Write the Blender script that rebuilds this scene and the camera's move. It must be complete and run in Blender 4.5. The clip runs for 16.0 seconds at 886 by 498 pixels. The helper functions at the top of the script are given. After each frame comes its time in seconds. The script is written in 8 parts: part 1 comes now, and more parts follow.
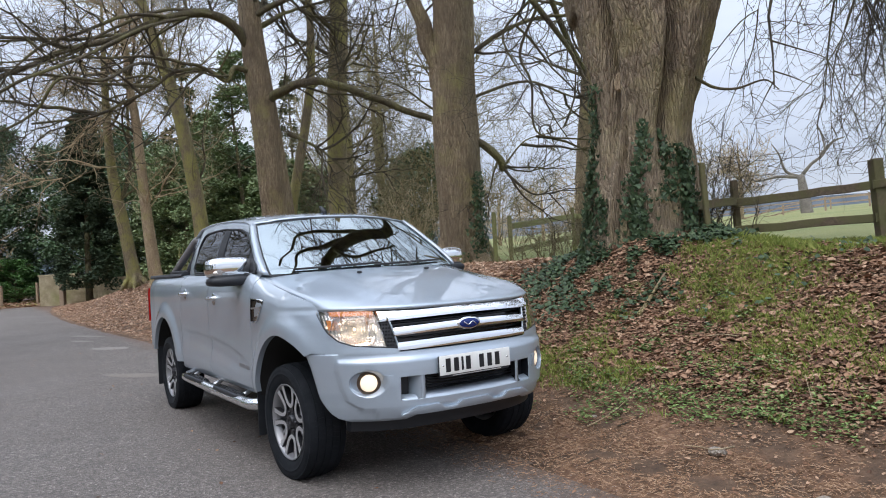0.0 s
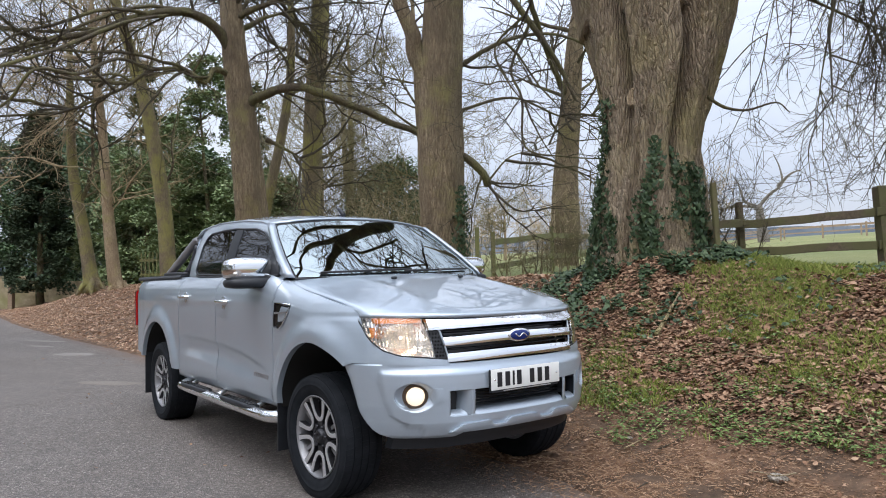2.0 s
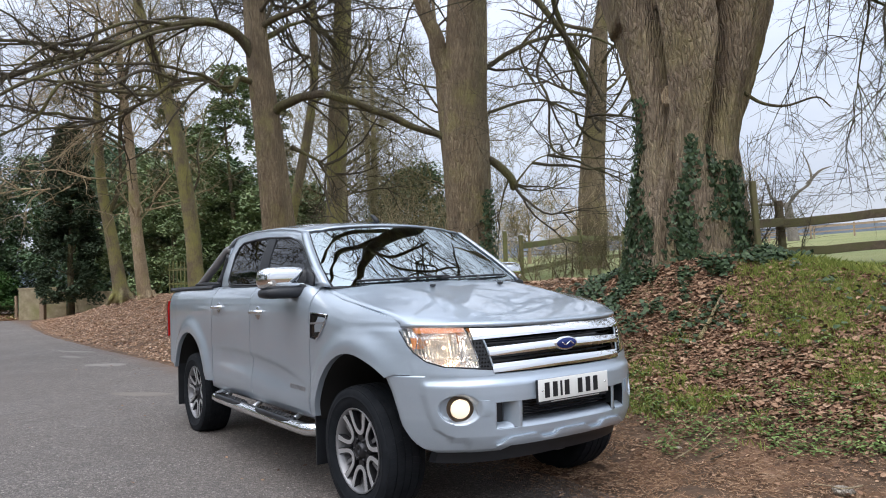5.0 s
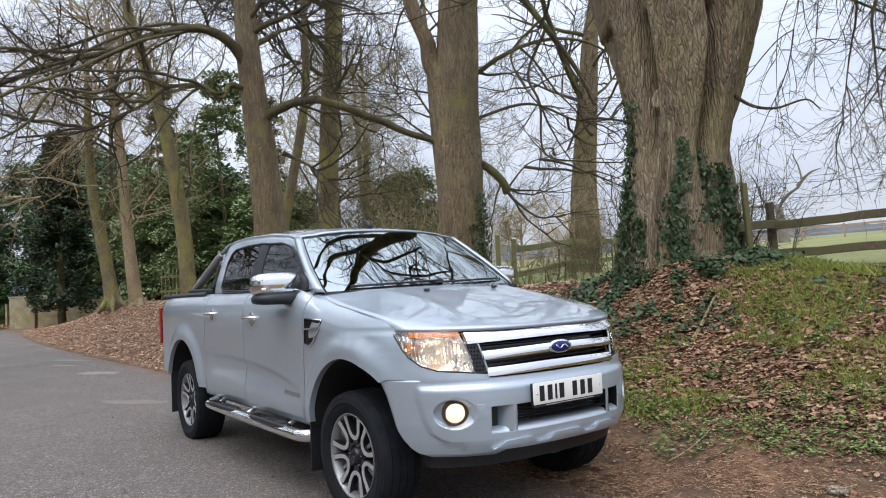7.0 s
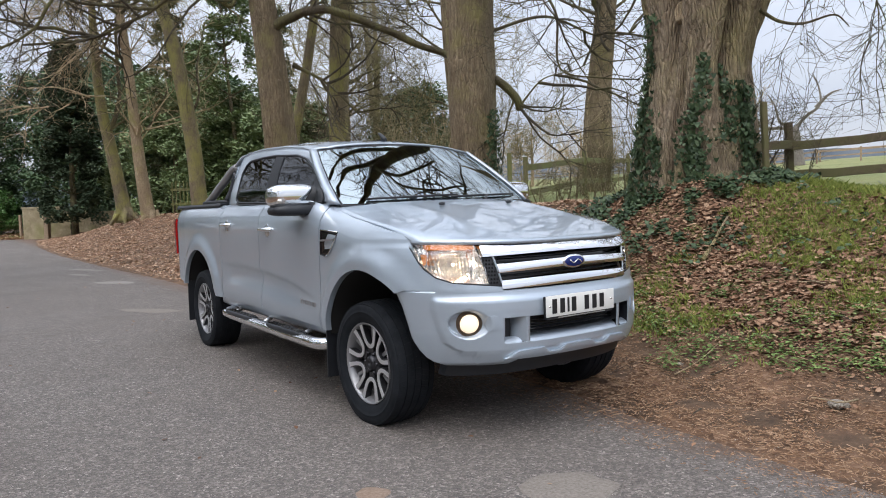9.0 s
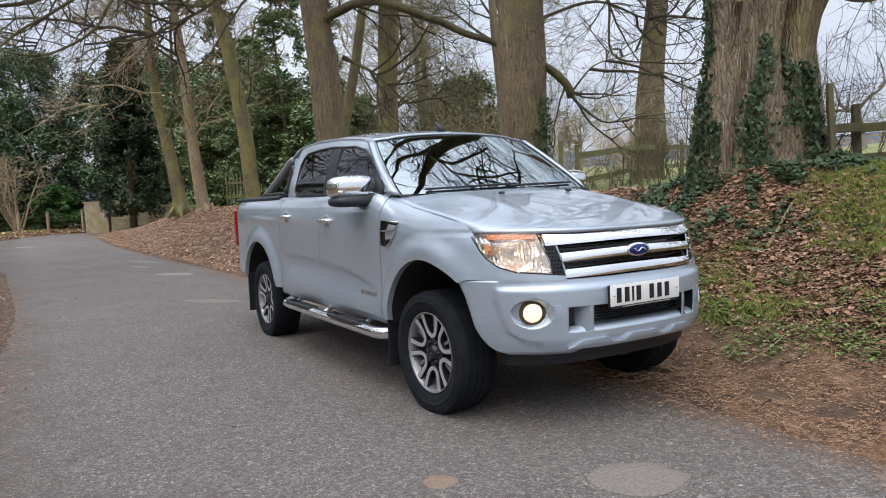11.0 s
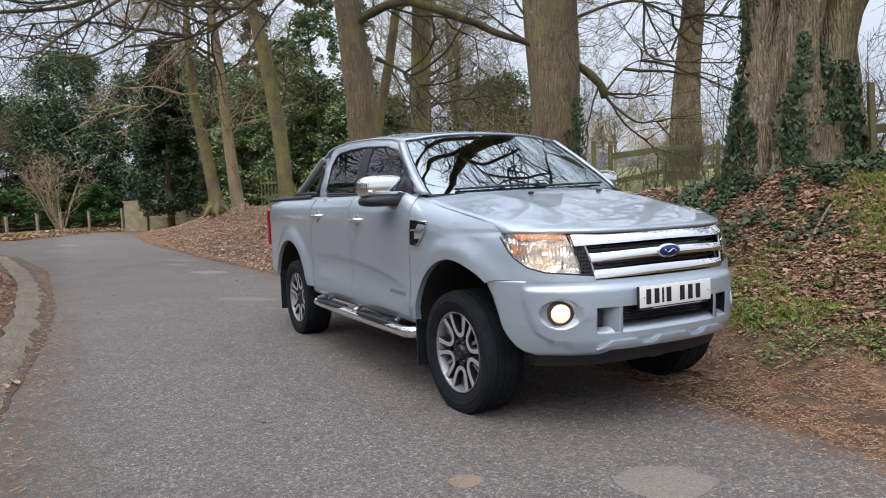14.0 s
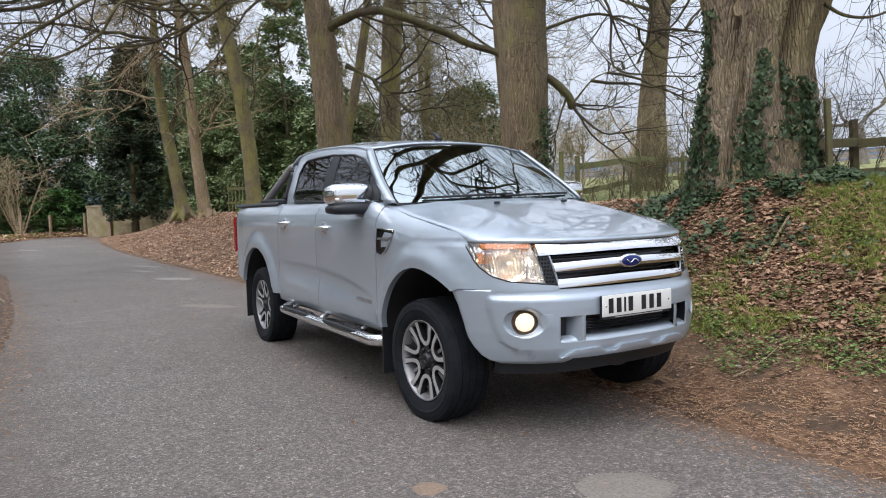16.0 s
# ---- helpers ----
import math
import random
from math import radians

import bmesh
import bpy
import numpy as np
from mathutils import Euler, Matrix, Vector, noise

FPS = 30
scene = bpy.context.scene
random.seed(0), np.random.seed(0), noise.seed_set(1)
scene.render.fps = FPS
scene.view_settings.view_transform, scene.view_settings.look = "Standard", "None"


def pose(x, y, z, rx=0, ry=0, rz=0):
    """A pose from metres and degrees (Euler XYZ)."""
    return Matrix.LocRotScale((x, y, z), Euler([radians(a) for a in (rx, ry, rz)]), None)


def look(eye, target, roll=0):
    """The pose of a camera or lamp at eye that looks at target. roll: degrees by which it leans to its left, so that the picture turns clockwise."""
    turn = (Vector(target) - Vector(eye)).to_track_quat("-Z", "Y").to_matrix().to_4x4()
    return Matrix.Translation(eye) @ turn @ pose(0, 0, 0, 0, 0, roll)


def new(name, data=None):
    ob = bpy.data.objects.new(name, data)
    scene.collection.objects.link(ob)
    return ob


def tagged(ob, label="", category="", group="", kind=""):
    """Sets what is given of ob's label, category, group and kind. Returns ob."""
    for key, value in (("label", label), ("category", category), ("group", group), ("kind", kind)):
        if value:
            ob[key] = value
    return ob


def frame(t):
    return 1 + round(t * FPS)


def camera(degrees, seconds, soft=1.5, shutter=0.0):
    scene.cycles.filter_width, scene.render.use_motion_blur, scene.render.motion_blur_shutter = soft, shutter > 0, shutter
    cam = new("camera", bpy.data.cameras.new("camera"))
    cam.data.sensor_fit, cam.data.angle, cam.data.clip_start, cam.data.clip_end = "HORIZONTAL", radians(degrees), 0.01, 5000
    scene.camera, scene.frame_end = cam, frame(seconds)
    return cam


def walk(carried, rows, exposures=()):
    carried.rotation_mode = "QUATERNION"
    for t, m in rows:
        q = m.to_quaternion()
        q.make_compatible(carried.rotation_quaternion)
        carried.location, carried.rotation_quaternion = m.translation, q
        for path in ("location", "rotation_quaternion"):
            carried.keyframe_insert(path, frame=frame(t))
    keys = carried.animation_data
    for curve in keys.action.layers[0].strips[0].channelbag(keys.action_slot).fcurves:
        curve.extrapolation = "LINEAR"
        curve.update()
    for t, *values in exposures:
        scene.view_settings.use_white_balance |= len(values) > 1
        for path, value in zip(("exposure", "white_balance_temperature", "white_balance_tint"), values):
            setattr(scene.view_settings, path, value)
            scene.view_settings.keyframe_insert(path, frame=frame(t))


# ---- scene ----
cam = camera(63.1, 16.0, soft=1.0)
PATH = [
    (0, (6.072, -2.514, 1.353), (4.398, -1.421, 1.387), -3.3),
    (0.5, (5.878, -2.574, 1.343), (4.219, -1.459, 1.369), -5.8),
    (1, (5.753, -2.682, 1.321), (4.117, -1.533, 1.363), -4.0),
    (1.5, (5.668, -2.786, 1.326), (4.072, -1.583, 1.407), -2.1),
    (2, (5.53, -2.804, 1.311), (3.924, -1.613, 1.388), -1.3),
    (2.5, (5.382, -2.766, 1.315), (3.728, -1.645, 1.386), -3.3),
    (3, (5.371, -2.754, 1.314), (3.697, -1.66, 1.382), -3.3),
    (3.5, (5.379, -2.813, 1.322), (3.71, -1.712, 1.39), -2.9),
    (4, (5.381, -2.835, 1.325), (3.722, -1.72, 1.401), -2.4),
    (4.5, (5.368, -2.813, 1.328), (3.721, -1.682, 1.414), -2.2),
    (5, (5.359, -2.806, 1.331), (3.717, -1.667, 1.422), -2.2),
    (7.5, (5.357, -2.815, 1.327), (3.729, -1.658, 1.429), -2.8),
    (8, (5.35, -2.826, 1.312), (3.719, -1.669, 1.321), -2.1),
    (8.5, (5.348, -2.838, 1.303), (3.715, -1.685, 1.25), -1.7),
    (9, (5.351, -2.856, 1.306), (3.703, -1.728, 1.183), -1.8),
    (11.5, (5.303, -2.927, 1.306), (3.566, -1.945, 1.171), -2.7),
    (12, (5.309, -2.913, 1.304), (3.554, -1.963, 1.171), -2.6),
    (12.5, (5.312, -2.899, 1.305), (3.552, -1.958, 1.168), -2.4),
    (13, (5.314, -2.9, 1.301), (3.557, -1.956, 1.161), -2.3),
    (13.5, (5.319, -2.904, 1.302), (3.558, -1.966, 1.162), -2.4),
    (14, (5.326, -2.907, 1.3), (3.565, -1.97, 1.16), -2.3),
    (14.5, (5.326, -2.915, 1.301), (3.568, -1.972, 1.163), -2.1),
    (15, (5.34, -2.91, 1.3), (3.591, -1.95, 1.164), -1.9),
    (15.5, (5.352, -2.909, 1.302), (3.619, -1.919, 1.173), -1.7),
    (16, (5.357, -2.905, 1.305), (3.637, -1.892, 1.184), -1.7),
]
walk(cam, [(t, look(eye, target, roll)) for t, eye, target, roll in PATH],
     exposures=[(0, -0.04, 6200, 10), (1, 0.0, 6200, 10), (3, 0.05, 6400, 10), (5, 0.02, 6350, 10), (8.5, 0.04, 6450, 10), (9, 0.0, 6450, 10), (12.5, -0.02, 6400, 10), (16, 0.03, 6450, 10)])


# ---- sky, light, exposure ----
world = bpy.data.worlds.new("overcast_sky")
scene.world = world
world.use_nodes = True
wn, wl = world.node_tree.nodes, world.node_tree.links
wn.clear()
w_out = wn.new("ShaderNodeOutputWorld")
w_bg = wn.new("ShaderNodeBackground")
w_sky = wn.new("ShaderNodeTexSky")
w_sky.sky_type, w_sky.sun_disc = "NISHITA", False
w_sky.sun_elevation, w_sky.sun_rotation = radians(60), radians(143)
w_sky.air_density, w_sky.dust_density, w_sky.ozone_density = 1.0, 4.0, 1.5
w_co = wn.new("ShaderNodeTexCoord")
w_map = wn.new("ShaderNodeMapping")
w_map.inputs["Scale"].default_value = (1.0, 1.0, 3.2)
w_noise = wn.new("ShaderNodeTexNoise")
w_noise.inputs["Scale"].default_value, w_noise.inputs["Detail"].default_value = 2.2, 5.0
w_ramp = wn.new("ShaderNodeValToRGB")
w_ramp.color_ramp.elements[0].position, w_ramp.color_ramp.elements[0].color = 0.30, (5.7, 6.25, 7.5, 1)
w_ramp.color_ramp.elements[1].position, w_ramp.color_ramp.elements[1].color = 0.72, (7.9, 8.25, 9.0, 1)
w_mix = wn.new("ShaderNodeMix")
w_mix.data_type = "RGBA"
w_mix.inputs["Factor"].default_value = 0.86
wl.new(w_co.outputs["Generated"], w_map.inputs["Vector"])
wl.new(w_map.outputs["Vector"], w_noise.inputs["Vector"])
wl.new(w_noise.outputs["Fac"], w_ramp.inputs["Fac"])
wl.new(w_sky.outputs["Color"], w_mix.inputs["A"])
wl.new(w_ramp.outputs["Color"], w_mix.inputs["B"])
# an overcast sky is brightest overhead
w_sep = wn.new("ShaderNodeSeparateXYZ")
w_rise = wn.new("ShaderNodeMapRange")
w_rise.inputs["From Min"].default_value, w_rise.inputs["From Max"].default_value = 0.0, 1.0
w_rise.inputs["To Min"].default_value, w_rise.inputs["To Max"].default_value = 0.84, 2.4
w_mul = wn.new("ShaderNodeMix")
w_mul.data_type, w_mul.blend_type = "RGBA", "MULTIPLY"
w_mul.inputs["Factor"].default_value = 1.0
wl.new(w_co.outputs["Generated"], w_sep.inputs[0])
wl.new(w_sep.outputs["Z"], w_rise.inputs["Value"])
wl.new(w_mix.outputs["Result"], w_mul.inputs["A"])
wl.new(w_rise.outputs["Result"], w_mul.inputs["B"])
wl.new(w_mul.outputs["Result"], w_bg.inputs["Color"])
w_bg.inputs["Strength"].default_value = 0.113
wl.new(w_bg.outputs["Background"], w_out.inputs["Surface"])

sun = new("sun", bpy.data.lights.new("sun", "SUN"))
sun.data.energy, sun.data.angle, sun.data.color = 2.25, radians(70), (1.0, 0.975, 0.95)
sun.matrix_world = look((12, -16, 34), (0, 0, 0))

# ---- materials ----
def material(name, base=(0.5, 0.5, 0.5), rough=0.6, metal=0.0, **more):
    m = bpy.data.materials.new(name)
    m.use_nodes = True
    b = m.node_tree.nodes["Principled BSDF"]
    b.inputs["Base Color"].default_value = (*base, 1)
    b.inputs["Roughness"].default_value, b.inputs["Metallic"].default_value = rough, metal
    for key, value in more.items():
        b.inputs[key.replace("_", " ")].default_value = value
    return m


class Nodes:
    """Short hand for wiring a material."""

    def __init__(self, m):
        self.t = m.node_tree
        self.b = m.node_tree.nodes["Principled BSDF"]
        self.co = self.t.nodes.new("ShaderNodeTexCoord").outputs["Object"]
        self.geo = self.t.nodes.new("ShaderNodeNewGeometry")

    def link(self, a, b):
        self.t.links.new(a, b)

    def mapped(self, scale=(1, 1, 1), source=None):
        n = self.t.nodes.new("ShaderNodeMapping")
        n.inputs["Scale"].default_value = scale
        self.link(source or self.co, n.inputs["Vector"])
        return n.outputs["Vector"]

    def noise(self, scale, detail=4.0, rough=0.55, vector=None, distort=0.0):
        n = self.t.nodes.new("ShaderNodeTexNoise")
        n.inputs["Scale"].default_value, n.inputs["Detail"].default_value = scale, detail
        n.inputs["Roughness"].default_value, n.inputs["Distortion"].default_value = rough, distort
        self.link(vector or self.co, n.inputs["Vector"])
        return n.outputs["Fac"]

    def cells(self, scale, vector=None, feature="F1", out="Distance"):
        n = self.t.nodes.new("ShaderNodeTexVoronoi")
        n.feature = feature
        n.inputs["Scale"].default_value = scale
        self.link(vector or self.co, n.inputs["Vector"])
        return n.outputs[out]

    def ramp(self, fac, *stops):
        n = self.t.nodes.new("ShaderNodeValToRGB")
        while len(n.color_ramp.elements) < len(stops):
            n.color_ramp.elements.new(0.5)
        for e, (at, c) in zip(n.color_ramp.elements, stops):
            e.position, e.color = at, (*(c if isinstance(c, tuple) else (c, c, c)), 1)
        self.link(fac, n.inputs["Fac"])
        return n.outputs["Color"]

    def mix(self, fac, a, b, mode="MIX"):
        n = self.t.nodes.new("ShaderNodeMix")
        n.data_type, n.blend_type = "RGBA", mode
        for key, v in (("Factor", fac), ("A", a), ("B", b)):
            if isinstance(v, (int, float)):
                n.inputs[key].default_value = v if key == "Factor" else (v, v, v, 1)
            elif isinstance(v, tuple):
                n.inputs[key].default_value = (*v, 1)
            else:
                self.link(v, n.inputs[key])
        return n.outputs["Result"]

    def math(self, op, a, b=0.0):
        n = self.t.nodes.new("ShaderNodeMath")
        n.operation = op
        for i, v in enumerate((a, b)):
            if isinstance(v, (int, float)):
                n.inputs[i].default_value = v
            else:
                self.link(v, n.inputs[i])
        return n.outputs[0]

    def axis(self, which):
        n = self.t.nodes.new("ShaderNodeSeparateXYZ")
        self.link(self.co, n.inputs[0])
        return n.outputs[which]

    def span(self, v, lo, hi, top=1.0):
        n = self.t.nodes.new("ShaderNodeMapRange")
        n.inputs["From Min"].default_value, n.inputs["From Max"].default_value, n.inputs["To Max"].default_value = lo, hi, top
        self.link(v, n.inputs["Value"])
        return n.outputs["Result"]

    def bump(self, height, strength=0.5, distance=0.01):
        n = self.t.nodes.new("ShaderNodeBump")
        n.inputs["Strength"].default_value, n.inputs["Distance"].default_value = strength, distance
        self.link(height, n.inputs["Height"])
        self.link(n.outputs["Normal"], self.b.inputs["Normal"])

    def base(self, c):
        self.link(c, self.b.inputs["Base Color"])

    def rough(self, c):
        self.link(c, self.b.inputs["Roughness"])


def make_asphalt():
    m = material("asphalt", rough=0.85)
    n = Nodes(m)
    grit = n.cells(95.0)
    big = n.noise(0.55, 6, 0.6)
    mid = n.noise(4.0, 5, 0.6)
    fine = n.noise(180.0, 2)
    stone = n.ramp(n.cells(95.0, out="Color"), (0.0, (0.05, 0.044, 0.039)), (0.55, (0.155, 0.136, 0.12)), (0.85, (0.33, 0.292, 0.26)), (1.0, (0.66, 0.59, 0.53)))
    c = n.mix(n.ramp(big, (0.35, 0.0), (0.68, 0.4)), stone, (0.165, 0.142, 0.128))
    c = n.mix(n.ramp(mid, (0.5, 0.0), (0.75, 0.4)), c, (0.08, 0.07, 0.066))
    c = n.mix(n.ramp(n.noise(38.0, 3), (0.66, 0.0), (0.75, 0.55)), c, (0.30, 0.27, 0.24))
    c = n.mix(n.ramp(n.noise(26.0, 4, 0.7), (0.35, 0.45), (0.6, 0.0)), c, (0.05, 0.045, 0.042))
    # damp leaf mould along the verges
    c = n.mix(n.span(n.math("ADD", n.axis("Y"), n.math("MULTIPLY", mid, 0.9)), 0.55, 1.05, 0.85), c, n.ramp(n.noise(22.0, 6, 0.7), (0.3, (0.075, 0.045, 0.03)), (0.7, (0.21, 0.13, 0.085))))
    c = n.mix(n.span(n.math("ADD", n.math("MULTIPLY", n.axis("Y"), -1.0), n.math("MULTIPLY", mid, 0.8)), 2.95, 3.6, 0.6), c, n.ramp(n.noise(22.0, 6, 0.7), (0.3, (0.05, 0.04, 0.032)), (0.7, (0.13, 0.10, 0.075))))
    n.base(c)
    n.rough(n.ramp(big, (0.3, 0.60), (0.7, 0.80)))
    n.bump(n.math("ADD", n.math("MULTIPLY", grit, 0.8), n.math("MULTIPLY", fine, 0.3)), 0.9, 0.010)
    return m


def make_ground():
    """Leaf mould and moss on the bank, meadow beyond the fence."""
    m = material("ground_soil", rough=0.95)
    n = Nodes(m)
    soil = n.ramp(n.noise(9.0, 8, 0.7), (0.3, (0.05, 0.032, 0.02)), (0.55, (0.13, 0.08, 0.048)), (0.75, (0.22, 0.14, 0.085)))
    leaf = n.ramp(n.cells(16.0, out="Color"), (0.0, (0.09, 0.05, 0.03)), (0.5, (0.20, 0.11, 0.062)), (1.0, (0.31, 0.19, 0.12)))
    litter = n.mix(n.ramp(n.noise(3.0, 5), (0.42, 0.0), (0.6, 0.9)), soil, leaf)
    grass = n.ramp(n.noise(30.0, 6, 0.7), (0.3, (0.07, 0.085, 0.02)), (0.6, (0.17, 0.20, 0.045)), (0.8, (0.27, 0.28, 0.085)))
    moss = n.ramp(n.noise(1.3, 7, 0.68), (0.50, 0.0), (0.62, 0.7))
    high = n.span(n.axis("Y"), 1.4, 2.2)
    near = n.span(n.axis("X"), -1.0, 0.6)
    c = n.mix(n.math("MULTIPLY", n.math("MULTIPLY", moss, high), near), litter, grass)
    meadow = n.mix(n.ramp(n.noise(0.12, 5), (0.4, 0.0), (0.65, 1.0)), (0.16, 0.18, 0.06), (0.26, 0.25, 0.10))
    meadow = n.mix(n.ramp(n.noise(6.0, 5), (0.35, 0.0), (0.7, 0.5)), meadow, (0.10, 0.12, 0.035))
    c = n.mix(n.span(n.math("ADD", n.axis("Y"), n.math("MULTIPLY", n.noise(0.6), 2.0)), 7.2, 8.6), c, meadow)
    n.base(c)
    n.bump(n.noise(24.0, 8, 0.75), 0.9, 0.03)
    return m


def make_bark(name, dark, light, moss, scale=1.0, moss_at=(0.5, 0.62), crack=0.75):
    """Fissured bark: long plates between dark cracks, finer scales on them, algae in patches."""
    m = material(name, rough=0.92)
    n = Nodes(m)
    warp = n.t.nodes.new("ShaderNodeTexNoise")
    warp.inputs["Scale"].default_value, warp.inputs["Detail"].default_value = 3.2 * scale, 4.0
    n.link(n.co, warp.inputs["Vector"])
    bent = n.t.nodes.new("ShaderNodeVectorMath")
    bent.operation = "MULTIPLY_ADD"
    bent.inputs[1].default_value = (0.07 / scale, 0.07 / scale, 0.07 / scale)
    n.link(warp.outputs["Color"], bent.inputs[0])
    n.link(n.co, bent.inputs[2])
    long_ = n.mapped((27 * scale, 27 * scale, 4.0 * scale), bent.outputs[0])
    fine_ = n.mapped((70 * scale, 70 * scale, 13 * scale), bent.outputs[0])
    plate = n.cells(1.0, long_, "DISTANCE_TO_EDGE")
    scale_ = n.cells(1.0, fine_, "DISTANCE_TO_EDGE")
    ridge = n.noise(1.0, 7, 0.65, n.mapped((22 * scale, 22 * scale, 4 * scale), bent.outputs[0]), 0.4)
    mid = tuple((a + b) / 2 for a, b in zip(dark, light))
    c = n.ramp(ridge, (0.30, dark), (0.52, mid), (0.74, light))
    c = n.mix(0.2, c, n.ramp(n.cells(1.0, long_, out="Color"), (0.0, dark), (1.0, light)))
    c = n.mix(n.ramp(scale_, (0.0, 0.6 * crack), (0.16, 0.0)), c, tuple(a * 0.55 for a in dark))
    c = n.mix(n.math("MULTIPLY", n.ramp(plate, (0.0, crack), (0.12, 0.0)), n.ramp(n.noise(2.5 * scale, 4, 0.6), (0.35, 0.35), (0.65, 1.0))), c, tuple(a * 0.4 for a in dark))
    c = n.mix(n.ramp(n.noise(0.9, 4, 0.6, n.mapped((1.6, 1.6, 0.6))), (0.44, 0.0), (0.62, 0.62)), c, tuple(a * 0.85 for a in dark))
    c = n.mix(n.math("MULTIPLY", n.ramp(n.noise(1.3, 5, 0.6), (moss_at[0], 0.0), (moss_at[1], 0.85)), n.ramp(ridge, (0.3, 0.45), (0.6, 1.0))), c, moss)
    n.base(c)
    height = n.math("ADD", n.math("MULTIPLY", n.ramp(plate, (0, 0), (0.22, 1)), 1.0), n.math("MULTIPLY", n.ramp(scale_, (0, 0), (0.25, 1)), 0.28))
    n.bump(n.math("ADD", height, n.math("MULTIPLY", ridge, 0.9)), 1.0, 0.024 / scale)
    return m


def make_leaf(name, *colours, rough=0.5, gloss=0.4):
    """Leaves whose tint changes from one to the next."""
    m = material(name, rough=rough)
    n = Nodes(m)
    stops = [(i / (len(colours) - 1), c) for i, c in enumerate(colours)]
    c = n.ramp(n.geo.outputs["Random Per Island"], *stops)
    c = n.mix(n.ramp(n.noise(40.0, 3), (0.4, 0.0), (0.7, 0.35)), c, tuple(x * 0.6 for x in colours[0]))
    n.base(c)
    n.b.inputs["Specular IOR Level"].default_value = gloss
    return m


def make_wood(name, dark, light, moss=None):
    m = material(name, rough=0.85)
    n = Nodes(m)
    v = n.mapped((14, 14, 14))
    grain = n.noise(1.0, 8, 0.7, v, 1.2)
    c = n.ramp(grain, (0.3, dark), (0.7, light))
    if moss:
        c = n.mix(n.ramp(n.noise(3.0, 5), (0.38, 0.0), (0.56, 0.85)), c, moss)
    n.base(c)
    n.bump(grain, 0.5, 0.006)
    return m


def make_paint():
    m = material("silver_paint", (0.50, 0.54, 0.60), 0.42, 0.5, Coat_Weight=1.0, Coat_Roughness=0.01, Coat_IOR=1.75)
    n = Nodes(m)
    flake = n.cells(900.0, out="Color")
    n.base(n.ramp(flake, (0.0, (0.385, 0.45, 0.52)), (1.0, (0.46, 0.53, 0.605))))
    dust = n.noise(2.5, 6, 0.65)
    n.rough(n.ramp(dust, (0.3, 0.38), (0.75, 0.47)))
    return m


def make_tyre():
    m = material("tyre_rubber", (0.014, 0.014, 0.015), 0.8)
    n = Nodes(m)
    n.base(n.ramp(n.noise(14, 5), (0.35, (0.007, 0.009, 0.012)), (0.7, (0.015, 0.017, 0.021))))
    n.bump(n.noise(160.0, 2), 0.25, 0.002)
    m.node_tree.nodes["Principled BSDF"].inputs["Specular IOR Level"].default_value = 0.22
    return m


def make_glass(name, tint, clear, ior=1.5, sheen=(0.95, 0.97, 1.0)):
    """Tinted pane: part lets light through, part mirrors the surroundings."""
    m = bpy.data.materials.new(name)
    m.use_nodes = True
    t = m.node_tree
    t.nodes.clear()
    out, mix = t.nodes.new("ShaderNodeOutputMaterial"), t.nodes.new("ShaderNodeMixShader")
    thru, gloss, fres = t.nodes.new("ShaderNodeBsdfTransparent"), t.nodes.new("ShaderNodeBsdfGlossy"), t.nodes.new("ShaderNodeFresnel")
    thru.inputs["Color"].default_value = (*[c * clear for c in tint], 1)
    gloss.inputs["Roughness"].default_value = 0.01
    gloss.inputs["Color"].default_value = (*sheen, 1)
    fres.inputs["IOR"].default_value = ior
    t.links.new(fres.outputs[0], mix.inputs[0])
    t.links.new(thru.outputs[0], mix.inputs[1])
    t.links.new(gloss.outputs[0], mix.inputs[2])
    t.links.new(mix.outputs[0], out.inputs[0])
    return m


ASPHALT, GROUND = make_asphalt(), make_ground()
BARK = make_bark("lime_bark", (0.15, 0.108, 0.068), (0.53, 0.42, 0.265), (0.31, 0.275, 0.11), 1.0, moss_at=(0.50, 0.7), crack=0.5)
BARK_OLD = make_bark("old_lime_bark", (0.165, 0.12, 0.082), (0.56, 0.445, 0.30), (0.37, 0.315, 0.14), 1.0, (0.46, 0.66), 0.42)
BARK_LIMB = make_bark("limb_bark", (0.08, 0.064, 0.04), (0.26, 0.21, 0.13), (0.21, 0.20, 0.07), 1.6, (0.45, 0.65))
BARK_MOSS = make_bark("mossy_bark", (0.16, 0.125, 0.08), (0.44, 0.355, 0.21), (0.34, 0.32, 0.09), 1.5, (0.42, 0.58), 0.5)
BARK_PALE = make_bark("pale_bark", (0.30, 0.21, 0.125), (0.74, 0.59, 0.38), (0.36, 0.34, 0.10), 1.4, (0.52, 0.68), 0.6)
TWIG = make_bark("twig_bark", (0.055, 0.045, 0.03), (0.165, 0.135, 0.088), (0.15, 0.135, 0.06), 2.0, crack=0.2)
TWIG_OLIVE = make_bark("olive_twig_bark", (0.14, 0.12, 0.06), (0.36, 0.30, 0.165), (0.29, 0.27, 0.11), 2.0, crack=0.2)
TWIG_PALE = make_bark("pale_twig_bark", (0.42, 0.32, 0.19), (0.72, 0.57, 0.37), (0.46, 0.40, 0.22), 2.0, crack=0.15)
# lighter copy of the olive twigs, with the light from behind in its colour
TWIG_BACKLIT = make_bark("backlit_twig_bark", (0.22, 0.185, 0.10), (0.46, 0.39, 0.24), (0.36, 0.33, 0.15), 2.0, crack=0.15)
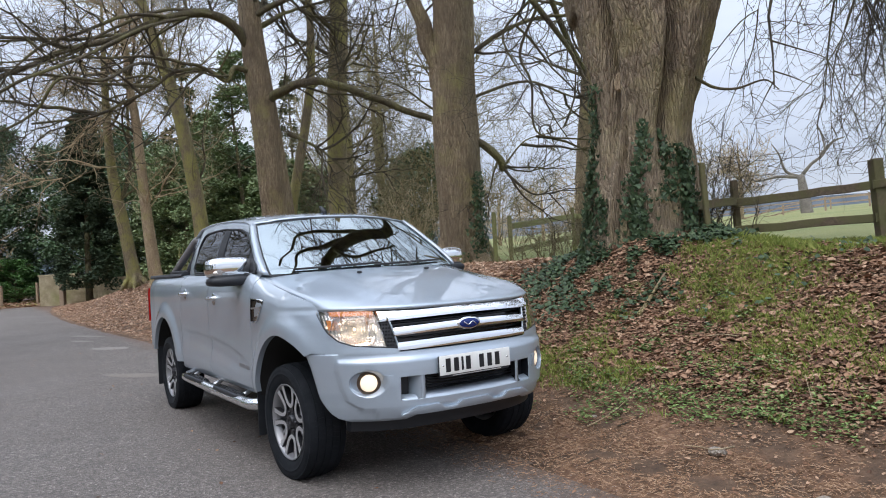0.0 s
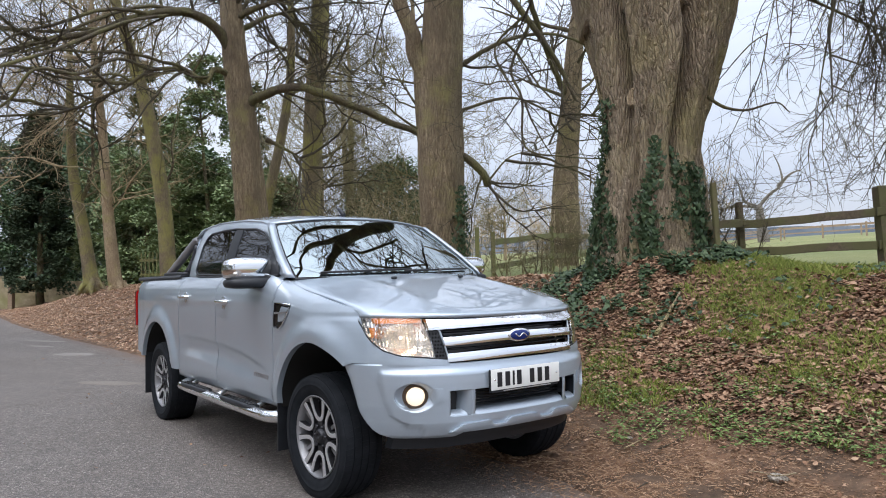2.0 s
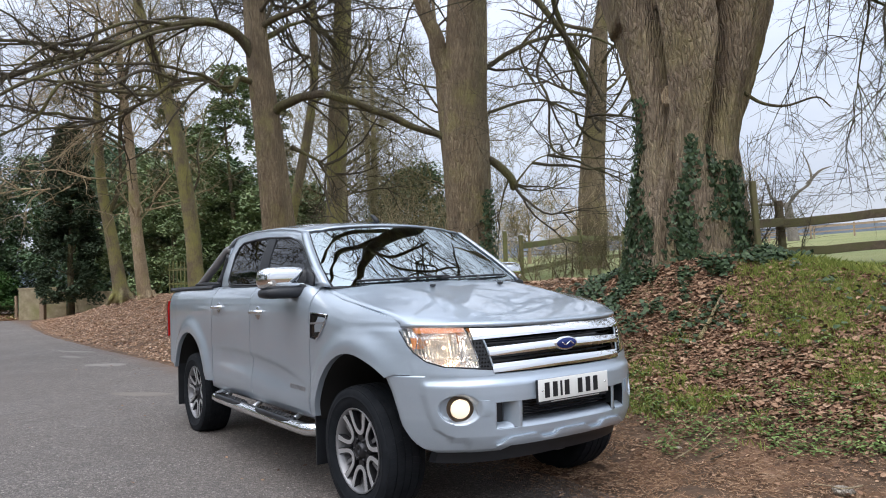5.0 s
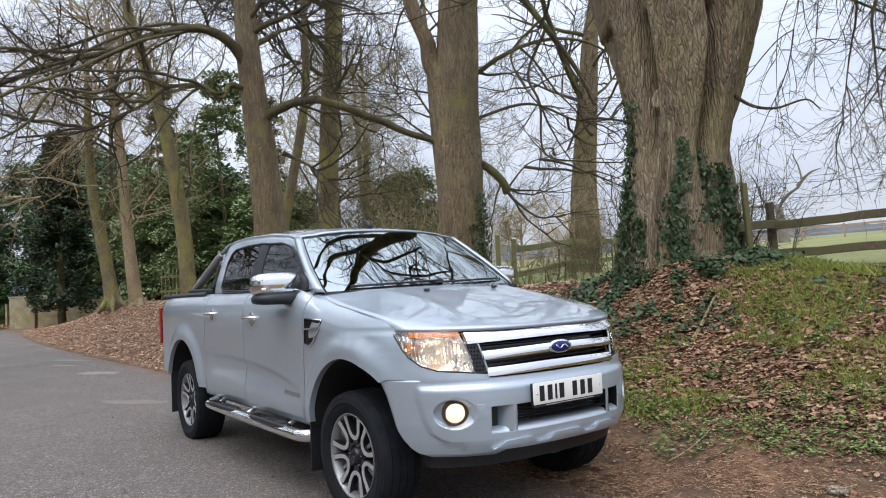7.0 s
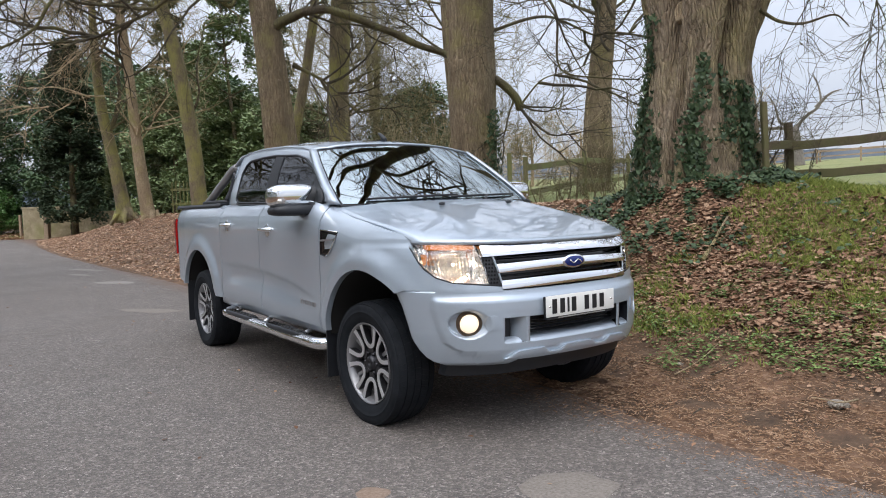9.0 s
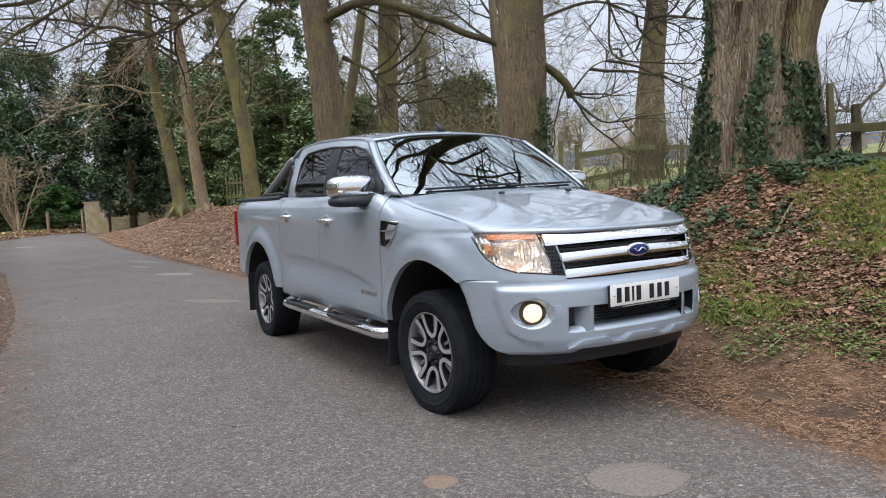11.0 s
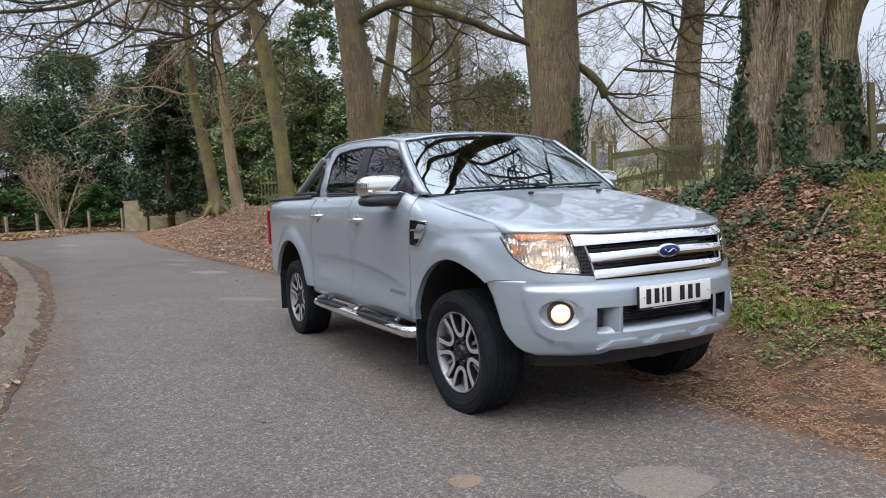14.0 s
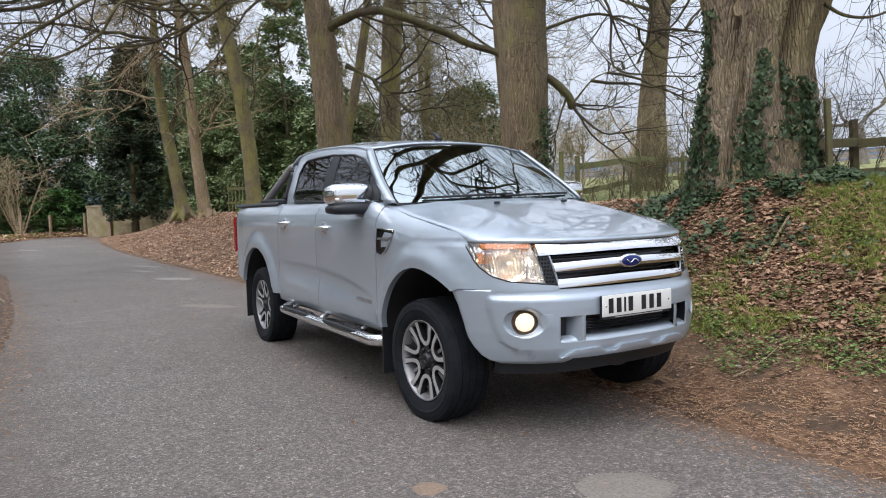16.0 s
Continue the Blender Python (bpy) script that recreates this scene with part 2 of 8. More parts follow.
DEADWOOD = make_bark("bleached_deadwood", (0.20, 0.175, 0.15), (0.42, 0.38, 0.33), (0.30, 0.27, 0.22), 1.0)
IVY = make_leaf("ivy_leaf", (0.026, 0.048, 0.022), (0.048, 0.082, 0.036), (0.09, 0.13, 0.06), rough=0.5, gloss=0.3)
HOLLY = make_leaf("holly_leaf", (0.055, 0.10, 0.048), (0.105, 0.168, 0.084), (0.19, 0.26, 0.14), rough=0.5, gloss=0.22)
YEW = make_leaf("yew_needle", (0.026, 0.046, 0.022), (0.042, 0.068, 0.032), (0.066, 0.09, 0.045), rough=0.75)
LAUREL = make_leaf("laurel_leaf", (0.045, 0.11, 0.026), (0.08, 0.18, 0.045), (0.14, 0.26, 0.08), rough=0.35)
OLIVE = make_leaf("olive_leaf", (0.06, 0.085, 0.03), (0.11, 0.13, 0.05), (0.17, 0.17, 0.08), rough=0.6)
DEADLEAF = make_leaf("dead_leaf", (0.10, 0.056, 0.036), (0.22, 0.122, 0.074), (0.33, 0.195, 0.12), (0.50, 0.34, 0.225), rough=0.8, gloss=0.2)
DEADLEAF_PALE = make_leaf("pale_dead_leaf", (0.18, 0.10, 0.06), (0.36, 0.21, 0.125), (0.53, 0.345, 0.22), (0.74, 0.56, 0.41), rough=0.75)
NEEDLE = make_leaf("brown_straw", (0.15, 0.085, 0.05), (0.30, 0.18, 0.105), (0.48, 0.33, 0.215), rough=0.85, gloss=0.2)
BLADE = make_leaf("grass_blade", (0.12, 0.165, 0.03), (0.245, 0.30, 0.055), (0.40, 0.42, 0.12), rough=0.6)
WEED = make_leaf("weed_leaf", (0.075, 0.13, 0.035), (0.15, 0.225, 0.065), (0.27, 0.35, 0.13), rough=0.6, gloss=0.2)
RAILWOOD = make_wood("weathered_rail", (0.075, 0.055, 0.036), (0.18, 0.135, 0.085), (0.12, 0.115, 0.045))
GREENWOOD = make_wood("algae_wood", (0.10, 0.09, 0.045), (0.22, 0.205, 0.095), (0.17, 0.18, 0.06))
POSTWOOD = make_wood("pale_post", (0.20, 0.14, 0.09), (0.42, 0.32, 0.22))
WIRE = material("fence_wire", (0.18, 0.17, 0.16), 0.5, 0.8)
PAINT, TYRE = make_paint(), make_tyre()
CHROME = material("chrome", (0.86, 0.87, 0.88), 0.045, 1.0)
ALLOY = material("machined_alloy", (0.74, 0.75, 0.77), 0.33, 0.8)
ALLOY_MID = material("grey_alloy", (0.30, 0.30, 0.31), 0.4, 0.6)
ALLOY_DARK = material("dark_alloy", (0.045, 0.045, 0.05), 0.35, 0.7)
PLASTIC = material("black_plastic", (0.015, 0.017, 0.021), 0.5)
GLOSSBLACK = material("gloss_black", (0.008, 0.008, 0.009), 0.12)
MATTE = material("underbody_black", (0.02, 0.019, 0.018), 0.9)
GLASS = make_glass("windscreen_glass", (0.5, 0.6, 0.58), 0.35, 6.5, (0.88, 0.98, 1.0))
PRIVACY = make_glass("privacy_glass", (0.3, 0.33, 0.33), 0.16, 1.5)
LENS = make_glass("lamp_lens", (1.0, 1.0, 1.0), 0.97)
REFLECTOR = material("lamp_reflector", (0.90, 0.86, 0.80), 0.25, 0.7)
BEZEL = material("bronze_bezel", (0.20, 0.14, 0.095), 0.3, 0.6)
AMBER = material("amber_lens", (0.80, 0.29, 0.06), 0.25)
LAMPBOX = material("lamp_housing", (0.93, 0.90, 0.86), 0.2, 0.8)
RED = material("red_lens", (0.35, 0.008, 0.008), 0.2)
PLATE = material("number_plate", (0.80, 0.80, 0.76), 0.4)
INK = material("plate_ink", (0.012, 0.012, 0.014), 0.5)
CUP = material("recess_silver", (0.60, 0.63, 0.67), 0.25, 0.8)
BLUE = material("badge_blue", (0.008, 0.022, 0.14), 0.2)
CABIN = material("cabin_trim", (0.02, 0.02, 0.022), 0.85)


def lamp_glow(name, colour, strength):
    return material(name, (0.9, 0.85, 0.75), 0.3, Emission_Color=(*colour, 1), Emission_Strength=strength)


FOGLIGHT = lamp_glow("lit_fog_lamp", (1.0, 0.70, 0.40), 0.75)
BULB = lamp_glow("lit_bulb", (1.0, 0.72, 0.42), 1.4)

# ---- mesh tools ----
class Geo:
    """Gathers vertices and faces of one mesh."""

    def __init__(self):
        self.v, self.f = [], []

    def add(self, verts, faces):
        k = len(self.v)
        self.v += [tuple(p) for p in verts]
        self.f += [tuple(i + k for i in f) for f in faces]

    def tube(self, path, radii, sides=6, cap=True, flute=0.0, lobes=5, seed=0):
        """A tapered round bar along a path."""
        path = [Vector(p) for p in path]
        n, k = len(path), len(self.v)
        side = None
        for i, p in enumerate(path):
            d = (path[min(i + 1, n - 1)] - path[max(i - 1, 0)])
            d = d.normalized() if d.length > 1e-9 else Vector((0, 0, 1))
            if side is None:
                side = d.orthogonal().normalized()
            side = (side - d * side.dot(d))
            side = side.normalized() if side.length > 1e-6 else d.orthogonal().normalized()
            up = d.cross(side)
            for j in range(sides):
                a = 2 * math.pi * j / sides
                r = radii[i]
                if flute:
                    r *= 1 + flute * math.sin(lobes * a + seed + 0.25 * i) + flute * 0.9 * noise.noise(Vector((math.cos(a) * 1.6 + seed, math.sin(a) * 1.6, i * 0.22)))
                q = p + side * (r * math.cos(a)) + up * (r * math.sin(a))
                self.v.append((q.x, q.y, q.z))
        for i in range(n - 1):
            for j in range(sides):
                a, b = k + i * sides + j, k + i * sides + (j + 1) % sides
                self.f.append((a, b, b + sides, a + sides))
        if cap:
            self.f.append(tuple(k + j for j in reversed(range(sides))))
            self.f.append(tuple(k + (n - 1) * sides + j for j in range(sides)))

    def box(self, x0, x1, y0, y1, z0, z1):
        self.add([(x, y, z) for z in (z0, z1) for y in (y0, y1) for x in (x0, x1)],
                 [(0, 2, 3, 1), (4, 5, 7, 6), (0, 1, 5, 4), (2, 6, 7, 3), (0, 4, 6, 2), (1, 3, 7, 5)])

    def beam(self, a, b, w, h, up=(0, 0, 1)):
        """A squared bar from a to b, w wide and h high."""
        a, b, up = Vector(a), Vector(b), Vector(up)
        d = (b - a).normalized()
        s = d.cross(up).normalized() * (w / 2)
        u = s.cross(d).normalized() * (h / 2)
        self.add([p + i * s + j * u for p in (a, b) for i, j in ((-1, -1), (1, -1), (1, 1), (-1, 1))],
                 [(3, 2, 1, 0), (4, 5, 6, 7), (0, 1, 5, 4), (1, 2, 6, 5), (2, 3, 7, 6), (3, 0, 4, 7)])

    def straw(self, a, b, w, h):
        """A thin three-sided stalk lying from a to b."""
        a, b = Vector(a), Vector(b)
        s = (b - a).cross(Vector((0, 0, 1))).normalized() * (w / 2)
        u = Vector((0, 0, h))
        self.add([a - s, a + s, a + u, b - s, b + s, b + u], [(0, 3, 5, 2), (1, 2, 5, 4)])

    def grid(self, rows, flip=False):
        """A sheet from rows of points."""
        k, n = len(self.v), len(rows[0])
        for row in rows:
            self.v += [tuple(p) for p in row]
        for i in range(len(rows) - 1):
            for j in range(n - 1):
                q = (k + i * n + j, k + i * n + j + 1, k + (i + 1) * n + j + 1, k + (i + 1) * n + j)
                self.f.append(q[::-1] if flip else q)

    def mesh(self, name, mat, smooth=True):
        me = bpy.data.meshes.new(name)
        me.from_pydata(self.v, [], self.f)
        me.materials.append(mat)
        if smooth:
            me.polygons.foreach_set("use_smooth", [True] * len(me.polygons))
        me.update()
        return me


def thing(name, geo, mat, label="", category="", group="", kind="", smooth=True):
    return tagged(new(name, geo.mesh(name, mat, smooth)), label, category, group, kind)


def part(name, geo, mat, parent, label="", smooth=True, kind=""):
    ob = tagged(new(name, geo.mesh(name, mat, smooth)), label, kind=kind)
    ob.parent = parent
    return ob


def empty(name, at=(0, 0, 0), label="", category="", group="", kind=""):
    ob = tagged(new(name), label, category, group, kind)
    ob.location = at
    ob.empty_display_size = 0.2
    return ob


def bevelled(ob, width=0.01, segments=2, angle=40):
    b = ob.modifiers.new("bevel", "BEVEL")
    b.width, b.segments, b.limit_method, b.angle_limit = width, segments, "ANGLE", radians(angle)
    return ob


def smoothed(points, steps=6):
    """A Catmull-Rom curve through the points."""
    p = [np.array(q, float) for q in points]
    p = [2 * p[0] - p[1], *p, 2 * p[-1] - p[-2]]
    out = []
    for a, b, c, d in zip(p, p[1:], p[2:], p[3:]):
        for i in range(steps):
            t = i / steps
            out.append(0.5 * (2 * b + (c - a) * t + (2 * a - 5 * b + 4 * c - d) * t * t + (3 * b - a - 3 * c + d) * t ** 3))
    return out + [p[-2]]

# ---- ground and road ----
EDGE_RIGHT = [(30, 0.3), (12, 0.3), (3.4, 0.39), (2.2, 0.52), (0, 0.55), (-8, 0.58), (-12, 0.44), (-17.4, 0.22), (-24, 0.15), (-33, 0.5), (-44, 1.4), (-44.6, -1.0), (-38.1, -4.0), (-34, -7.5), (-32, -60)]
EDGE_LEFT = [(30, -3.9), (12, -3.9), (3, -3.8), (0.2, -3.65), (-0.9, -3.5), (-3, -3.4), (-5.9, -3.4), (-13, -3.6), (-15.2, -3.8), (-18.5, -4.2), (-22, -4.4), (-24.5, -5.2), (-26, -7), (-27, -10), (-27.5, -60)]


ROAD_Z = 0.02


def edge_y(x):
    """Where the road's bank side lies."""
    return float(np.interp(x, [-44, -33, -24, -17.4, -12, -8, 0, 2.2, 3.4, 12], [1.4, 0.5, 0.15, 0.22, 0.44, 0.58, 0.55, 0.52, 0.39, 0.3]))


def outer_x(y):
    """The outer side of the bend."""
    return float(np.interp(y, [-60, -7.5, -4.0, -2.6, -1.0, 1.4], [-32, -34, -38.1, -41.6, -44.6, -45.0]))


def ip_left(x):
    """Where the ground starts to rise across the lane."""
    return float(np.interp(x, [-20, -10, -5, -2, 3, 12], [-4.6, -3.62, -3.46, -3.52, -3.8, -4.2]))


def ground_z(x, y):
    d = y - edge_y(x)
    z = ROAD_Z + float(np.interp(d, [0, 0.4, 0.85, 1.7, 2.6, 3.3, 4.2, 7.5, 150, 400, 2500], [0, 0.032, 0.17, 0.435, 0.75, 1.06, 1.22, 1.24, 8.28, 12.0, 20.0]))
    fall = float(np.interp(x, [-46, -38, -30], [0.25, 0.45, 1.0])) if d < 60 else 1.0
    z *= fall
    # the mound at the old tree's foot
    z += 0.45 * math.exp(-((x - 0.3) ** 2 + (y - 4.1) ** 2) / 1.3)
    out = outer_x(y) - x
    if out > 0 and y < 1.6:
        z += 0.26 * min(out / 2.5, 1)
    left = ip_left(x) - y if x > -19 else 0.0
    if left > 0:
        z += 0.10 * min(left / 0.35, 1) + 0.05 * min(max(left - 0.5, 0), 30)
    if d > 0.25 or left > 0.05:
        z += 0.05 * noise.noise(Vector((x * 1.3, y * 1.3, 0))) + 0.025 * noise.noise(Vector((x * 4, y * 4, 3)))
    return z


def make_ground_sheet():
    xs = [-2500, -1200, -600, -300, -160, -100, -75] + list(np.arange(-60, -12, 1.0)) + list(np.arange(-12, 7.01, 0.22)) + [8, 10, 14, 20, 30, 50, 90, 200, 500, 1200, 2500]
    ys = [-2500, -1000, -400, -150, -70, -40, -25, -15, -10, -7, -5.5] + list(np.arange(-4.6, -2.6, 0.1)) + [-2.4, -1.2, -0.2] + list(np.arange(0.1, 8.5, 0.2)) + [9.2, 10, 11.5, 13.5, 16, 20, 26, 35, 50, 70, 100, 150, 250, 500, 1000, 2500]
    g = Geo()
    g.grid([[(x, y, ground_z(x, y) - (0.03 if (ip_left(x) < y < edge_y(x) + 0.1 and x > -30) or (y < edge_y(x) and outer_x(y) < x <= -18 and x - outer_x(y) < 22) else 0.0)) for x in xs] for y in ys])
    thing("ground", g, GROUND, "leaf-strewn earth bank rising to a green meadow", "ground", kind="structure")


def make_road():
    a, b = smoothed([(*p, 0) for p in EDGE_LEFT], 12), smoothed([(*p, 0) for p in EDGE_RIGHT], 12)
    g = Geo()
    rows = []
    for i, (p, q) in enumerate(zip(a, b)):
        row = []
        for j in range(19):
            t = j / 18
            c = p * (1 - t) + q * t
            ragged = 0.07 * noise.noise(Vector((c[0] * 2.1, c[1] * 2.1, 0)))
            if j in (0, 18):
                c = c + np.array([0, ragged, 0])
            crown = ROAD_Z + 0.012 - 0.05 * (abs(2 * t - 1) ** 6) * 0.5
            row.append((c[0], c[1], crown))
        rows.append(row)
    g.grid(rows, flip=False)
    thing("road", g, ASPHALT, "worn grey tarmac lane curving away past a bank", "road", kind="structure")


def flat_patch(name, cx, cy, rx, ry, turn, seed, mat, label, category):
    """A worn spot in the tarmac, lying as a thin uneven sheet."""
    g = Geo()
    n, ring = 28, []
    for k, s in enumerate((1.0, 0.9, 0.0)):
        for i in range(n):
            a = 2 * math.pi * i / n
            r = s * (1 + 0.25 * noise.noise(Vector((math.cos(a) * 1.5 + seed, math.sin(a) * 1.5, seed))))
            x, y = rx * r * math.cos(a), ry * r * math.sin(a)
            c, sn = math.cos(turn), math.sin(turn)
            ring.append((cx + x * c - y * sn, cy + x * sn + y * c, ROAD_Z + (0.0135 if k == 0 else 0.0165)))
    g.add(ring, [(k * n + i, k * n + (i + 1) % n, (k + 1) * n + (i + 1) % n, (k + 1) * n + i) for k in range(2) for i in range(n)])
    return thing(name, g, mat, label, category)


make_ground_sheet()
make_road()
PATCHING = material("pale_road_repair", rough=0.9)
pn = Nodes(PATCHING)
pn.base(pn.ramp(pn.noise(60, 5, 0.7), (0.3, (0.12, 0.104, 0.09)), (0.7, (0.25, 0.22, 0.19))))
pn.bump(pn.noise(120, 3), 0.4, 0.004)
PATCH_PALE = material("bleached_road_repair", rough=0.9)
pn = Nodes(PATCH_PALE)
pn.base(pn.ramp(pn.noise(50, 5, 0.7), (0.3, (0.17, 0.155, 0.14)), (0.7, (0.32, 0.295, 0.27))))
for px_, py_, rx_, ry_, tn_, sd_ in ((-9.3, -0.33, 0.48, 0.20, 0.55, 1), (-13.4, -0.25, 0.7, 0.12, 0.45, 2), (-11.9, -0.55, 0.45, 0.10, 0.4, 3), (3.06, -0.66, 0.22, 0.17, 1.0, 5), (-4.6, -0.7, 0.5, 0.16, 0.6, 6), (-27, -2.6, 1.2, 0.15, 0.3, 7)):
    tagged(flat_patch("road_repair", px_, py_, rx_, ry_, tn_, sd_, PATCHING if px_ > -6 else PATCH_PALE, "pale worn repair in the tarmac lane", "road repair"), group="road repairs")
RUSTY = material("rusty_cover", rough=0.8)
rn = Nodes(RUSTY)
rn.base(rn.ramp(rn.noise(70, 4), (0.3, (0.17, 0.115, 0.08)), (0.7, (0.27, 0.20, 0.15))))
flat_patch("stopcock_cover", 2.57, -1.37, 0.085, 0.07, 0.3, 4, RUSTY, "small reddish worn cover set in the tarmac", "cover")

# ---- trees ----
def wander(rng, start, heading, length, steps, bend, rise, curl=0.0):
    """A crooked path; rise pulls it up (or down) on the way, curl turns the pull round towards the tip."""
    p, d = Vector(start), Vector(heading).normalized()
    out = [p.copy()]
    turn = Vector((0, 0, 0))
    for i in range(steps):
        turn = turn * (0.65 if curl else 0.0) + Vector((rng.uniform(-1, 1), rng.uniform(-1, 1), rng.uniform(-1, 1))) * bend
        d = (d + turn + Vector((0, 0, rise * (1 - curl * i / steps)))).normalized()
        p = p + d * (length / steps)
        out.append(p.copy())
    return out


def twigs(geo, rng, path, radius, level, spec):
    """Side shoots along a branch, and theirs in turn."""
    n = spec["count"][level]
    total = sum((b - a).length for a, b in zip(path, path[1:]))
    for _ in range(n):
        t = rng.uniform(spec.get("from", 0.25), 1.0) * (len(path) - 1)
        i = min(int(t), len(path) - 2)
        p = path[i].lerp(path[i + 1], t - i)
        d = (path[i + 1] - path[i]).normalized()
        side = d.cross(Vector((rng.uniform(-1, 1), rng.uniform(-1, 1), rng.uniform(-1, 1))))
        if side.length < 1e-3:
            continue
        h = (d * rng.uniform(0.35, 0.9) + side.normalized() * rng.uniform(0.6, 1.0))
        length = spec["length"][level] * rng.uniform(0.5, 1.25)
        r = spec["radius"][level] * rng.uniform(0.7, 1.2)
        steps = spec["steps"][level]
        way = wander(rng, p, h, length, steps, spec["bend"], spec["rise"][level], spec.get("curl", 0.0))
        geo.tube(way, [r * (1 - 0.75 * k / steps) for k in range(steps + 1)], spec["sides"][level], cap=False)
        if level + 1 < len(spec["count"]):
            twigs(geo, rng, way, r, level + 1, spec)


LIME = dict(count=(8, 6, 5), length=(2.6, 1.3, 0.6), radius=(0.035, 0.014, 0.007), steps=(7, 5, 3), sides=(5, 4, 3), bend=0.28, rise=(0.02, 0.0, -0.03))
DROOP = dict(count=(8, 8, 5), length=(2.2, 1.1, 0.45), radius=(0.020, 0.009, 0.005), steps=(10, 7, 4), sides=(5, 3, 3), bend=0.12, rise=(-0.26, -0.26, 0.08), curl=1.6, **{"from": 0.1})
HANG = dict(count=(7, 7, 4), length=(1.7, 0.8, 0.3), radius=(0.010, 0.0058, 0.004), steps=(11, 7, 4), sides=(4, 3, 3), bend=0.10, rise=(-0.30, -0.30, 0.10), curl=1.7, **{"from": 0.1})
SPARSE = dict(LIME, count=(6, 5, 4))
FINE = dict(count=(7, 6, 4), length=(2.4, 1.2, 0.6), radius=(0.028, 0.013, 0.008), steps=(5, 4, 3), sides=(4, 3, 3), bend=0.25, rise=(0.06, 0.03, 0.0))


def tree(name, foot, stem, bark, limbs, seed, label, spec, spread=(), sides=14, flute=0.05, twig_bark=None, twig_label=""):
    """A bare tree: stem is a list of (x, y, z, radius); limbs of ((x, y, z) ..., radius at foot, radius at tip);
    spread: (how many, lowest, highest, length, radius) for limbs that grow by chance."""
    rng = random.Random(seed)
    root = empty(name, foot, label, "tree", "trees along the lane")
    inv = -Vector(foot)
    way = smoothed([s[:3] for s in stem], 5)
    rad = [float(r[0]) for r in smoothed([(s[3],) for s in stem], 5)]
    g = Geo()
    g.tube([Vector(p) + inv for p in way], rad, sides, flute=flute, seed=seed)
    # root flare
    for k in range(6):
        a = k * 1.05 + seed
        r0 = rad[0]
        base = Vector((0, 0, 0)) + (Vector(way[0]) + inv)
        out = Vector((math.cos(a), math.sin(a), 0))
        g.tube([base + out * r0 * 0.42 + Vector((0, 0, 1.5 * r0)), base + out * r0 * 0.62 + Vector((0, 0, 0.8 * r0)), base + out * r0 * 0.90 + Vector((0, 0, 0.30)), base + out * r0 * 1.30 + Vector((0, 0, 0.08)), base + out * r0 * 1.7 + Vector((0, 0, -0.10))], [r0 * 0.30, r0 * 0.36, r0 * 0.34, r0 * 0.22, r0 * 0.10], 8, cap=False)
    # healed knots and stubs on the stem
    for k in range(9 if sides > 11 else 5):
        i = rng.randint(4, max(5, int(len(way) * 0.62)))
        a = rng.uniform(0, 6.283)
        out = Vector((math.cos(a), math.sin(a), rng.uniform(0.0, 0.4))).normalized()
        p = Vector(way[i]) + inv + out * rad[i] * 0.8
        q = rad[i] * rng.uniform(0.16, 0.30)
        if k % 2:
            g.tube([p - out * rad[i] * 0.1, p + out * rad[i] * 0.12, p + out * rad[i] * 0.21, p + out * rad[i] * 0.24], [q * 2.0, q * 1.3, q * 0.8, q * 0.2], 9, flute=0.18, seed=k)
    part("trunk", g, bark, root)
    crown = Geo()
    fine = Geo()
    grown = []
    for pts, r0, r1 in limbs:
        i = min(range(len(way)), key=lambda q: (Vector(way[q]) - Vector(pts[0])).length)
        if (Vector(way[i]) - Vector(pts[0])).length < 1.1 * rad[i] + 0.08:
            j = max(i - 1, 0)
            pts = [tuple(Vector(way[j]) * 0.85 + Vector(pts[0]) * 0.15)] + list(pts)
        w = [Vector(p) + inv for p in smoothed(pts, 6)]
        n = len(w) - 1
        for k in range(3, n):
            wob = 0.45 * (r0 + (r1 - r0) * k / n)
            w[k] = w[k] + Vector((noise.noise(w[k] * 1.7), noise.noise(w[k] * 1.7 + Vector((9, 0, 0))), noise.noise(w[k] * 1.7 + Vector((0, 9, 0))))) * wob
        gl = Geo()
        gl.tube(w, [(r0 + (r1 - r0) * (k / n) ** 0.65) * (1 + 0.55 * math.exp(-k / 2.5)) * (1 + 0.16 * noise.noise(Vector((k * 0.45, seed, 0)))) for k in range(n + 1)], 10, flute=0.05, seed=seed)
        part("limb", gl, bark if r0 > 0.25 else BARK_LIMB, root)
        grown.append(w)
    for count, low, high, length, radius in spread:
        for k in range(count):
            t = rng.uniform(low, high)
            i = min(range(len(way)), key=lambda q: abs(way[q][2] - t))
            a = rng.uniform(0, 2 * math.pi)
            h = Vector((math.cos(a), math.sin(a), rng.uniform(0.2, 0.9)))
            L = length * rng.uniform(0.6, 1.2)
            w = wander(rng, Vector(way[i]) + inv, h, L, 8, 0.2, 0.03)
            r0 = min(radius * rng.uniform(0.7, 1.2), rad[i] * 0.7)
            crown.tube(w, [r0 * (1 - 0.8 * q / 8) for q in range(9)], 6, cap=False)
            grown.append(w)
    if crown.v:
        part("crown", crown, BARK_LIMB, root, kind="stuff")
    for w in grown:
        twigs(fine, rng, w, 0.05, 0, spec)
    part("twig_spray", fine, twig_bark or TWIG, root, twig_label, kind="stuff")
    return root


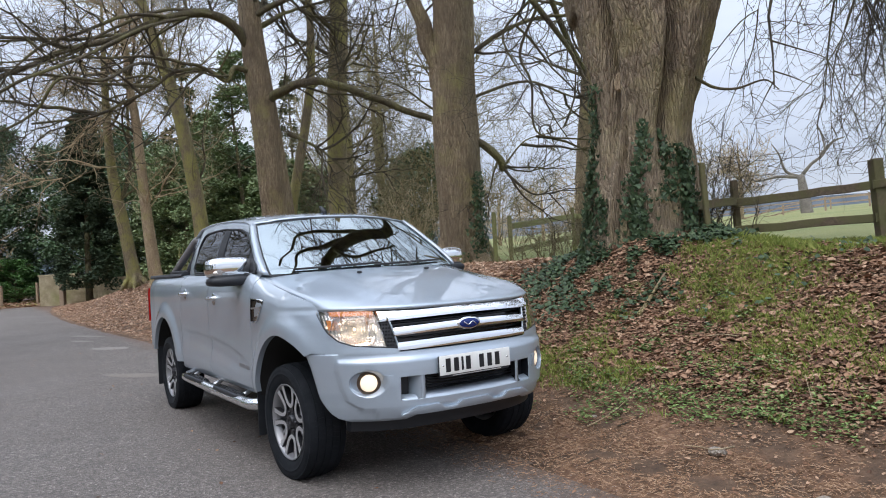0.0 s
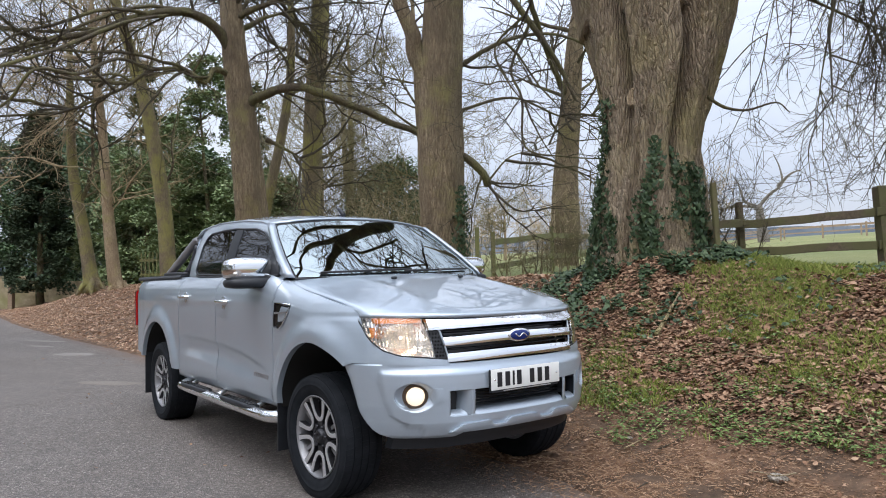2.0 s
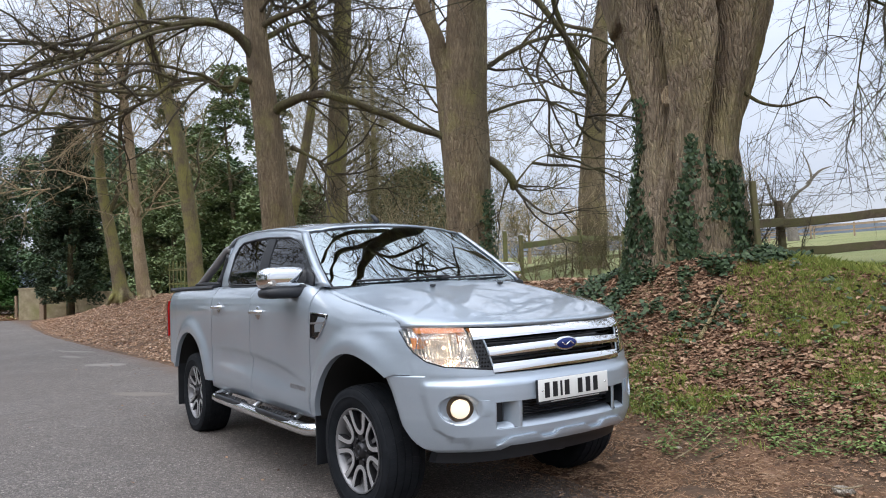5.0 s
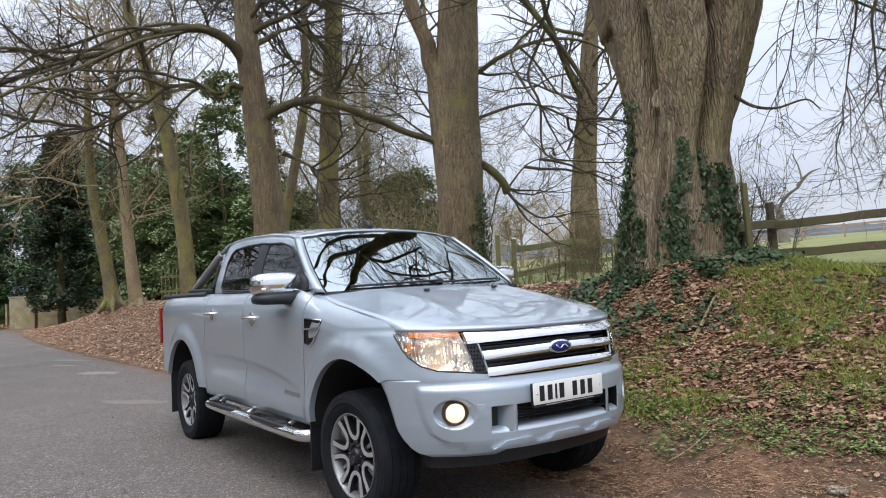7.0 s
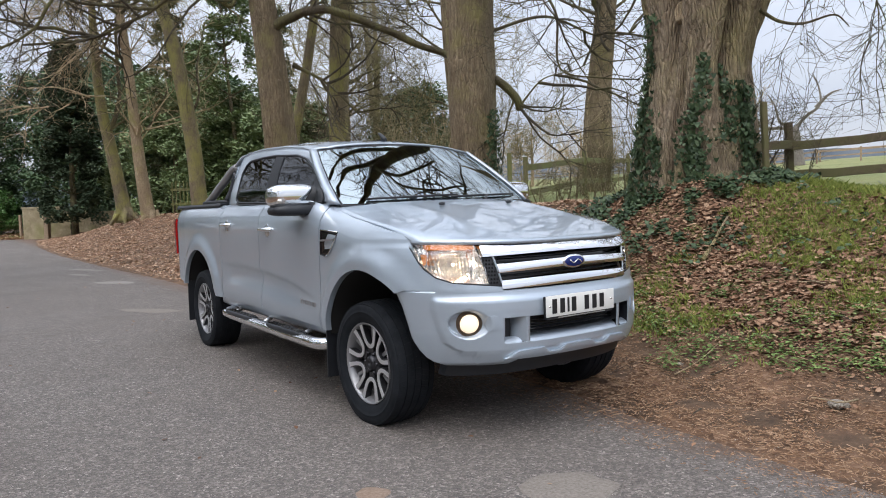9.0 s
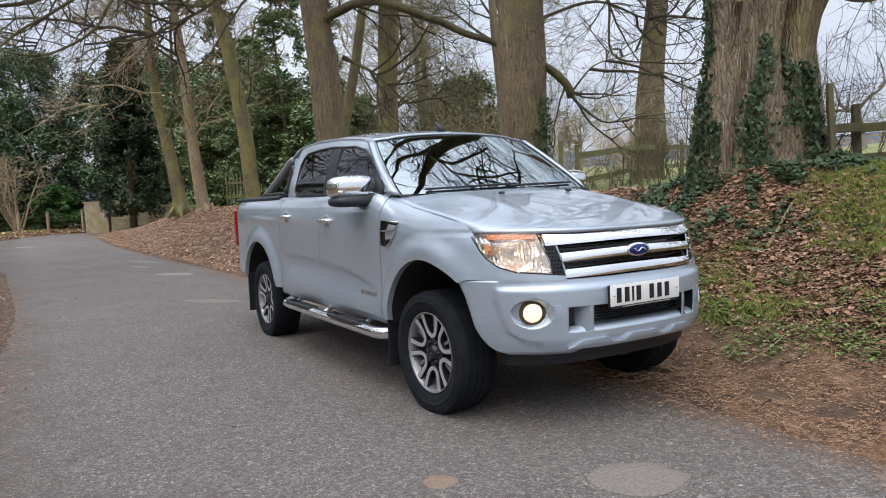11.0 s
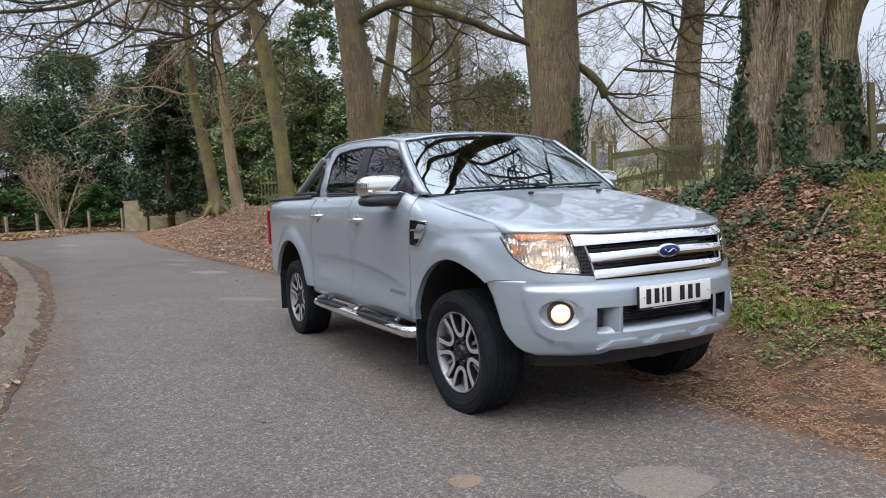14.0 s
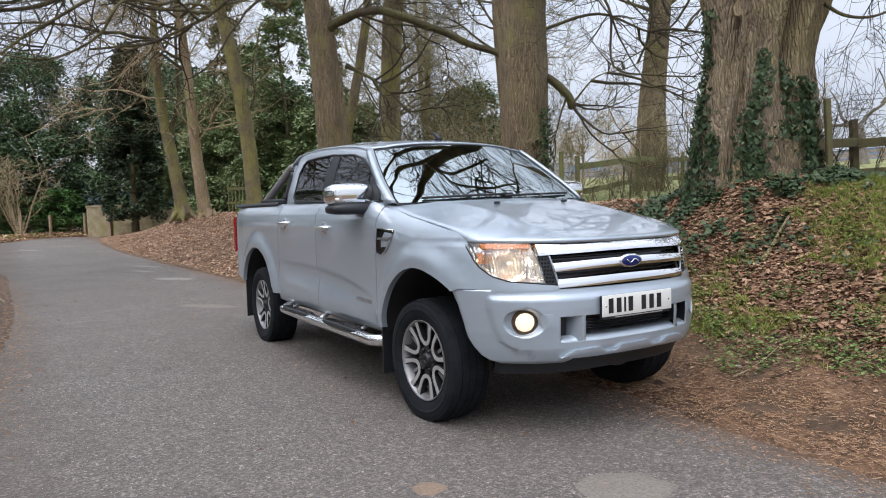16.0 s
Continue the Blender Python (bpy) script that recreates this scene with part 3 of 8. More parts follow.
def leaf_cloud(geo, rng, centre, size, count, leaf, hollow=0.45):
    """Many small leaves in an uneven clump."""
    cx, cy, cz = centre
    for _ in range(count):
        while True:
            x, y, z = rng.uniform(-1, 1), rng.uniform(-1, 1), rng.uniform(-1, 1)
            q = x * x + y * y + z * z
            if hollow * hollow < q < 1:
                break
        p = Vector((cx + x * size[0], cy + y * size[1], cz + z * size[2]))
        a, b = rng.uniform(0, 6.283), rng.uniform(-0.7, 0.9)
        u = Vector((math.cos(a) * math.cos(b), math.sin(a) * math.cos(b), math.sin(b)))
        s = u.cross(Vector((rng.uniform(-0.6, 0.6), rng.uniform(-0.6, 0.6), 1))).normalized()
        L = leaf * rng.uniform(0.6, 1.3)
        w = L * 0.34
        nrm = u.cross(s) * (L * 0.12)
        geo.add([p, p + u * L * 0.5 + s * w + nrm, p + u * L, p + u * L * 0.5 - s * w + nrm], [(0, 1, 2, 3)])


def evergreen(name, foot, height, width, leafmat, seed, label, leaf=0.16, clumps=70, per=110, low=0.0, cone=0.0, category="tree", trunk=0.14):
    """A dense evergreen: trunk, inner boughs and clumps of leaves."""
    rng = random.Random(seed)
    root = empty(name, foot, label, category, "evergreens behind the lane")
    g = Geo()
    way = wander(rng, (0, 0, -0.2), (0, 0, 1), height * 0.95, 9, 0.05, 0.08)
    g.tube(way, [trunk * (1 - 0.85 * k / 9) for k in range(10)], 8)
    boughs = []
    for k in range(26):
        i = rng.randint(1, 8)
        a = rng.uniform(0, 6.283)
        reach = width * (1 - cone * i / 9) * rng.uniform(0.5, 0.95)
        w = wander(rng, way[i], (math.cos(a), math.sin(a), 0.35), reach, 4, 0.15, 0.05)
        g.tube(w, [0.045 * (1 - 0.7 * q / 4) for q in range(5)], 5, cap=False)
        boughs.append(w[-1])
    part("trunk", g, BARK_LIMB, root)
    c = Geo()
    for k in range(clumps):
        h = low + (1 - low) * (rng.random() ** 0.8)
        a = rng.uniform(0, 6.283)
        r = width * (1 - cone * h) * math.sqrt(max(0.05, 1 - (max(h - 0.35, 0) / 0.68) ** 2)) * math.sqrt(rng.uniform(0.25, 1))
        s = width * rng.uniform(0.13, 0.30) * (1 - 0.5 * cone * h)
        leaf_cloud(c, rng, (r * math.cos(a), r * math.sin(a), h * height), (s, s, s * rng.uniform(0.6, 1.0)), per, leaf)
    part("crown", c, leafmat, root)
    return root


def thicket(name, foot, size, seed, label, stems=40, mat=None, height=3.0, spec=None, category="bush", stem=0.014):
    """Many bare stems out of the ground."""
    rng = random.Random(seed)
    g = Geo()
    sp = spec or dict(count=(7, 5), length=(0.9, 0.45), radius=(0.008, 0.006), steps=(4, 3), sides=(3, 3), bend=0.3, rise=(0.05, 0.02))
    for _ in range(stems):
        x, y = rng.uniform(-size[0], size[0]), rng.uniform(-size[1], size[1])
        h = height * rng.uniform(0.5, 1.1)
        w = wander(rng, (x, y, -0.1), (rng.uniform(-0.4, 0.4), rng.uniform(-0.4, 0.4), 1), h, 7, 0.16, 0.03)
        g.tube(w, [stem * (1 - 0.7 * q / 7) for q in range(8)], 4, cap=False)
        twigs(g, rng, w, 0.01, 0, sp)
    ob = thing(name, g, mat or TWIG, label, category, "bare bushes")
    ob.location = foot
    return ob


def old_lime():
    """The old lime on the bank: three stems grown into one fluted bole, ivy on its foot."""
    rng = random.Random(11)
    x0, y0, z0 = 0.19, 4.32, 1.1
    root = empty("old_lime_tree", (x0, y0, z0), "massive old lime with three fused stems and ivy round its foot", "tree", "trees along the lane")
    right, away = Vector((0.80, 0.60, 0)), Vector((-0.60, 0.80, 0))
    g = Geo()
    # half widths of the fused bole across the view, by height
    heights = (-0.3, 0.1, 0.5, 0.95, 1.35, 1.67, 1.96, 2.27, 2.71, 3.06, 3.5, 4.0, 4.4)
    lefts = (-1.05, -0.88, -0.76, -0.70, -0.62, -0.57, -0.57, -0.60, -0.68, -0.74, -0.84, -0.92, -0.80)
    rights = (0.85, 0.68, 0.56, 0.52, 0.51, 0.50, 0.56, 0.65, 0.78, 0.87, 0.97, 1.02, 0.80)

    def bole(a, z, rough=1.0):
        """A point of the bole: angle round it, height above the foot."""
        lo, hi = float(np.interp(z, heights, lefts)), float(np.interp(z, heights, rights))
        mid, half = (lo + hi) / 2, (hi - lo) / 2
        r = 1.0 + 0.05 * math.sin(5 * a + 0.4 + 0.2 * z) * float(np.interp(z, (0, 1.5, 3), (1.6, 1.0, 0.6)))
        r += 0.035 * math.sin(9 * a + 1.1 - 0.5 * z)
        # deep clefts between the stems
        r -= float(np.interp(z, (0.6, 1.2, 2.0, 2.5, 3.4), (0.08, 0.14, 0.30, 0.58, 0.72))) * math.exp(-((a + 2.16 + 0.04 * math.sin(2.2 * z)) / 0.115) ** 2)
        r -= float(np.interp(z, (0.8, 1.4, 1.9, 2.5, 3.4), (0.05, 0.22, 0.54, 0.70, 0.78))) * math.exp(-((a - float(np.interp(z, (0.8, 1.5, 2.2, 2.8, 3.4), (-1.10, -1.04, -0.95, -0.96, -1.08)))) / 0.15) ** 2)
        r -= 0.20 * math.exp(-((a + 1.93 + 0.05 * math.sin(3 * z)) / 0.07) ** 2) * float(np.interp(z, (0.1, 0.5, 1.5, 1.9), (0.4, 1.0, 1.0, 0.0)))
        r -= 0.10 * math.exp(-((a + 1.70) / 0.05) ** 2) * float(np.interp(z, (0.0, 0.5, 1.3), (1.0, 1.0, 0.0)))
        for k in range(3):
            r -= (0.10, 0.25, 0.20)[k] * math.exp(-((a - (0.3, 1.4, 2.5)[k]) / 0.12) ** 2) * min(max(z / 2, 0), 1)
        u, v = math.cos(a), math.sin(a)
        r += rough * (0.05 * noise.noise(Vector((u * 2.2, v * 2.2, z * 0.8))) + 0.035 * noise.noise(Vector((u * 7, v * 7, z * 1.5 + 4))))
        wig = 0.9 * noise.noise(Vector((u * 3, v * 3, z * 2.5)))
        r += rough * 0.045 * (0.35 - abs(noise.noise(Vector((a * 14 + wig, 0.0, z * 1.6)))))
        r += rough * 0.022 * noise.noise(Vector((a * 34 + wig * 2, 3.0, z * 6)))
        return right * (mid + half * r * u) + away * (0.05 + half * r * v * 0.92) + Vector((0, 0, z))

    rows = [[bole(2 * math.pi * i / 260 - math.pi, z) for i in range(261)] for z in np.linspace(-0.3, 4.35, 130)]
    g.grid(rows)
    stems = [
        [(-0.48, 0.1, 3.2, 0.36), (-0.72, 0.2, 4.1, 0.34), (-1.0, 0.25, 5.0, 0.29), (-1.5, 0.6, 7.5, 0.22), (-1.9, 1.0, 11, 0.12)],
        [(0.05, -0.12, 3.2, 0.46), (0.05, 0.0, 4.1, 0.42), (0.1, 0.3, 5.0, 0.36), (-0.1, 0.6, 8, 0.26), (0.1, 0.7, 12, 0.14)],
        [(0.55, 0.16, 3.2, 0.34), (0.76, 0.16, 4.1, 0.30), (1.15, 0.1, 5.0, 0.25), (1.7, -0.2, 7.5, 0.19), (2.2, -0.6, 11, 0.10)],
        [(0.0, 0.45, 3.0, 0.40), (0.1, 0.7, 4.2, 0.34), (0.5, 1.3, 7, 0.2)],
    ]
    ways = []
    for k, s in enumerate(stems):
        path = smoothed([right * a + away * b + Vector((0, 0, c)) for a, b, c, r in s], 9)
        rad = [float(r[0]) for r in smoothed([(q[3],) for q in s], 9)]
        g.tube([Vector(p) for p in path], rad, 22, flute=0.06, lobes=5 + k % 3, seed=k * 2.1)
        ways.append([Vector(p) for p in path])
    part("trunk", g, BARK_OLD, root)
    # a healed branch scar: a pale, slightly dished oval
    scar = Geo()
    ca = -1.99
    out = right * math.cos(ca) + away * math.sin(ca)
    along = out.cross(Vector((0, 0, 1)))
    mid = bole(ca, 2.22, 0.0)
    rings = []
    for q, lift in ((0.0, 0.014), (0.55, 0.018), (0.85, 0.034), (1.0, 0.026), (1.12, -0.05)):
        rings.append([mid + out * lift + (along * 0.08 * math.cos(w) + Vector((0, 0, 0.105 * math.sin(w) - 0.03 * q * math.cos(w)))) * q * (1 + 0.12 * noise.noise(Vector((math.cos(w) * 1.5, math.sin(w) * 1.5, q)))) for w in (2 * math.pi * k / 18 for k in range(19))])
    scar.grid(rings)
    part("branch_scar", scar, BARK_PALE, root, "pale healed branch scar")
    crown, fine = Geo(), Geo()
    for k, w in enumerate(ways):
        for q in range(6):
            i = rng.randint(int(len(w) * 0.4), len(w) - 2)
            a = rng.uniform(0, 6.283)
            br = wander(rng, w[i], (math.cos(a), math.sin(a), rng.uniform(0.1, 0.8)), rng.uniform(2.5, 5.0), 9, 0.22, 0.0)
            crown.tube(br, [0.06 * (1 - 0.8 * s / 9) for s in range(10)], 7, cap=False)
            twigs(fine, rng, br, 0.04, 0, SPARSE)
    # long boughs that hang out over the meadow side
    for (a, b, c), h, L in (((0.85, 0.15, 4.6), (0.75, 0.5, 0.35), 4.6), ((0.9, 0.12, 4.9), (0.95, 0.15, 0.4), 4.2), ((0.5, 1.3, 6.4), (0.6, 0.8, 0.1), 5.0), ((1.2, 0.1, 5.3), (0.55, -0.25, 0.45), 3.4)):
        br = wander(rng, right * a + away * b + Vector((0, 0, c)), right * h[0] + away * h[1] + Vector((0, 0, h[2])), L, 10, 0.13, -0.045)
        crown.tube(br, [0.085 * (1 - 0.85 * s / 10) for s in range(11)], 7, cap=False)
        twigs(fine, rng, br, 0.04, 0, DROOP)
        twigs(fine, rng, br, 0.04, 0, DROOP)
    # fine shoots hanging in a curtain over the meadow fence
    for k in range(16):
        a = Vector((rng.uniform(0.2, 3.6), rng.uniform(5.2, 9.6), rng.uniform(4.9, 6.2))) - Vector((x0, y0, z0))
        br = wander(rng, a, (rng.uniform(-0.2, 0.9), rng.uniform(-0.5, 0.5), rng.uniform(-0.5, 0.1)), rng.uniform(1.8, 3.0), 9, 0.09, -0.2, 1.5)
        crown.tube(br, [0.022 * (1 - 0.8 * s / 9) for s in range(10)], 6, cap=False)
        twigs(fine, rng, br, 0.02, 0, HANG)
    feeder = [(-0.2, 4.9, 7.2), (0.6, 5.6, 7.0), (1.6, 6.4, 6.3), (2.6, 7.2, 5.8), (3.6, 8.0, 5.4)]
    br = [Vector(p) - Vector((x0, y0, z0)) for p in smoothed(feeder, 5)]
    crown.tube(br, [0.08 * (1 - 0.7 * s / (len(br) - 1)) for s in range(len(br))], 7, cap=False)
    twigs(fine, rng, br, 0.04, 0, HANG)
    # the short crooked bough on the meadow side
    br = [Vector(p) for p in smoothed([right * a + away * b + Vector((0, 0, c)) for a, b, c in ((0.60, 0.0, 2.25), (0.80, 0.0, 2.10), (1.05, 0.05, 2.06), (1.35, 0.05, 2.12), (1.5, 0.1, 2.0))], 5)]
    crown.tube(br, [0.022 * (1 - 0.7 * s / (len(br) - 1)) for s in range(len(br))], 7)
    part("crown", crown, BARK_LIMB, root, kind="stuff")
    part("twig_spray", fine, TWIG, root, kind="stuff")
    # ivy: stems of leaves climbing the foot
    iv = Geo()
    for a0, z_low, z_top, n in ((-2.62, 0.1, 2.25, 800), (-2.75, 0.0, 1.5, 500), (-2.3, 0.0, 0.9, 260), (-1.58, 0.2, 1.75, 520), (-1.48, 0.0, 0.9, 420), (-1.05, 0.8, 1.65, 240), (-0.72, 0.2, 1.45, 520), (-0.45, 0.1, 1.40, 520), (-0.15, 0.0, 0.9, 200)):
        for _ in range(n):
            z = z_low + (z_top - z_low) * rng.random() ** 1.2
            a = a0 + rng.gauss(0, 0.06 + 0.10 * (1 - z / z_top)) + 0.08 * math.sin(4 * z + a0 * 3)
            out = right * math.cos(a) + away * math.sin(a)
            p = bole(a, z, 0.0) + out * rng.uniform(0.0, 0.11)
            tilt = Vector((rng.gauss(0, 0.35), rng.gauss(0, 0.35), rng.gauss(-0.1, 0.4)))
            nrm = (out + tilt).normalized()
            s = nrm.cross(Vector((0, 0, 1))).normalized()
            d = s.cross(nrm)
            L = rng.uniform(0.03, 0.066)
            iv.add([p - d * L * 0.1, p + s * L * 0.55 + d * L * 0.12, p + s * L * 0.3 - d * L * 0.55, p - d * L * 0.95, p - s * L * 0.3 - d * L * 0.55, p - s * L * 0.55 + d * L * 0.12], [(0, 1, 2, 3), (0, 3, 4, 5)])
    part("ivy", iv, IVY, root, "dark green ivy climbing the bark", smooth=False)
    return root


def climbing_ivy(root_name, foot, radius, top, facing, spread, count, seed):
    """Ivy on a trunk: leaves on a band of its bark."""
    rng = random.Random(seed)
    iv = Geo()
    for _ in range(count):
        z = top * rng.random() ** 1.4
        a = facing + rng.gauss(0, spread * (1.1 - 0.5 * z / top))
        out = Vector((math.cos(a), math.sin(a), 0))
        p = out * (radius * (1.0 + 0.25 * max(0, 0.6 - z)) + rng.uniform(0.0, 0.08)) + Vector((0, 0, z))
        nrm = (out + Vector((rng.gauss(0, 0.35), rng.gauss(0, 0.35), rng.gauss(-0.1, 0.4)))).normalized()
        s = nrm.cross(Vector((0, 0, 1))).normalized()
        d = s.cross(nrm)
        L = rng.uniform(0.05, 0.10)
        iv.add([p - d * L * 0.1, p + s * L * 0.55 + d * L * 0.12, p - d * L * 0.95, p - s * L * 0.55 + d * L * 0.12], [(0, 1, 2, 3)])
    part("ivy", iv, IVY, root_name, "dark green ivy climbing the bark", smooth=False)


old_lime()
LIME_BY_FENCE = tree("lime_tree", (-7.95, 7.28, 1.1), [(-8.05, 7.30, 0.95, 0.72), (-8.02, 7.28, 1.5, 0.56), (-8.0, 7.26, 2.64, 0.52), (-7.95, 7.18, 4.2, 0.54), (-7.85, 7.12, 5.5, 0.50), (-7.62, 7.12, 7.5, 0.44), (-7.4, 7.1, 11, 0.32), (-7.3, 7.0, 15, 0.15)], BARK,
     [([(-7.95, 6.95, 5.4), (-8.0, 6.6, 6.4), (-8.01, 6.21, 7.5), (-8.2, 5.5, 10), (-8.6, 5.0, 13)], 0.34, 0.10),
      ([(-7.7, 7.6, 4.15), (-7.45, 7.95, 3.78), (-7.4, 8.12, 3.55), (-7.4, 8.16, 3.44)], 0.085, 0.10),
      ([(-7.4, 8.12, 3.5), (-7.1, 8.6, 4.1), (-6.8, 9.4, 4.35), (-6.5, 10.4, 4.9)], 0.022, 0.008),
      ([(-7.6, 7.5, 6.2), (-7.0, 8.6, 6.9), (-6.4, 9.8, 7.0), (-5.9, 11.2, 6.4)], 0.09, 0.02),
      ([(-7.8, 7.6, 5.2), (-7.3, 8.9, 5.6), (-6.9, 10.2, 5.2), (-6.8, 11.4, 5.4)], 0.06, 0.015)], 21,
     "tall lime with brown ridged bark and a forked stem", dict(LIME, count=(5, 5, 4)), ((9, 7, 14, 3.5, 0.10),), 26, 0.06)
climbing_ivy(LIME_BY_FENCE, None, 0.56, 2.3, 0.1, 0.28, 520, 77)


def high_boughs():
    """A twisted bough and its arms that reach from the lime by the fence high over the lane."""
    rng = random.Random(58)
    foot = Vector((-7.95, 7.28, 1.1))
    for pts, r0, r1 in (([(-7.6, 7.12, 7.9), (-6.6, 6.8, 7.95), (-5.5, 6.45, 7.55), (-4.3, 5.85, 7.25), (-3.4, 5.0, 7.3), (-2.74, 3.99, 7.39), (-2.26, 2.95, 7.77), (-1.78, 1.96, 7.94), (-1.29, 1.14, 8.0), (-0.62, 0.14, 8.1), (0.2, -1.0, 8.6)], 0.20, 0.06),
                        ([(-2.5, 3.4, 7.7), (-2.45, 2.88, 8.19), (-2.16, 1.99, 8.29), (-2.02, 1.16, 8.27), (-1.78, 0.56, 8.11), (-1.19, -0.17, 8.0), (-0.4, -1.2, 8.4)], 0.065, 0.035),
                        ([(-2.7, 3.7, 7.5), (-2.71, 2.99, 8.17), (-2.51, 1.75, 8.29), (-2.29, 1.05, 8.1), (-1.89, 0.4, 7.92), (-1.5, -0.6, 8.0)], 0.05, 0.025),
                        ([(-1.9, 2.2, 7.8), (-1.62, 2.36, 7.39), (-1.47, 2.78, 7.53), (-1.68, 4.07, 7.13), (-2.22, 5.3, 6.53)], 0.045, 0.02),
                        ([(-1.9, 2.2, 7.8), (-1.65, 2.77, 7.21), (-2.25, 4.07, 6.98), (-2.83, 4.89, 6.9)], 0.04, 0.02),
                        ([(-7.45, 7.1, 8.7), (-6.6, 6.95, 8.6), (-5.8, 7.0, 7.75), (-5.2, 7.3, 6.73), (-5.05, 7.73, 6.16), (-4.91, 8.1, 5.6), (-4.7, 8.3, 4.9)], 0.10, 0.035),
                        ([(-5.1, 7.45, 6.5), (-5.45, 7.2, 5.6), (-5.2, 7.25, 4.9), (-5.14, 7.25, 3.9), (-4.7, 7.9, 3.7), (-4.3, 8.6, 3.65)], 0.035, 0.012),
                        ([(-5.2, 7.3, 6.6), (-5.6, 6.9, 6.0), (-5.3, 7.0, 5.2), (-4.95, 7.3, 4.6)], 0.03, 0.01)):
        br = [Vector(p) - foot for p in smoothed(pts, 5)]
        g, fine = Geo(), Geo()
        g.tube(br, [(r0 + (r1 - r0) * s / (len(br) - 1)) * (1 + 0.12 * noise.noise(br[s] * 1.3)) for s in range(len(br))], 9, cap=False)
        twigs(fine, rng, br, 0.03, 0, dict(HANG, count=(7, 5, 3), length=(1.6, 0.9, 0.4), bend=0.16, rise=(-0.06, 0.0, 0.0), radius=(0.012, 0.006, 0.004)))
        part("limb", g, BARK_LIMB, LIME_BY_FENCE)
        part("twig_spray", fine, TWIG, LIME_BY_FENCE, kind="stuff")


high_boughs()
LIME_OVER_LANE = tree("lime_tree", (-12.72, 4.45, 1.2), [(-12.8, 4.55, 1.0, 0.56), (-12.78, 4.52, 2.0, 0.45), (-12.74, 4.47, 3.0, 0.43), (-12.6, 4.25, 5.0, 0.355), (-12.52, 4.0, 7.2, 0.305), (-12.5, 3.9, 8.8, 0.265), (-12.3, 3.7, 12, 0.17), (-12.2, 3.7, 15, 0.08)], BARK,
     [([(-12.56, 4.15, 5.6), (-12.35, 4.32, 5.94), (-12.08, 4.56, 6.12), (-11.65, 4.87, 6.22), (-11.15, 5.25, 6.19), (-10.59, 6.49, 5.74), (-10.22, 7.26, 5.36), (-9.9, 7.83, 5.11), (-9.55, 8.3, 4.75)], 0.17, 0.07),
      ([(-12.54, 4.02, 7.0), (-12.46, 3.62, 7.60), (-12.40, 3.30, 7.86), (-12.3, 2.8, 7.98), (-12.26, 2.29, 7.9), (-12.53, 1.54, 7.69), (-12.82, 0.8, 7.33), (-13.14, -0.4, 6.93), (-13.4, -1.44, 6.41), (-13.5, -2.4, 6.0), (-13.4, -4.0, 5.7)], 0.19, 0.04),
      ([(-12.55, 4.05, 6.55), (-12.45, 3.58, 6.70), (-12.38, 3.36, 6.66), (-12.3, 3.15, 6.3), (-12.36, 2.68, 6.55), (-12.58, 1.98, 6.51), (-12.84, 1.42, 6.09), (-13.06, 0.79, 5.74), (-13.27, 0.06, 5.38), (-13.6, -1.2, 5.2)], 0.10, 0.025),
      ([(-12.7, 4.9, 5.1), (-12.2, 5.6, 4.6), (-11.8, 6.4, 3.7)], 0.05, 0.02)], 22,
     "lime leaning over the lane with long arching boughs", LIME, ((11, 7, 14, 3.6, 0.09),), 24, 0.08)


def lane_boughs():
    """Long side boughs that sweep out over the lane from the leaning lime."""
    rng = random.Random(31)
    for k, (x, y, z, dx, dz, L) in enumerate(((-12.1, 2.8, 7.9, -0.1, 0.30, 7.0), (-12.4, 1.9, 7.8, 0.25, -0.05, 6.5), (-12.8, 0.8, 7.35, -0.5, 0.25, 6.0), (-13.1, -0.3, 6.95, 0.2, -0.12, 5.5),
                                              (-12.35, 2.7, 6.55, 0.35, 0.0, 5.0), (-12.8, 1.5, 6.15, -0.2, -0.1, 5.0), (-13.2, 0.2, 5.45, 0.3, -0.08, 4.5), (-13.4, -1.4, 6.4, -0.4, 0.15, 5.0))):
        way = wander(rng, (x, y, z), (dx, -1, dz), L, 14, 0.26, -0.006)
        g, t = Geo(), Geo()
        g.tube([p - Vector((-12.72, 4.45, 1.2)) for p in way], [0.047 * (1 - 0.8 * q / 14) * (1 + 0.2 * noise.noise(Vector((q * 0.7, k, 0)))) for q in range(15)], 7, cap=False)
        twigs(t, rng, [p - Vector((-12.72, 4.45, 1.2)) for p in way], 0.03, 0, dict(LIME, count=(8, 5, 4), length=(2.0, 1.0, 0.5), radius=(0.022, 0.011, 0.007)))
        part("limb", g, BARK_LIMB, LIME_OVER_LANE)
        part("twig_spray", t, TWIG, LIME_OVER_LANE, kind="stuff")


lane_boughs()
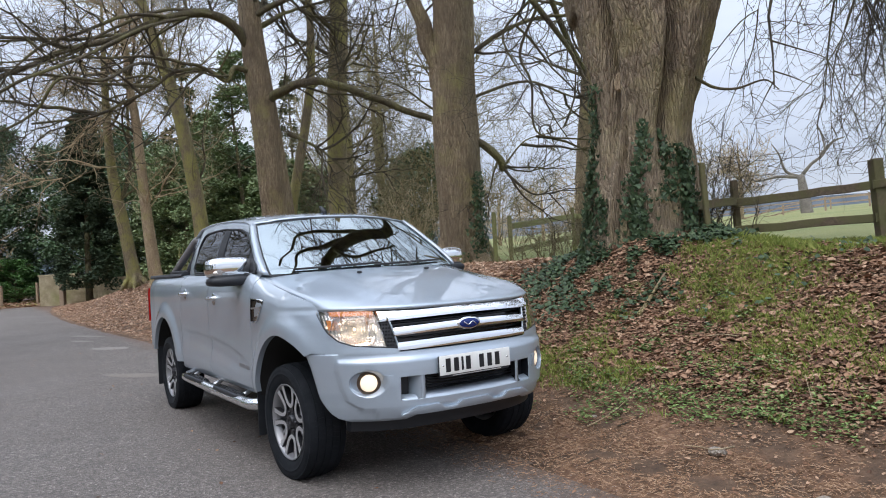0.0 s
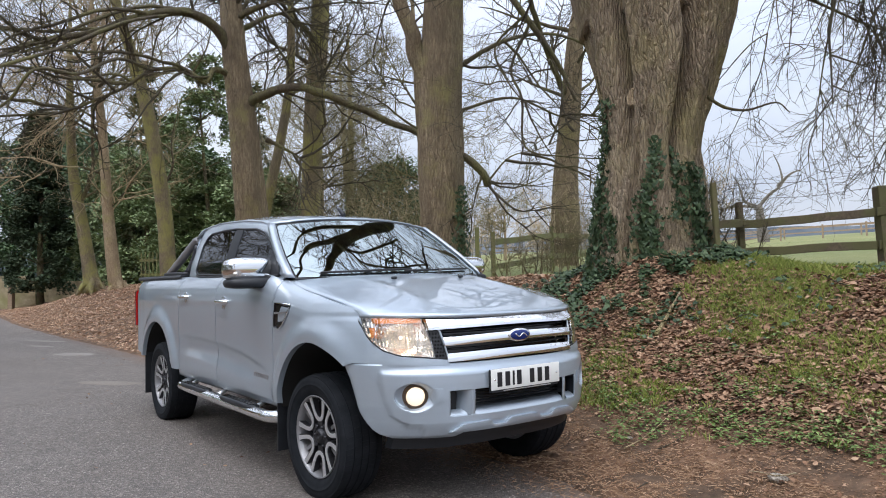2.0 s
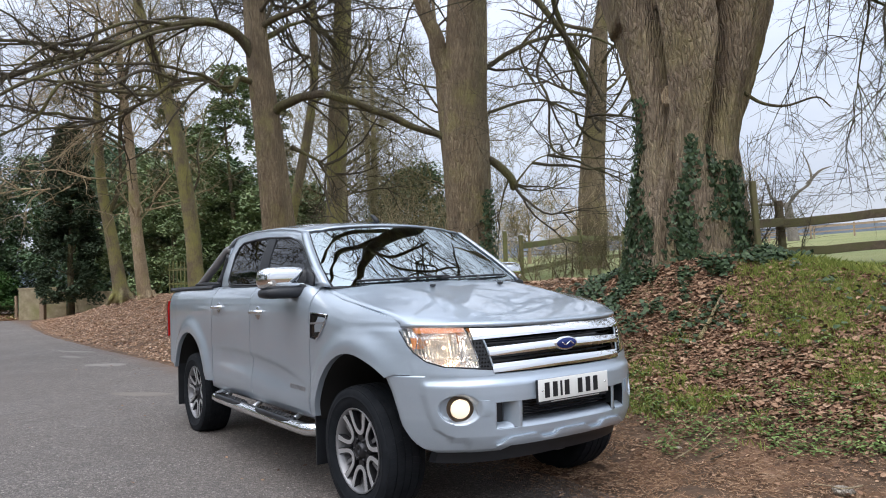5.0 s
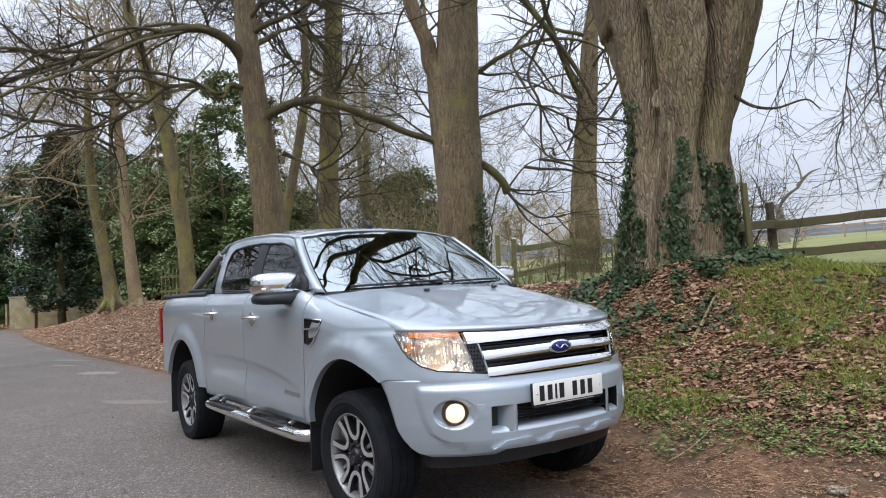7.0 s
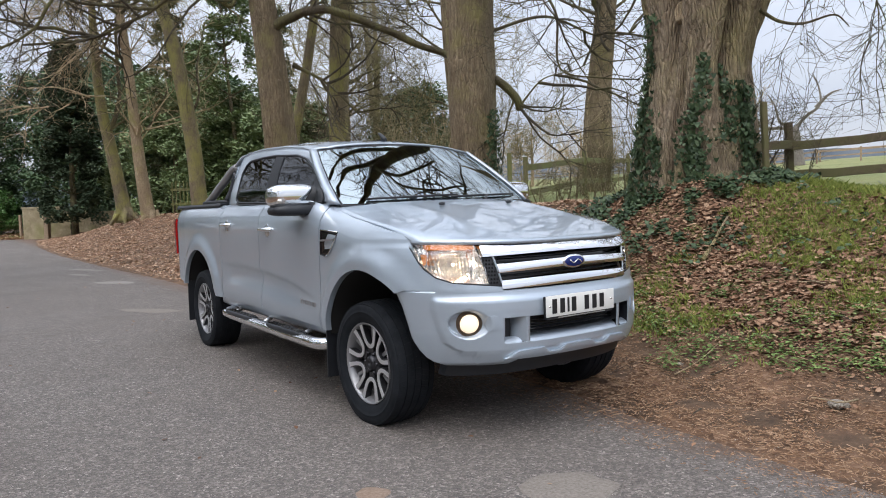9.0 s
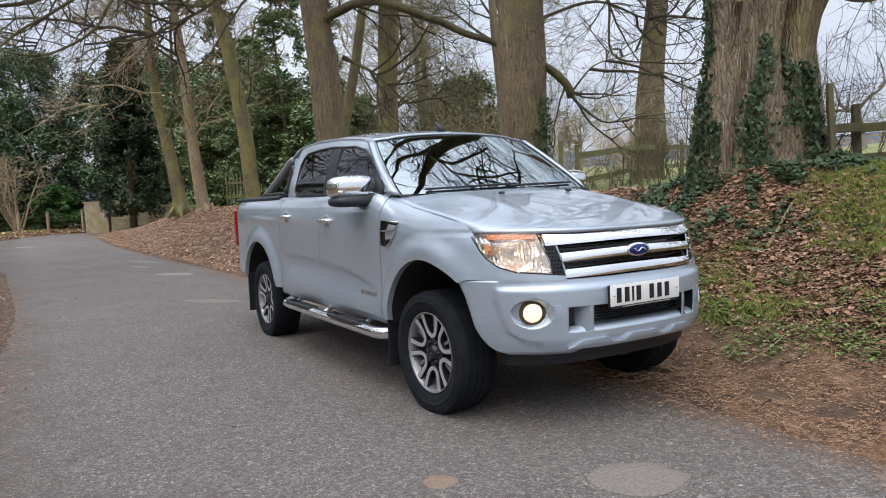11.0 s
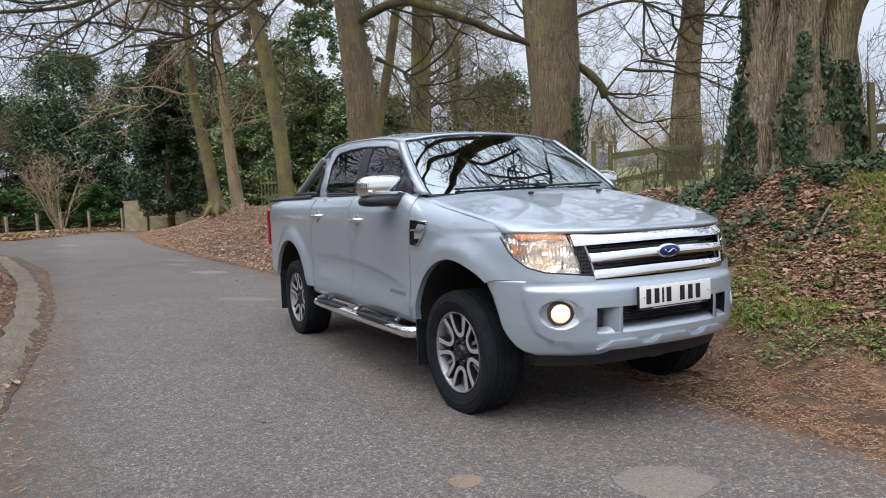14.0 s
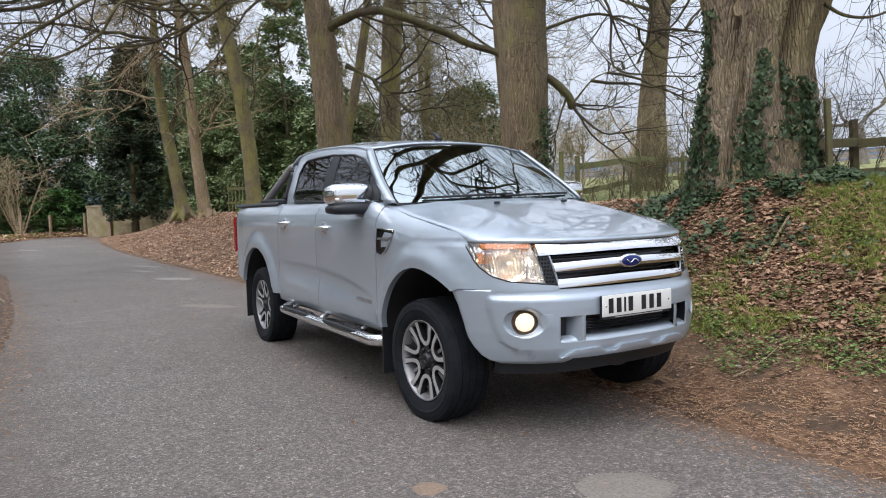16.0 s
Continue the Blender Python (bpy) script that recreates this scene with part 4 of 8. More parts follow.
# low boughs of the same tree that hang over the far verge
for k, way in enumerate((
                         [(-12.3, 2.3, 7.85), (-11.3, 1.0, 7.1), (-10.0, -0.5, 5.9), (-9.12, -1.56, 5.16), (-9.25, -2.09, 4.81), (-9.34, -2.56, 4.51), (-9.42, -3.07, 4.1), (-9.42, -3.55, 4.05), (-9.5, -4.6, 4.3)],
                         [(-12.6, 1.9, 6.5), (-11.4, 0.9, 6.3), (-10.1, -0.1, 5.5), (-9.05, -1.0, 5.19), (-9.25, -1.4, 4.6), (-9.37, -1.94, 4.23), (-9.42, -2.41, 4.1), (-9.6, -3.2, 4.2)])):
    rng = random.Random(300 + k)
    g, t = Geo(), Geo()
    way = [Vector(p) - Vector((-12.72, 4.45, 1.2)) for p in smoothed(way, 5)]
    n = len(way) - 1
    g.tube(way, [0.042 - 0.03 * q / n for q in range(n + 1)], 8, cap=False)
    twigs(t, rng, way, 0.03, 0, dict(LIME, count=(9, 5, 3), length=(1.6, 0.8, 0.4), radius=(0.013, 0.007, 0.0045), **{"from": 0.4}))
    part("limb", g, BARK_LIMB, LIME_OVER_LANE)
    part("twig_spray", t, TWIG, LIME_OVER_LANE, kind="stuff")
tree("smooth_tree", (-16.48, 8.05, 1.25), [(-16.6, 8.05, 1.0, 0.44), (-16.5, 8.03, 2.2, 0.34), (-16.4, 8.0, 4, 0.32), (-15.9, 7.95, 7, 0.33), (-15.3, 7.94, 10.4, 0.28), (-15, 7.9, 15, 0.12)], BARK_MOSS, [], 23,
     "straight olive-grey trunk with bare upper branches", LIME, ((9, 7.5, 14, 3.5, 0.08),), 12, 0.03)
tree("side_stem", (-15.2, 5.9, 1.25), [(-15.2, 5.85, 1.0, 0.2), (-15.1, 5.8, 3, 0.17), (-14.7, 6.3, 6, 0.14), (-14.5, 6.5, 8.2, 0.12), (-14.2, 6.3, 12, 0.06)], BARK_MOSS, [], 24,
     "thin dark stem with drooping bare shoots", LIME, ((7, 5, 11, 2.6, 0.05),), 9, 0.03)
tree("fence_tree", (-11.15, 14.5, 1.5), [(-11.25, 14.6, 1.0, 0.50), (-11.2, 14.55, 1.9, 0.45), (-11.05, 14.5, 3.2, 0.47), (-10.95, 14.5, 4.4, 0.40), (-10.5, 14.4, 7.0, 0.32), (-10.15, 14.3, 9.0, 0.25), (-9.95, 14.25, 10.2, 0.11), (-9.8, 14.2, 13, 0.03)], BARK,
     [([(-10.6, 14.3, 7.0), (-10.0, 13.0, 7.8), (-9.2, 11.4, 9.2), (-8.6, 10.2, 10.4)], 0.13, 0.06)], 25,
     "leaning mossy tree beside the meadow fence", dict(LIME, count=(5, 4, 4)), ((6, 7, 12, 3.0, 0.07),), 12, 0.06)
tree("leaning_tree", (-21.95, 4.95, 1.2), [(-21.98, 5.0, 0.9, 0.40), (-21.94, 4.91, 1.9, 0.31), (-21.85, 4.75, 4, 0.275), (-21.66, 4.25, 7, 0.245), (-21.56, 3.72, 9.1, 0.21), (-21.4, 3.1, 11, 0.17), (-21.2, 2.4, 14, 0.09)], BARK_MOSS,
     [([(-21.8, 4.7, 4.7), (-21.6, 5.0, 5.6), (-21.5, 4.95, 6.6), (-21.4, 5.3, 8.2)], 0.07, 0.02),
      ([(-21.6, 3.9, 8.3), (-21.8, 3.1, 8.8), (-22.2, 2.0, 8.6), (-22.6, 0.8, 8.9)], 0.09, 0.02)], 26,
     "slim leaning tree with mossy olive bark", SPARSE, ((8, 8, 13, 3.0, 0.07),), 11, 0.03, TWIG_OLIVE)
tree("pale_tree", (-24.9, 3.7, 1.2), [(-24.78, 3.85, 0.9, 0.36), (-24.90, 3.70, 1.6, 0.27), (-24.95, 3.48, 4, 0.215), (-24.96, 3.29, 7.2, 0.175), (-25, 3.08, 9.5, 0.15), (-25, 2.9, 12.5, 0.06)], BARK_PALE,
     [([(-24.9, 3.5, 4.2), (-24.7, 4.1, 5.0), (-24.5, 4.7, 6.3)], 0.06, 0.02),
      ([(-24.95, 3.3, 6.9), (-25.2, 2.4, 7.6), (-25.6, 1.2, 8.2), (-26, -0.2, 8.4)], 0.06, 0.015),
      ([(-24.95, 3.4, 5.6), (-25.2, 2.3, 5.9), (-25.5, 0.9, 5.5), (-25.8, -0.4, 5.4)], 0.05, 0.012)], 27,
     "slim tree with pale flaking bark and many fine boughs", LIME, ((13, 6.5, 12, 2.8, 0.06),), 11, 0.04, TWIG_PALE)
tree("mossy_tree", (-27.0, 3.25, 1.3), [(-27, 3.3, 1.0, 0.4), (-27.05, 3.2, 1.9, 0.29), (-27.1, 2.9, 4, 0.24), (-27.2, 2.62, 6, 0.2), (-27.1, 2.5, 9, 0.15), (-27, 2.5, 13, 0.05)], BARK_MOSS,
     [([(-27.1, 2.8, 4.6), (-27.0, 3.3, 6), (-26.9, 3.3, 8.5), (-26.8, 3.6, 11)], 0.15, 0.04)], 28,
     "mossy forked tree behind the pale one", SPARSE, ((8, 7, 12, 2.8, 0.06),), 10, 0.03, TWIG_OLIVE)
for k, (bx, by, h) in enumerate(((-20, 15, 13), (-30, 17, 14), (-24.1, 12.4, 11), (-29.5, 14.8, 13), (-34.0, 19.0, 14))):
    gz = ground_z(bx, by)
    lx, ly = 0.3 * math.sin(k * 2.3), 0.3 * math.cos(k * 1.7)
    tree("woodland_tree", (bx, by, gz), [(bx, by, gz - 0.2, 0.30), (bx + lx, by + ly, gz + 3, 0.22), (bx + 2 * lx, by, gz + 7, 0.17), (bx + lx, by - ly, gz + h, 0.05)], BARK_MOSS if k % 2 else BARK, [], 40 + k,
         "bare woodland tree behind the lane", dict(FINE, count=(7, 6, 4), sides=(4, 3, 3), steps=(4, 3, 2), radius=(0.024, 0.012, 0.008)) if k > 1 else FINE, ((13 if k > 1 else 11, gz + 3, gz + h - 1, 3.2, 0.06),), 8, 0.03, TWIG_BACKLIT if k > 1 else TWIG_OLIVE)

# ---- evergreens, bushes, hedge ----
LAUREL_DULL = make_leaf("ivy_crown_leaf", (0.115, 0.165, 0.066), (0.195, 0.26, 0.115), (0.31, 0.38, 0.19), rough=0.5, gloss=0.25)
for k, (ex, ey, eh, ew, mat_, lab_) in enumerate((
        (-53.5, -6.5, 8.8, 4.0, HOLLY, "dense dark holly tree behind the roadside fence"),
        (-53.0, -1.5, 12.0, 4.4, HOLLY, "tall dark evergreen with glossy leaves"),
        (-52.0, 3.2, 11.0, 3.8, HOLLY, "dark holly with a loose uneven crown"),
        (-43.0, 8.6, 9.5, 3.4, LAUREL_DULL, "broad holly behind the low stone wall"),
        (-38.0, 8.2, 8.0, 2.8, LAUREL_DULL, "holly with a rounded dark crown"),
        (-33.0, 9.6, 6.2, 2.6, LAUREL_DULL, "low spreading holly under the bare trees"),
        (-27.5, 10.8, 5.0, 2.4, LAUREL_DULL, "squat evergreen under the bare trees"),
        (-54.0, -12.0, 8.0, 4.2, HOLLY, "wide dark evergreen beside the lane"),
        (-54.0, -18.0, 12.0, 5.0, HOLLY, "tall dark evergreen at the bend"),
        (-58.0, 8.0, 13.0, 5.0, HOLLY, "tall evergreen at the back of the wood"),
)):
    evergreen("holly_tree", (ex, ey, ground_z(ex, ey) if ey > 0 else 0.3), eh, ew, mat_, 60 + k, lab_, leaf=0.22, clumps=185, per=150)
evergreen("yew_tree", (-40.3, 3.12, 0.45), 10.6, 1.75, YEW, 80, "dark columnar yew on a bare stem", leaf=0.19, clumps=230, per=190, low=0.07, cone=0.40, trunk=0.2)
evergreen("ivy_clad_tree", (-36.5, 7.8, 1.0), 12.5, 1.5, OLIVE, 81, "slender tree wrapped in ivy to its top", leaf=0.22, clumps=70, per=70, low=0.15, cone=0.4, trunk=0.16)
evergreen("ivy_clad_tree", (-30.4, 9.3, 1.2), 11.5, 2.0, LAUREL_DULL, 83, "tall ivy-clad tree with a loose green crown", leaf=0.18, clumps=130, per=110, low=0.05, cone=0.25, trunk=0.16)
evergreen("ivy_clad_tree", (-34.0, 8.6, 1.2), 9.0, 2.2, LAUREL_DULL, 84, "ivy-clad tree with a loose green crown", leaf=0.18, clumps=120, per=110, low=0.05, cone=0.3, trunk=0.16)
evergreen("ivy_clad_tree", (-33.0, 13.0, 1.3), 11.0, 1.4, OLIVE, 82, "ivy-wrapped slender tree in the wood", leaf=0.22, clumps=60, per=60, low=0.1, cone=0.4, trunk=0.16)
for k, (hx, hy, hh, hw) in enumerate(((-48.5, -0.2, 2.7, 1.7), (-47.8, -5.2, 2.5, 1.9), (-47.5, -8.2, 2.6, 2.0), (-48.2, -2.6, 2.2, 1.5))):
    evergreen("laurel_bush", (hx, hy, 0.2), hh, hw, LAUREL, 90 + k, "bright green laurel bush behind the fence", leaf=0.15, clumps=60, per=170, category="bush", trunk=0.05)
def pale_shrub():
    rng = random.Random(101)
    g, t = Geo(), Geo()
    root = empty("pale_shrub", (-46.7, -2.75, 0.25), "bare straw-coloured shrub with fanning stems", "shrub", "bare bushes")
    for k in range(13):
        a = rng.uniform(0, 6.283)
        w = wander(rng, (0.15 * math.cos(a), 0.15 * math.sin(a), -0.1), (0.5 * math.cos(a), 0.5 * math.sin(a), 1), rng.uniform(3.2, 5.2), 9, 0.16, 0.05)
        g.tube(w, [0.07 * (1 - 0.75 * q / 9) for q in range(10)], 6, cap=False)
        twigs(t, rng, w, 0.03, 0, dict(count=(8, 5), length=(1.5, 0.8), radius=(0.028, 0.018), steps=(5, 4), sides=(4, 3), bend=0.25, rise=(0.05, 0.02)))
    part("stem", g, TWIG_PALE, root)
    part("twig_spray", t, TWIG_PALE, root, kind="stuff")


pale_shrub()
for k, (tx, ty, sx, sy, th) in enumerate(((-17, 11.5, 2.5, 1.5, 3.6), (-22, 11.0, 2.5, 1.5, 4.6), (-28, 13.5, 3, 2, 5.0), (-9.5, 13.0, 0.7, 0.7, 2.8), (-3.4, 8.8, 1.2, 0.8, 2.4))):
    thicket("bare_thicket", (tx, ty, ground_z(tx, ty)), (sx, sy), 110 + k, "tangled bare brushwood under the trees", 8 if sx < 1 else 14 if tx > -5 else 40, TWIG_OLIVE if k % 3 else TWIG_PALE, th)
for k, (tx, ty, th) in enumerate(((-1.5, 5.6, 1.5), (-0.9, 6.0, 1.7), (-2.6, 6.8, 1.6), (-3.6, 6.6, 0.8), (-5.4, 7.2, 0.7), (-8.9, 12.4, 1.5), (-9.6, 13.6, 1.9), (-7.6, 10.2, 0.9))):
    thicket("low_scrub", (tx, ty, ground_z(tx, ty)), (0.5, 0.4), 134 + k, "thin olive scrub beside the old lime", 9, TWIG_OLIVE, th, dict(count=(6, 4), length=(0.5, 0.25), radius=(0.006, 0.004), steps=(4, 3), sides=(3, 3), bend=0.3, rise=(0.05, 0.02)))
thicket("hawthorn_scrub", (0.35, 5.25, 1.25), (0.45, 0.35), 130, "thin bare scrub growing through the fence", 13, TWIG, 1.9, dict(count=(6, 4), length=(0.7, 0.35), radius=(0.0045, 0.003), steps=(6, 4), sides=(3, 3), bend=0.2, rise=(0.02, -0.02)), stem=0.007)
# far hedge and woods
for k, (fx, fy, fh, fw) in enumerate(((-60, 55, 9, 5), (-52, 70, 8, 5), (-75, 60, 10, 6), (-45, 48, 7, 3.5), (-38, 62, 7.5, 3.0), (-66, 40, 9, 5))):
    gz = ground_z(fx, fy)
    tree("far_tree", (fx, fy, gz), [(fx, fy, gz - 0.2, 0.32), (fx + 0.2, fy, gz + fh * 0.4, 0.2), (fx, fy + 0.2, gz + fh, 0.05)], BARK_PALE, [], 140 + k,
         "bare pale tree across the meadow", dict(FINE, count=(6, 5, 3), radius=(0.045, 0.03, 0.02), sides=(3, 3, 3), steps=(4, 3, 2)), ((14, gz + 1.5, gz + fh * 0.9, fw * 0.8, 0.08),), 8, 0.03, TWIG_PALE)
# the far side of the lane, seen in the paint and glass
for k, (lx_, ly_, lh_) in enumerate(((-14, -8.5, 12), (-8, -10, 13), (-2, -8.8, 12), (4, -10.5, 13), (10, -9, 12), (15, -6.5, 13), (-20, -10, 12))):
    gz = ground_z(lx_, ly_)
    tree("lane_side_tree", (lx_, ly_, gz), [(lx_, ly_, gz - 0.2, 0.40), (lx_ + 0.2, ly_, gz + 3, 0.30), (lx_, ly_ + 0.3, gz + 7, 0.22), (lx_ - 0.3, ly_, gz + lh_, 0.06)], BARK, [], 160 + k,
         "bare tree on the far side of the lane", dict(FINE, count=(6, 5, 2), radius=(0.03, 0.018, 0.014), steps=(4, 3, 2), sides=(3, 3, 3)), ((10, gz + 3, gz + lh_ - 1, 3.4, 0.07),), 9, 0.03)
for k, (lx_, ly_) in enumerate(((-17, -12.5), (-11, -13), (-5, -12.5), (1, -13), (7, -12.5), (13, -12), (-23, -13))):
    evergreen("lane_side_holly", (lx_, ly_, ground_z(lx_, ly_)), 5.2, 3.2, HOLLY, 170 + k, "dense dark evergreen on the far side of the lane", leaf=0.34, clumps=60, per=60)
# tall twiggy trees that close the bend
for k, (bx_, by_, bh_) in enumerate(((-47, -13, 12), (-56, -9, 15), (-60, -2, 16), (-47, -8.5, 10), (-62, 6, 17), (-55, 12, 16), (-42, -20, 12))):
    tree("bend_tree", (bx_, by_, 0.4), [(bx_, by_, 0.2, 0.30), (bx_ + 0.3, by_, 4, 0.22), (bx_, by_ + 0.4, 8, 0.16), (bx_ - 0.2, by_, bh_, 0.05)], BARK_MOSS, [], 180 + k,
         "tall bare tree with fine olive twigs at the bend", dict(FINE, count=(7, 6, 4), radius=(0.032, 0.018, 0.013), steps=(4, 3, 2), sides=(3, 3, 3)), ((13, 3, bh_ - 1, 3.6, 0.07),), 8, 0.03, TWIG_OLIVE)
for k, (gx, gy, gh, gw) in enumerate(((-48, 4.5, 9.5, 3.0), (-41, 12, 9, 3.4), (-47, 7, 11, 3.6), (-46, 13, 10, 3.6), (-36, 15, 6, 3.0), (-52, -3.0, 8.5, 3.0), (-51, -9.5, 5.5, 3.0), (-30, 20, 6, 3.0))):
    evergreen("holly_tree", (gx, gy, ground_z(gx, gy) if gy > 0 else 0.2), gh, gw, HOLLY, 200 + k, "dense mid-green evergreen filling the wood", leaf=0.26, clumps=110, per=115)
for k, (gx, gy, sx, gh) in enumerate(((-23, 15.5, 2.6, 6.5), (-18.5, 13.2, 2.0, 5.5), (-27, 16.5, 2.8, 7.0), (-20, 17.5, 2.4, 6.0))):
    thicket("tall_thicket", (gx, gy, ground_z(gx, gy)), (sx, 1.6), 220 + k, "tall olive brushwood under the bare trees", 15, TWIG_OLIVE, gh, dict(count=(9, 6), length=(1.4, 0.7), radius=(0.014, 0.010), steps=(5, 3), sides=(3, 3), bend=0.26, rise=(0.04, 0.0)))
evergreen("ivied_brush", (-23.5, 15.0, ground_z(-23.5, 15.0)), 3.0, 3.0, OLIVE, 226, "low olive brush with ivy under the bare trees", leaf=0.15, clumps=60, per=60, category="bush", trunk=0.06)

# ---- fences, wall, gate ----
def post(at, top, w, name, mat, label, lean=(0, 0), group="fence posts", pointed=False):
    g = Geo()
    z0 = ground_z(at[0], at[1]) - 0.25
    a, b = Vector((at[0] - lean[0], at[1] - lean[1], z0)), Vector((at[0], at[1], top))
    g.beam(a, b, w, w * 0.85, (0.6, 0.8, 0))
    ob = thing(name, g, mat, label, "post", group, smooth=False)
    return bevelled(ob, 0.012)


def rail(a, b, h, t, label, name="fence_rail", mat=None, group="fence rails"):
    rng = random.Random(int(abs(a[0] * 97 + a[1] * 31)))
    g = Geo()
    a, b = Vector(a), Vector(b)
    n = 6
    side = (b - a).cross(Vector((0, 0, 1))).normalized() * t / 2
    rows = []
    for i in range(n + 1):
        p = a.lerp(b, i / n) + Vector((0, 0, rng.uniform(-0.012, 0.012) if 0 < i < n else 0))
        rows.append([p - side - Vector((0, 0, h / 2)), p + side - Vector((0, 0, h / 2)), p + side + Vector((0, 0, h / 2)), p - side + Vector((0, 0, h / 2)), p - side - Vector((0, 0, h / 2))])
    g.grid(rows)
    g.f += [(0, 1, 2, 3), (n * 5 + 3, n * 5 + 2, n * 5 + 1, n * 5)]
    return bevelled(thing(name, g, mat or RAILWOOD, label, "fence rail", group, smooth=False), 0.008)


post((0.86, 4.45), 2.30, 0.07, "fence_post", RAILWOOD, "old leaning fence post beside the lime tree", (0.0, -0.07))
post((0.56, 5.45), 2.15, 0.09, "fence_post", RAILWOOD, "short weathered fence post", (-0.04, 0))
post((1.80, 6.38), 2.26, 0.14, "fence_post", RAILWOOD, "square mossy fence post on the bank", (-0.05, 0))
post((3.4, 7.3), 2.30, 0.14, "fence_post", RAILWOOD, "square mossy fence post on the bank")
LOWRAIL = "weathered lower rail of the meadow fence"
TOPRAIL = "mossy upper rail of the meadow fence"
rail((0.72, 4.42, 1.83), (0.66, 5.36, 1.87), 0.10, 0.04, TOPRAIL)
rail((0.62, 5.30, 1.865), (1.78, 6.27, 1.95), 0.10, 0.04, TOPRAIL)
rail((0.62, 5.33, 1.525), (1.78, 6.29, 1.565), 0.10, 0.04, LOWRAIL)
rail((1.80, 6.29, 1.955), (3.4, 7.2, 2.06), 0.10, 0.04, TOPRAIL)
rail((1.80, 6.31, 1.57), (3.4, 7.2, 1.64), 0.10, 0.04, LOWRAIL)
for zz in (2.24, 2.42):
    g = Geo()
    way = smoothed([(0.2, 5.3, zz - 0.12), (0.55, 5.5, zz - 0.05), (1.2, 5.9, zz - 0.06), (1.8, 6.3, zz), (2.6, 6.75, zz - 0.01), (3.4, 7.2, zz + 0.03)], 5)
    g.tube([Vector(p) for p in way], [0.0035] * len(way), 4)
    for i in range(2, len(way), 2):
        p = Vector(way[i])
        g.beam(p - Vector((0.02, 0, 0.02)), p + Vector((0.02, 0, 0.02)), 0.004, 0.004, (0, 1, 0))
    thing("barbed_wire", g, WIRE, "rusty strand of barbed wire above the fence rails", "wire", "barbed wires")
# the fence running off behind the trees
FAR_POSTS = [((-6.98, 7.43), 2.40), ((-6.78, 7.72), 2.30), ((-8.5, 11.3), 2.62), ((-10.4, 15.2), 2.75), ((-12.6, 19.4), 2.95)]
for (p, top) in FAR_POSTS:
    post(p, top, 0.115, "fence_post", GREENWOOD, "algae-green fence post behind the trees")
for (p, tp), (q, tq) in zip(FAR_POSTS[1:], FAR_POSTS[2:]):
    rail((*p, tp - 0.24), (*q, tq - 0.24), 0.14, 0.04, "algae-green upper rail of the far fence", mat=GREENWOOD, group="far fence rails")
    rail((*p, tp - 0.80), (*q, tq - 0.80), 0.13, 0.04, "algae-green lower rail of the far fence", mat=GREENWOOD, group="far fence rails")
# roadside posts with wires at the bend
BEND = [(-42.8, -8.6), (-43.2, -7.1), (-43.4, -5.5), (-43.9, -3.94), (-44.4, -2.69), (-45.6, -1.11), (-46.0, 0.85)]
for k, p in enumerate(BEND):
    post(p, (1.22, 1.24, 1.26, 1.36, 1.40, 1.40, 1.48)[k], 0.15, "roadside_post", POSTWOOD, "pale wooden post of the roadside fence", (0.02, 0), "roadside posts")
for zz in (0.55, 0.85, 1.12):
    g = Geo()
    g.tube([Vector((x, y, zz)) for x, y in BEND], [0.012] * len(BEND), 4)
    thing("fence_wire", g, RAILWOOD, "thin brown strand of the roadside fence", "wire", "roadside wires")
post((-42.2, 1.93), 1.73, 0.30, "gate_post", POSTWOOD, "thick pale gate post by the wall", (-0.02, 0.03), "gate posts")

STONE = material("mossy_stone", rough=0.95)
sn = Nodes(STONE)
sc = sn.ramp(sn.noise(2.2, 6, 0.65), (0.3, (0.26, 0.22, 0.13)), (0.55, (0.44, 0.37, 0.24)), (0.75, (0.58, 0.50, 0.35)))
sc = sn.mix(sn.ramp(sn.noise(0.9, 5), (0.5, 0.0), (0.68, 0.7)), sc, (0.30, 0.30, 0.12))
sn.base(sc)
sn.bump(sn.noise(14.0, 6, 0.7), 0.8, 0.03)


def stone_wall(name, a, b, height, depth, course, label, seed):
    """A wall laid of separate rough blocks with a coping."""
    rng = random.Random(seed)
    root = empty(name, (*a, 0), label, "wall", kind="structure")
    d = Vector((b[0] - a[0], b[1] - a[1], 0))
    L = d.length
    d.normalize()
    s = Vector((-d.y, d.x, 0))
    core = Geo()
    core.beam(d * 0.03 + Vector((0, 0, height * 0.48)), d * (L - 0.03) + Vector((0, 0, height * 0.48)), depth * 0.8, height * 0.96)
    part("wall_core", core, STONE, root, smooth=False)
    z, row = 0.0, 0
    while z < height - 0.02:
        h = min(course * rng.uniform(0.85, 1.15), height - z)
        x = 0.0
        while x < L - 0.02:
            w = min(rng.uniform(0.28, 0.55), L - x)
            g = Geo()
            j = rng.uniform(-0.012, 0.012)
            g.beam(d * (x + 0.008) + s * j + Vector((0, 0, z + h / 2)), d * (x + w - 0.008) + s * j + Vector((0, 0, z + h / 2)), depth, h - 0.014)
            part("stone", g, STONE, root, smooth=False)
            x += w
        z += h
        row += 1
    g = Geo()
    g.beam(d * -0.05 + Vector((0, 0, height + 0.05)), d * (L + 0.05) + Vector((0, 0, height + 0.05)), depth * 1.15, 0.10)
    part("coping", g, STONE, root, smooth=False)
    root.location = (*a, ground_z((a[0] + b[0]) / 2, (a[1] + b[1]) / 2) - 0.1)


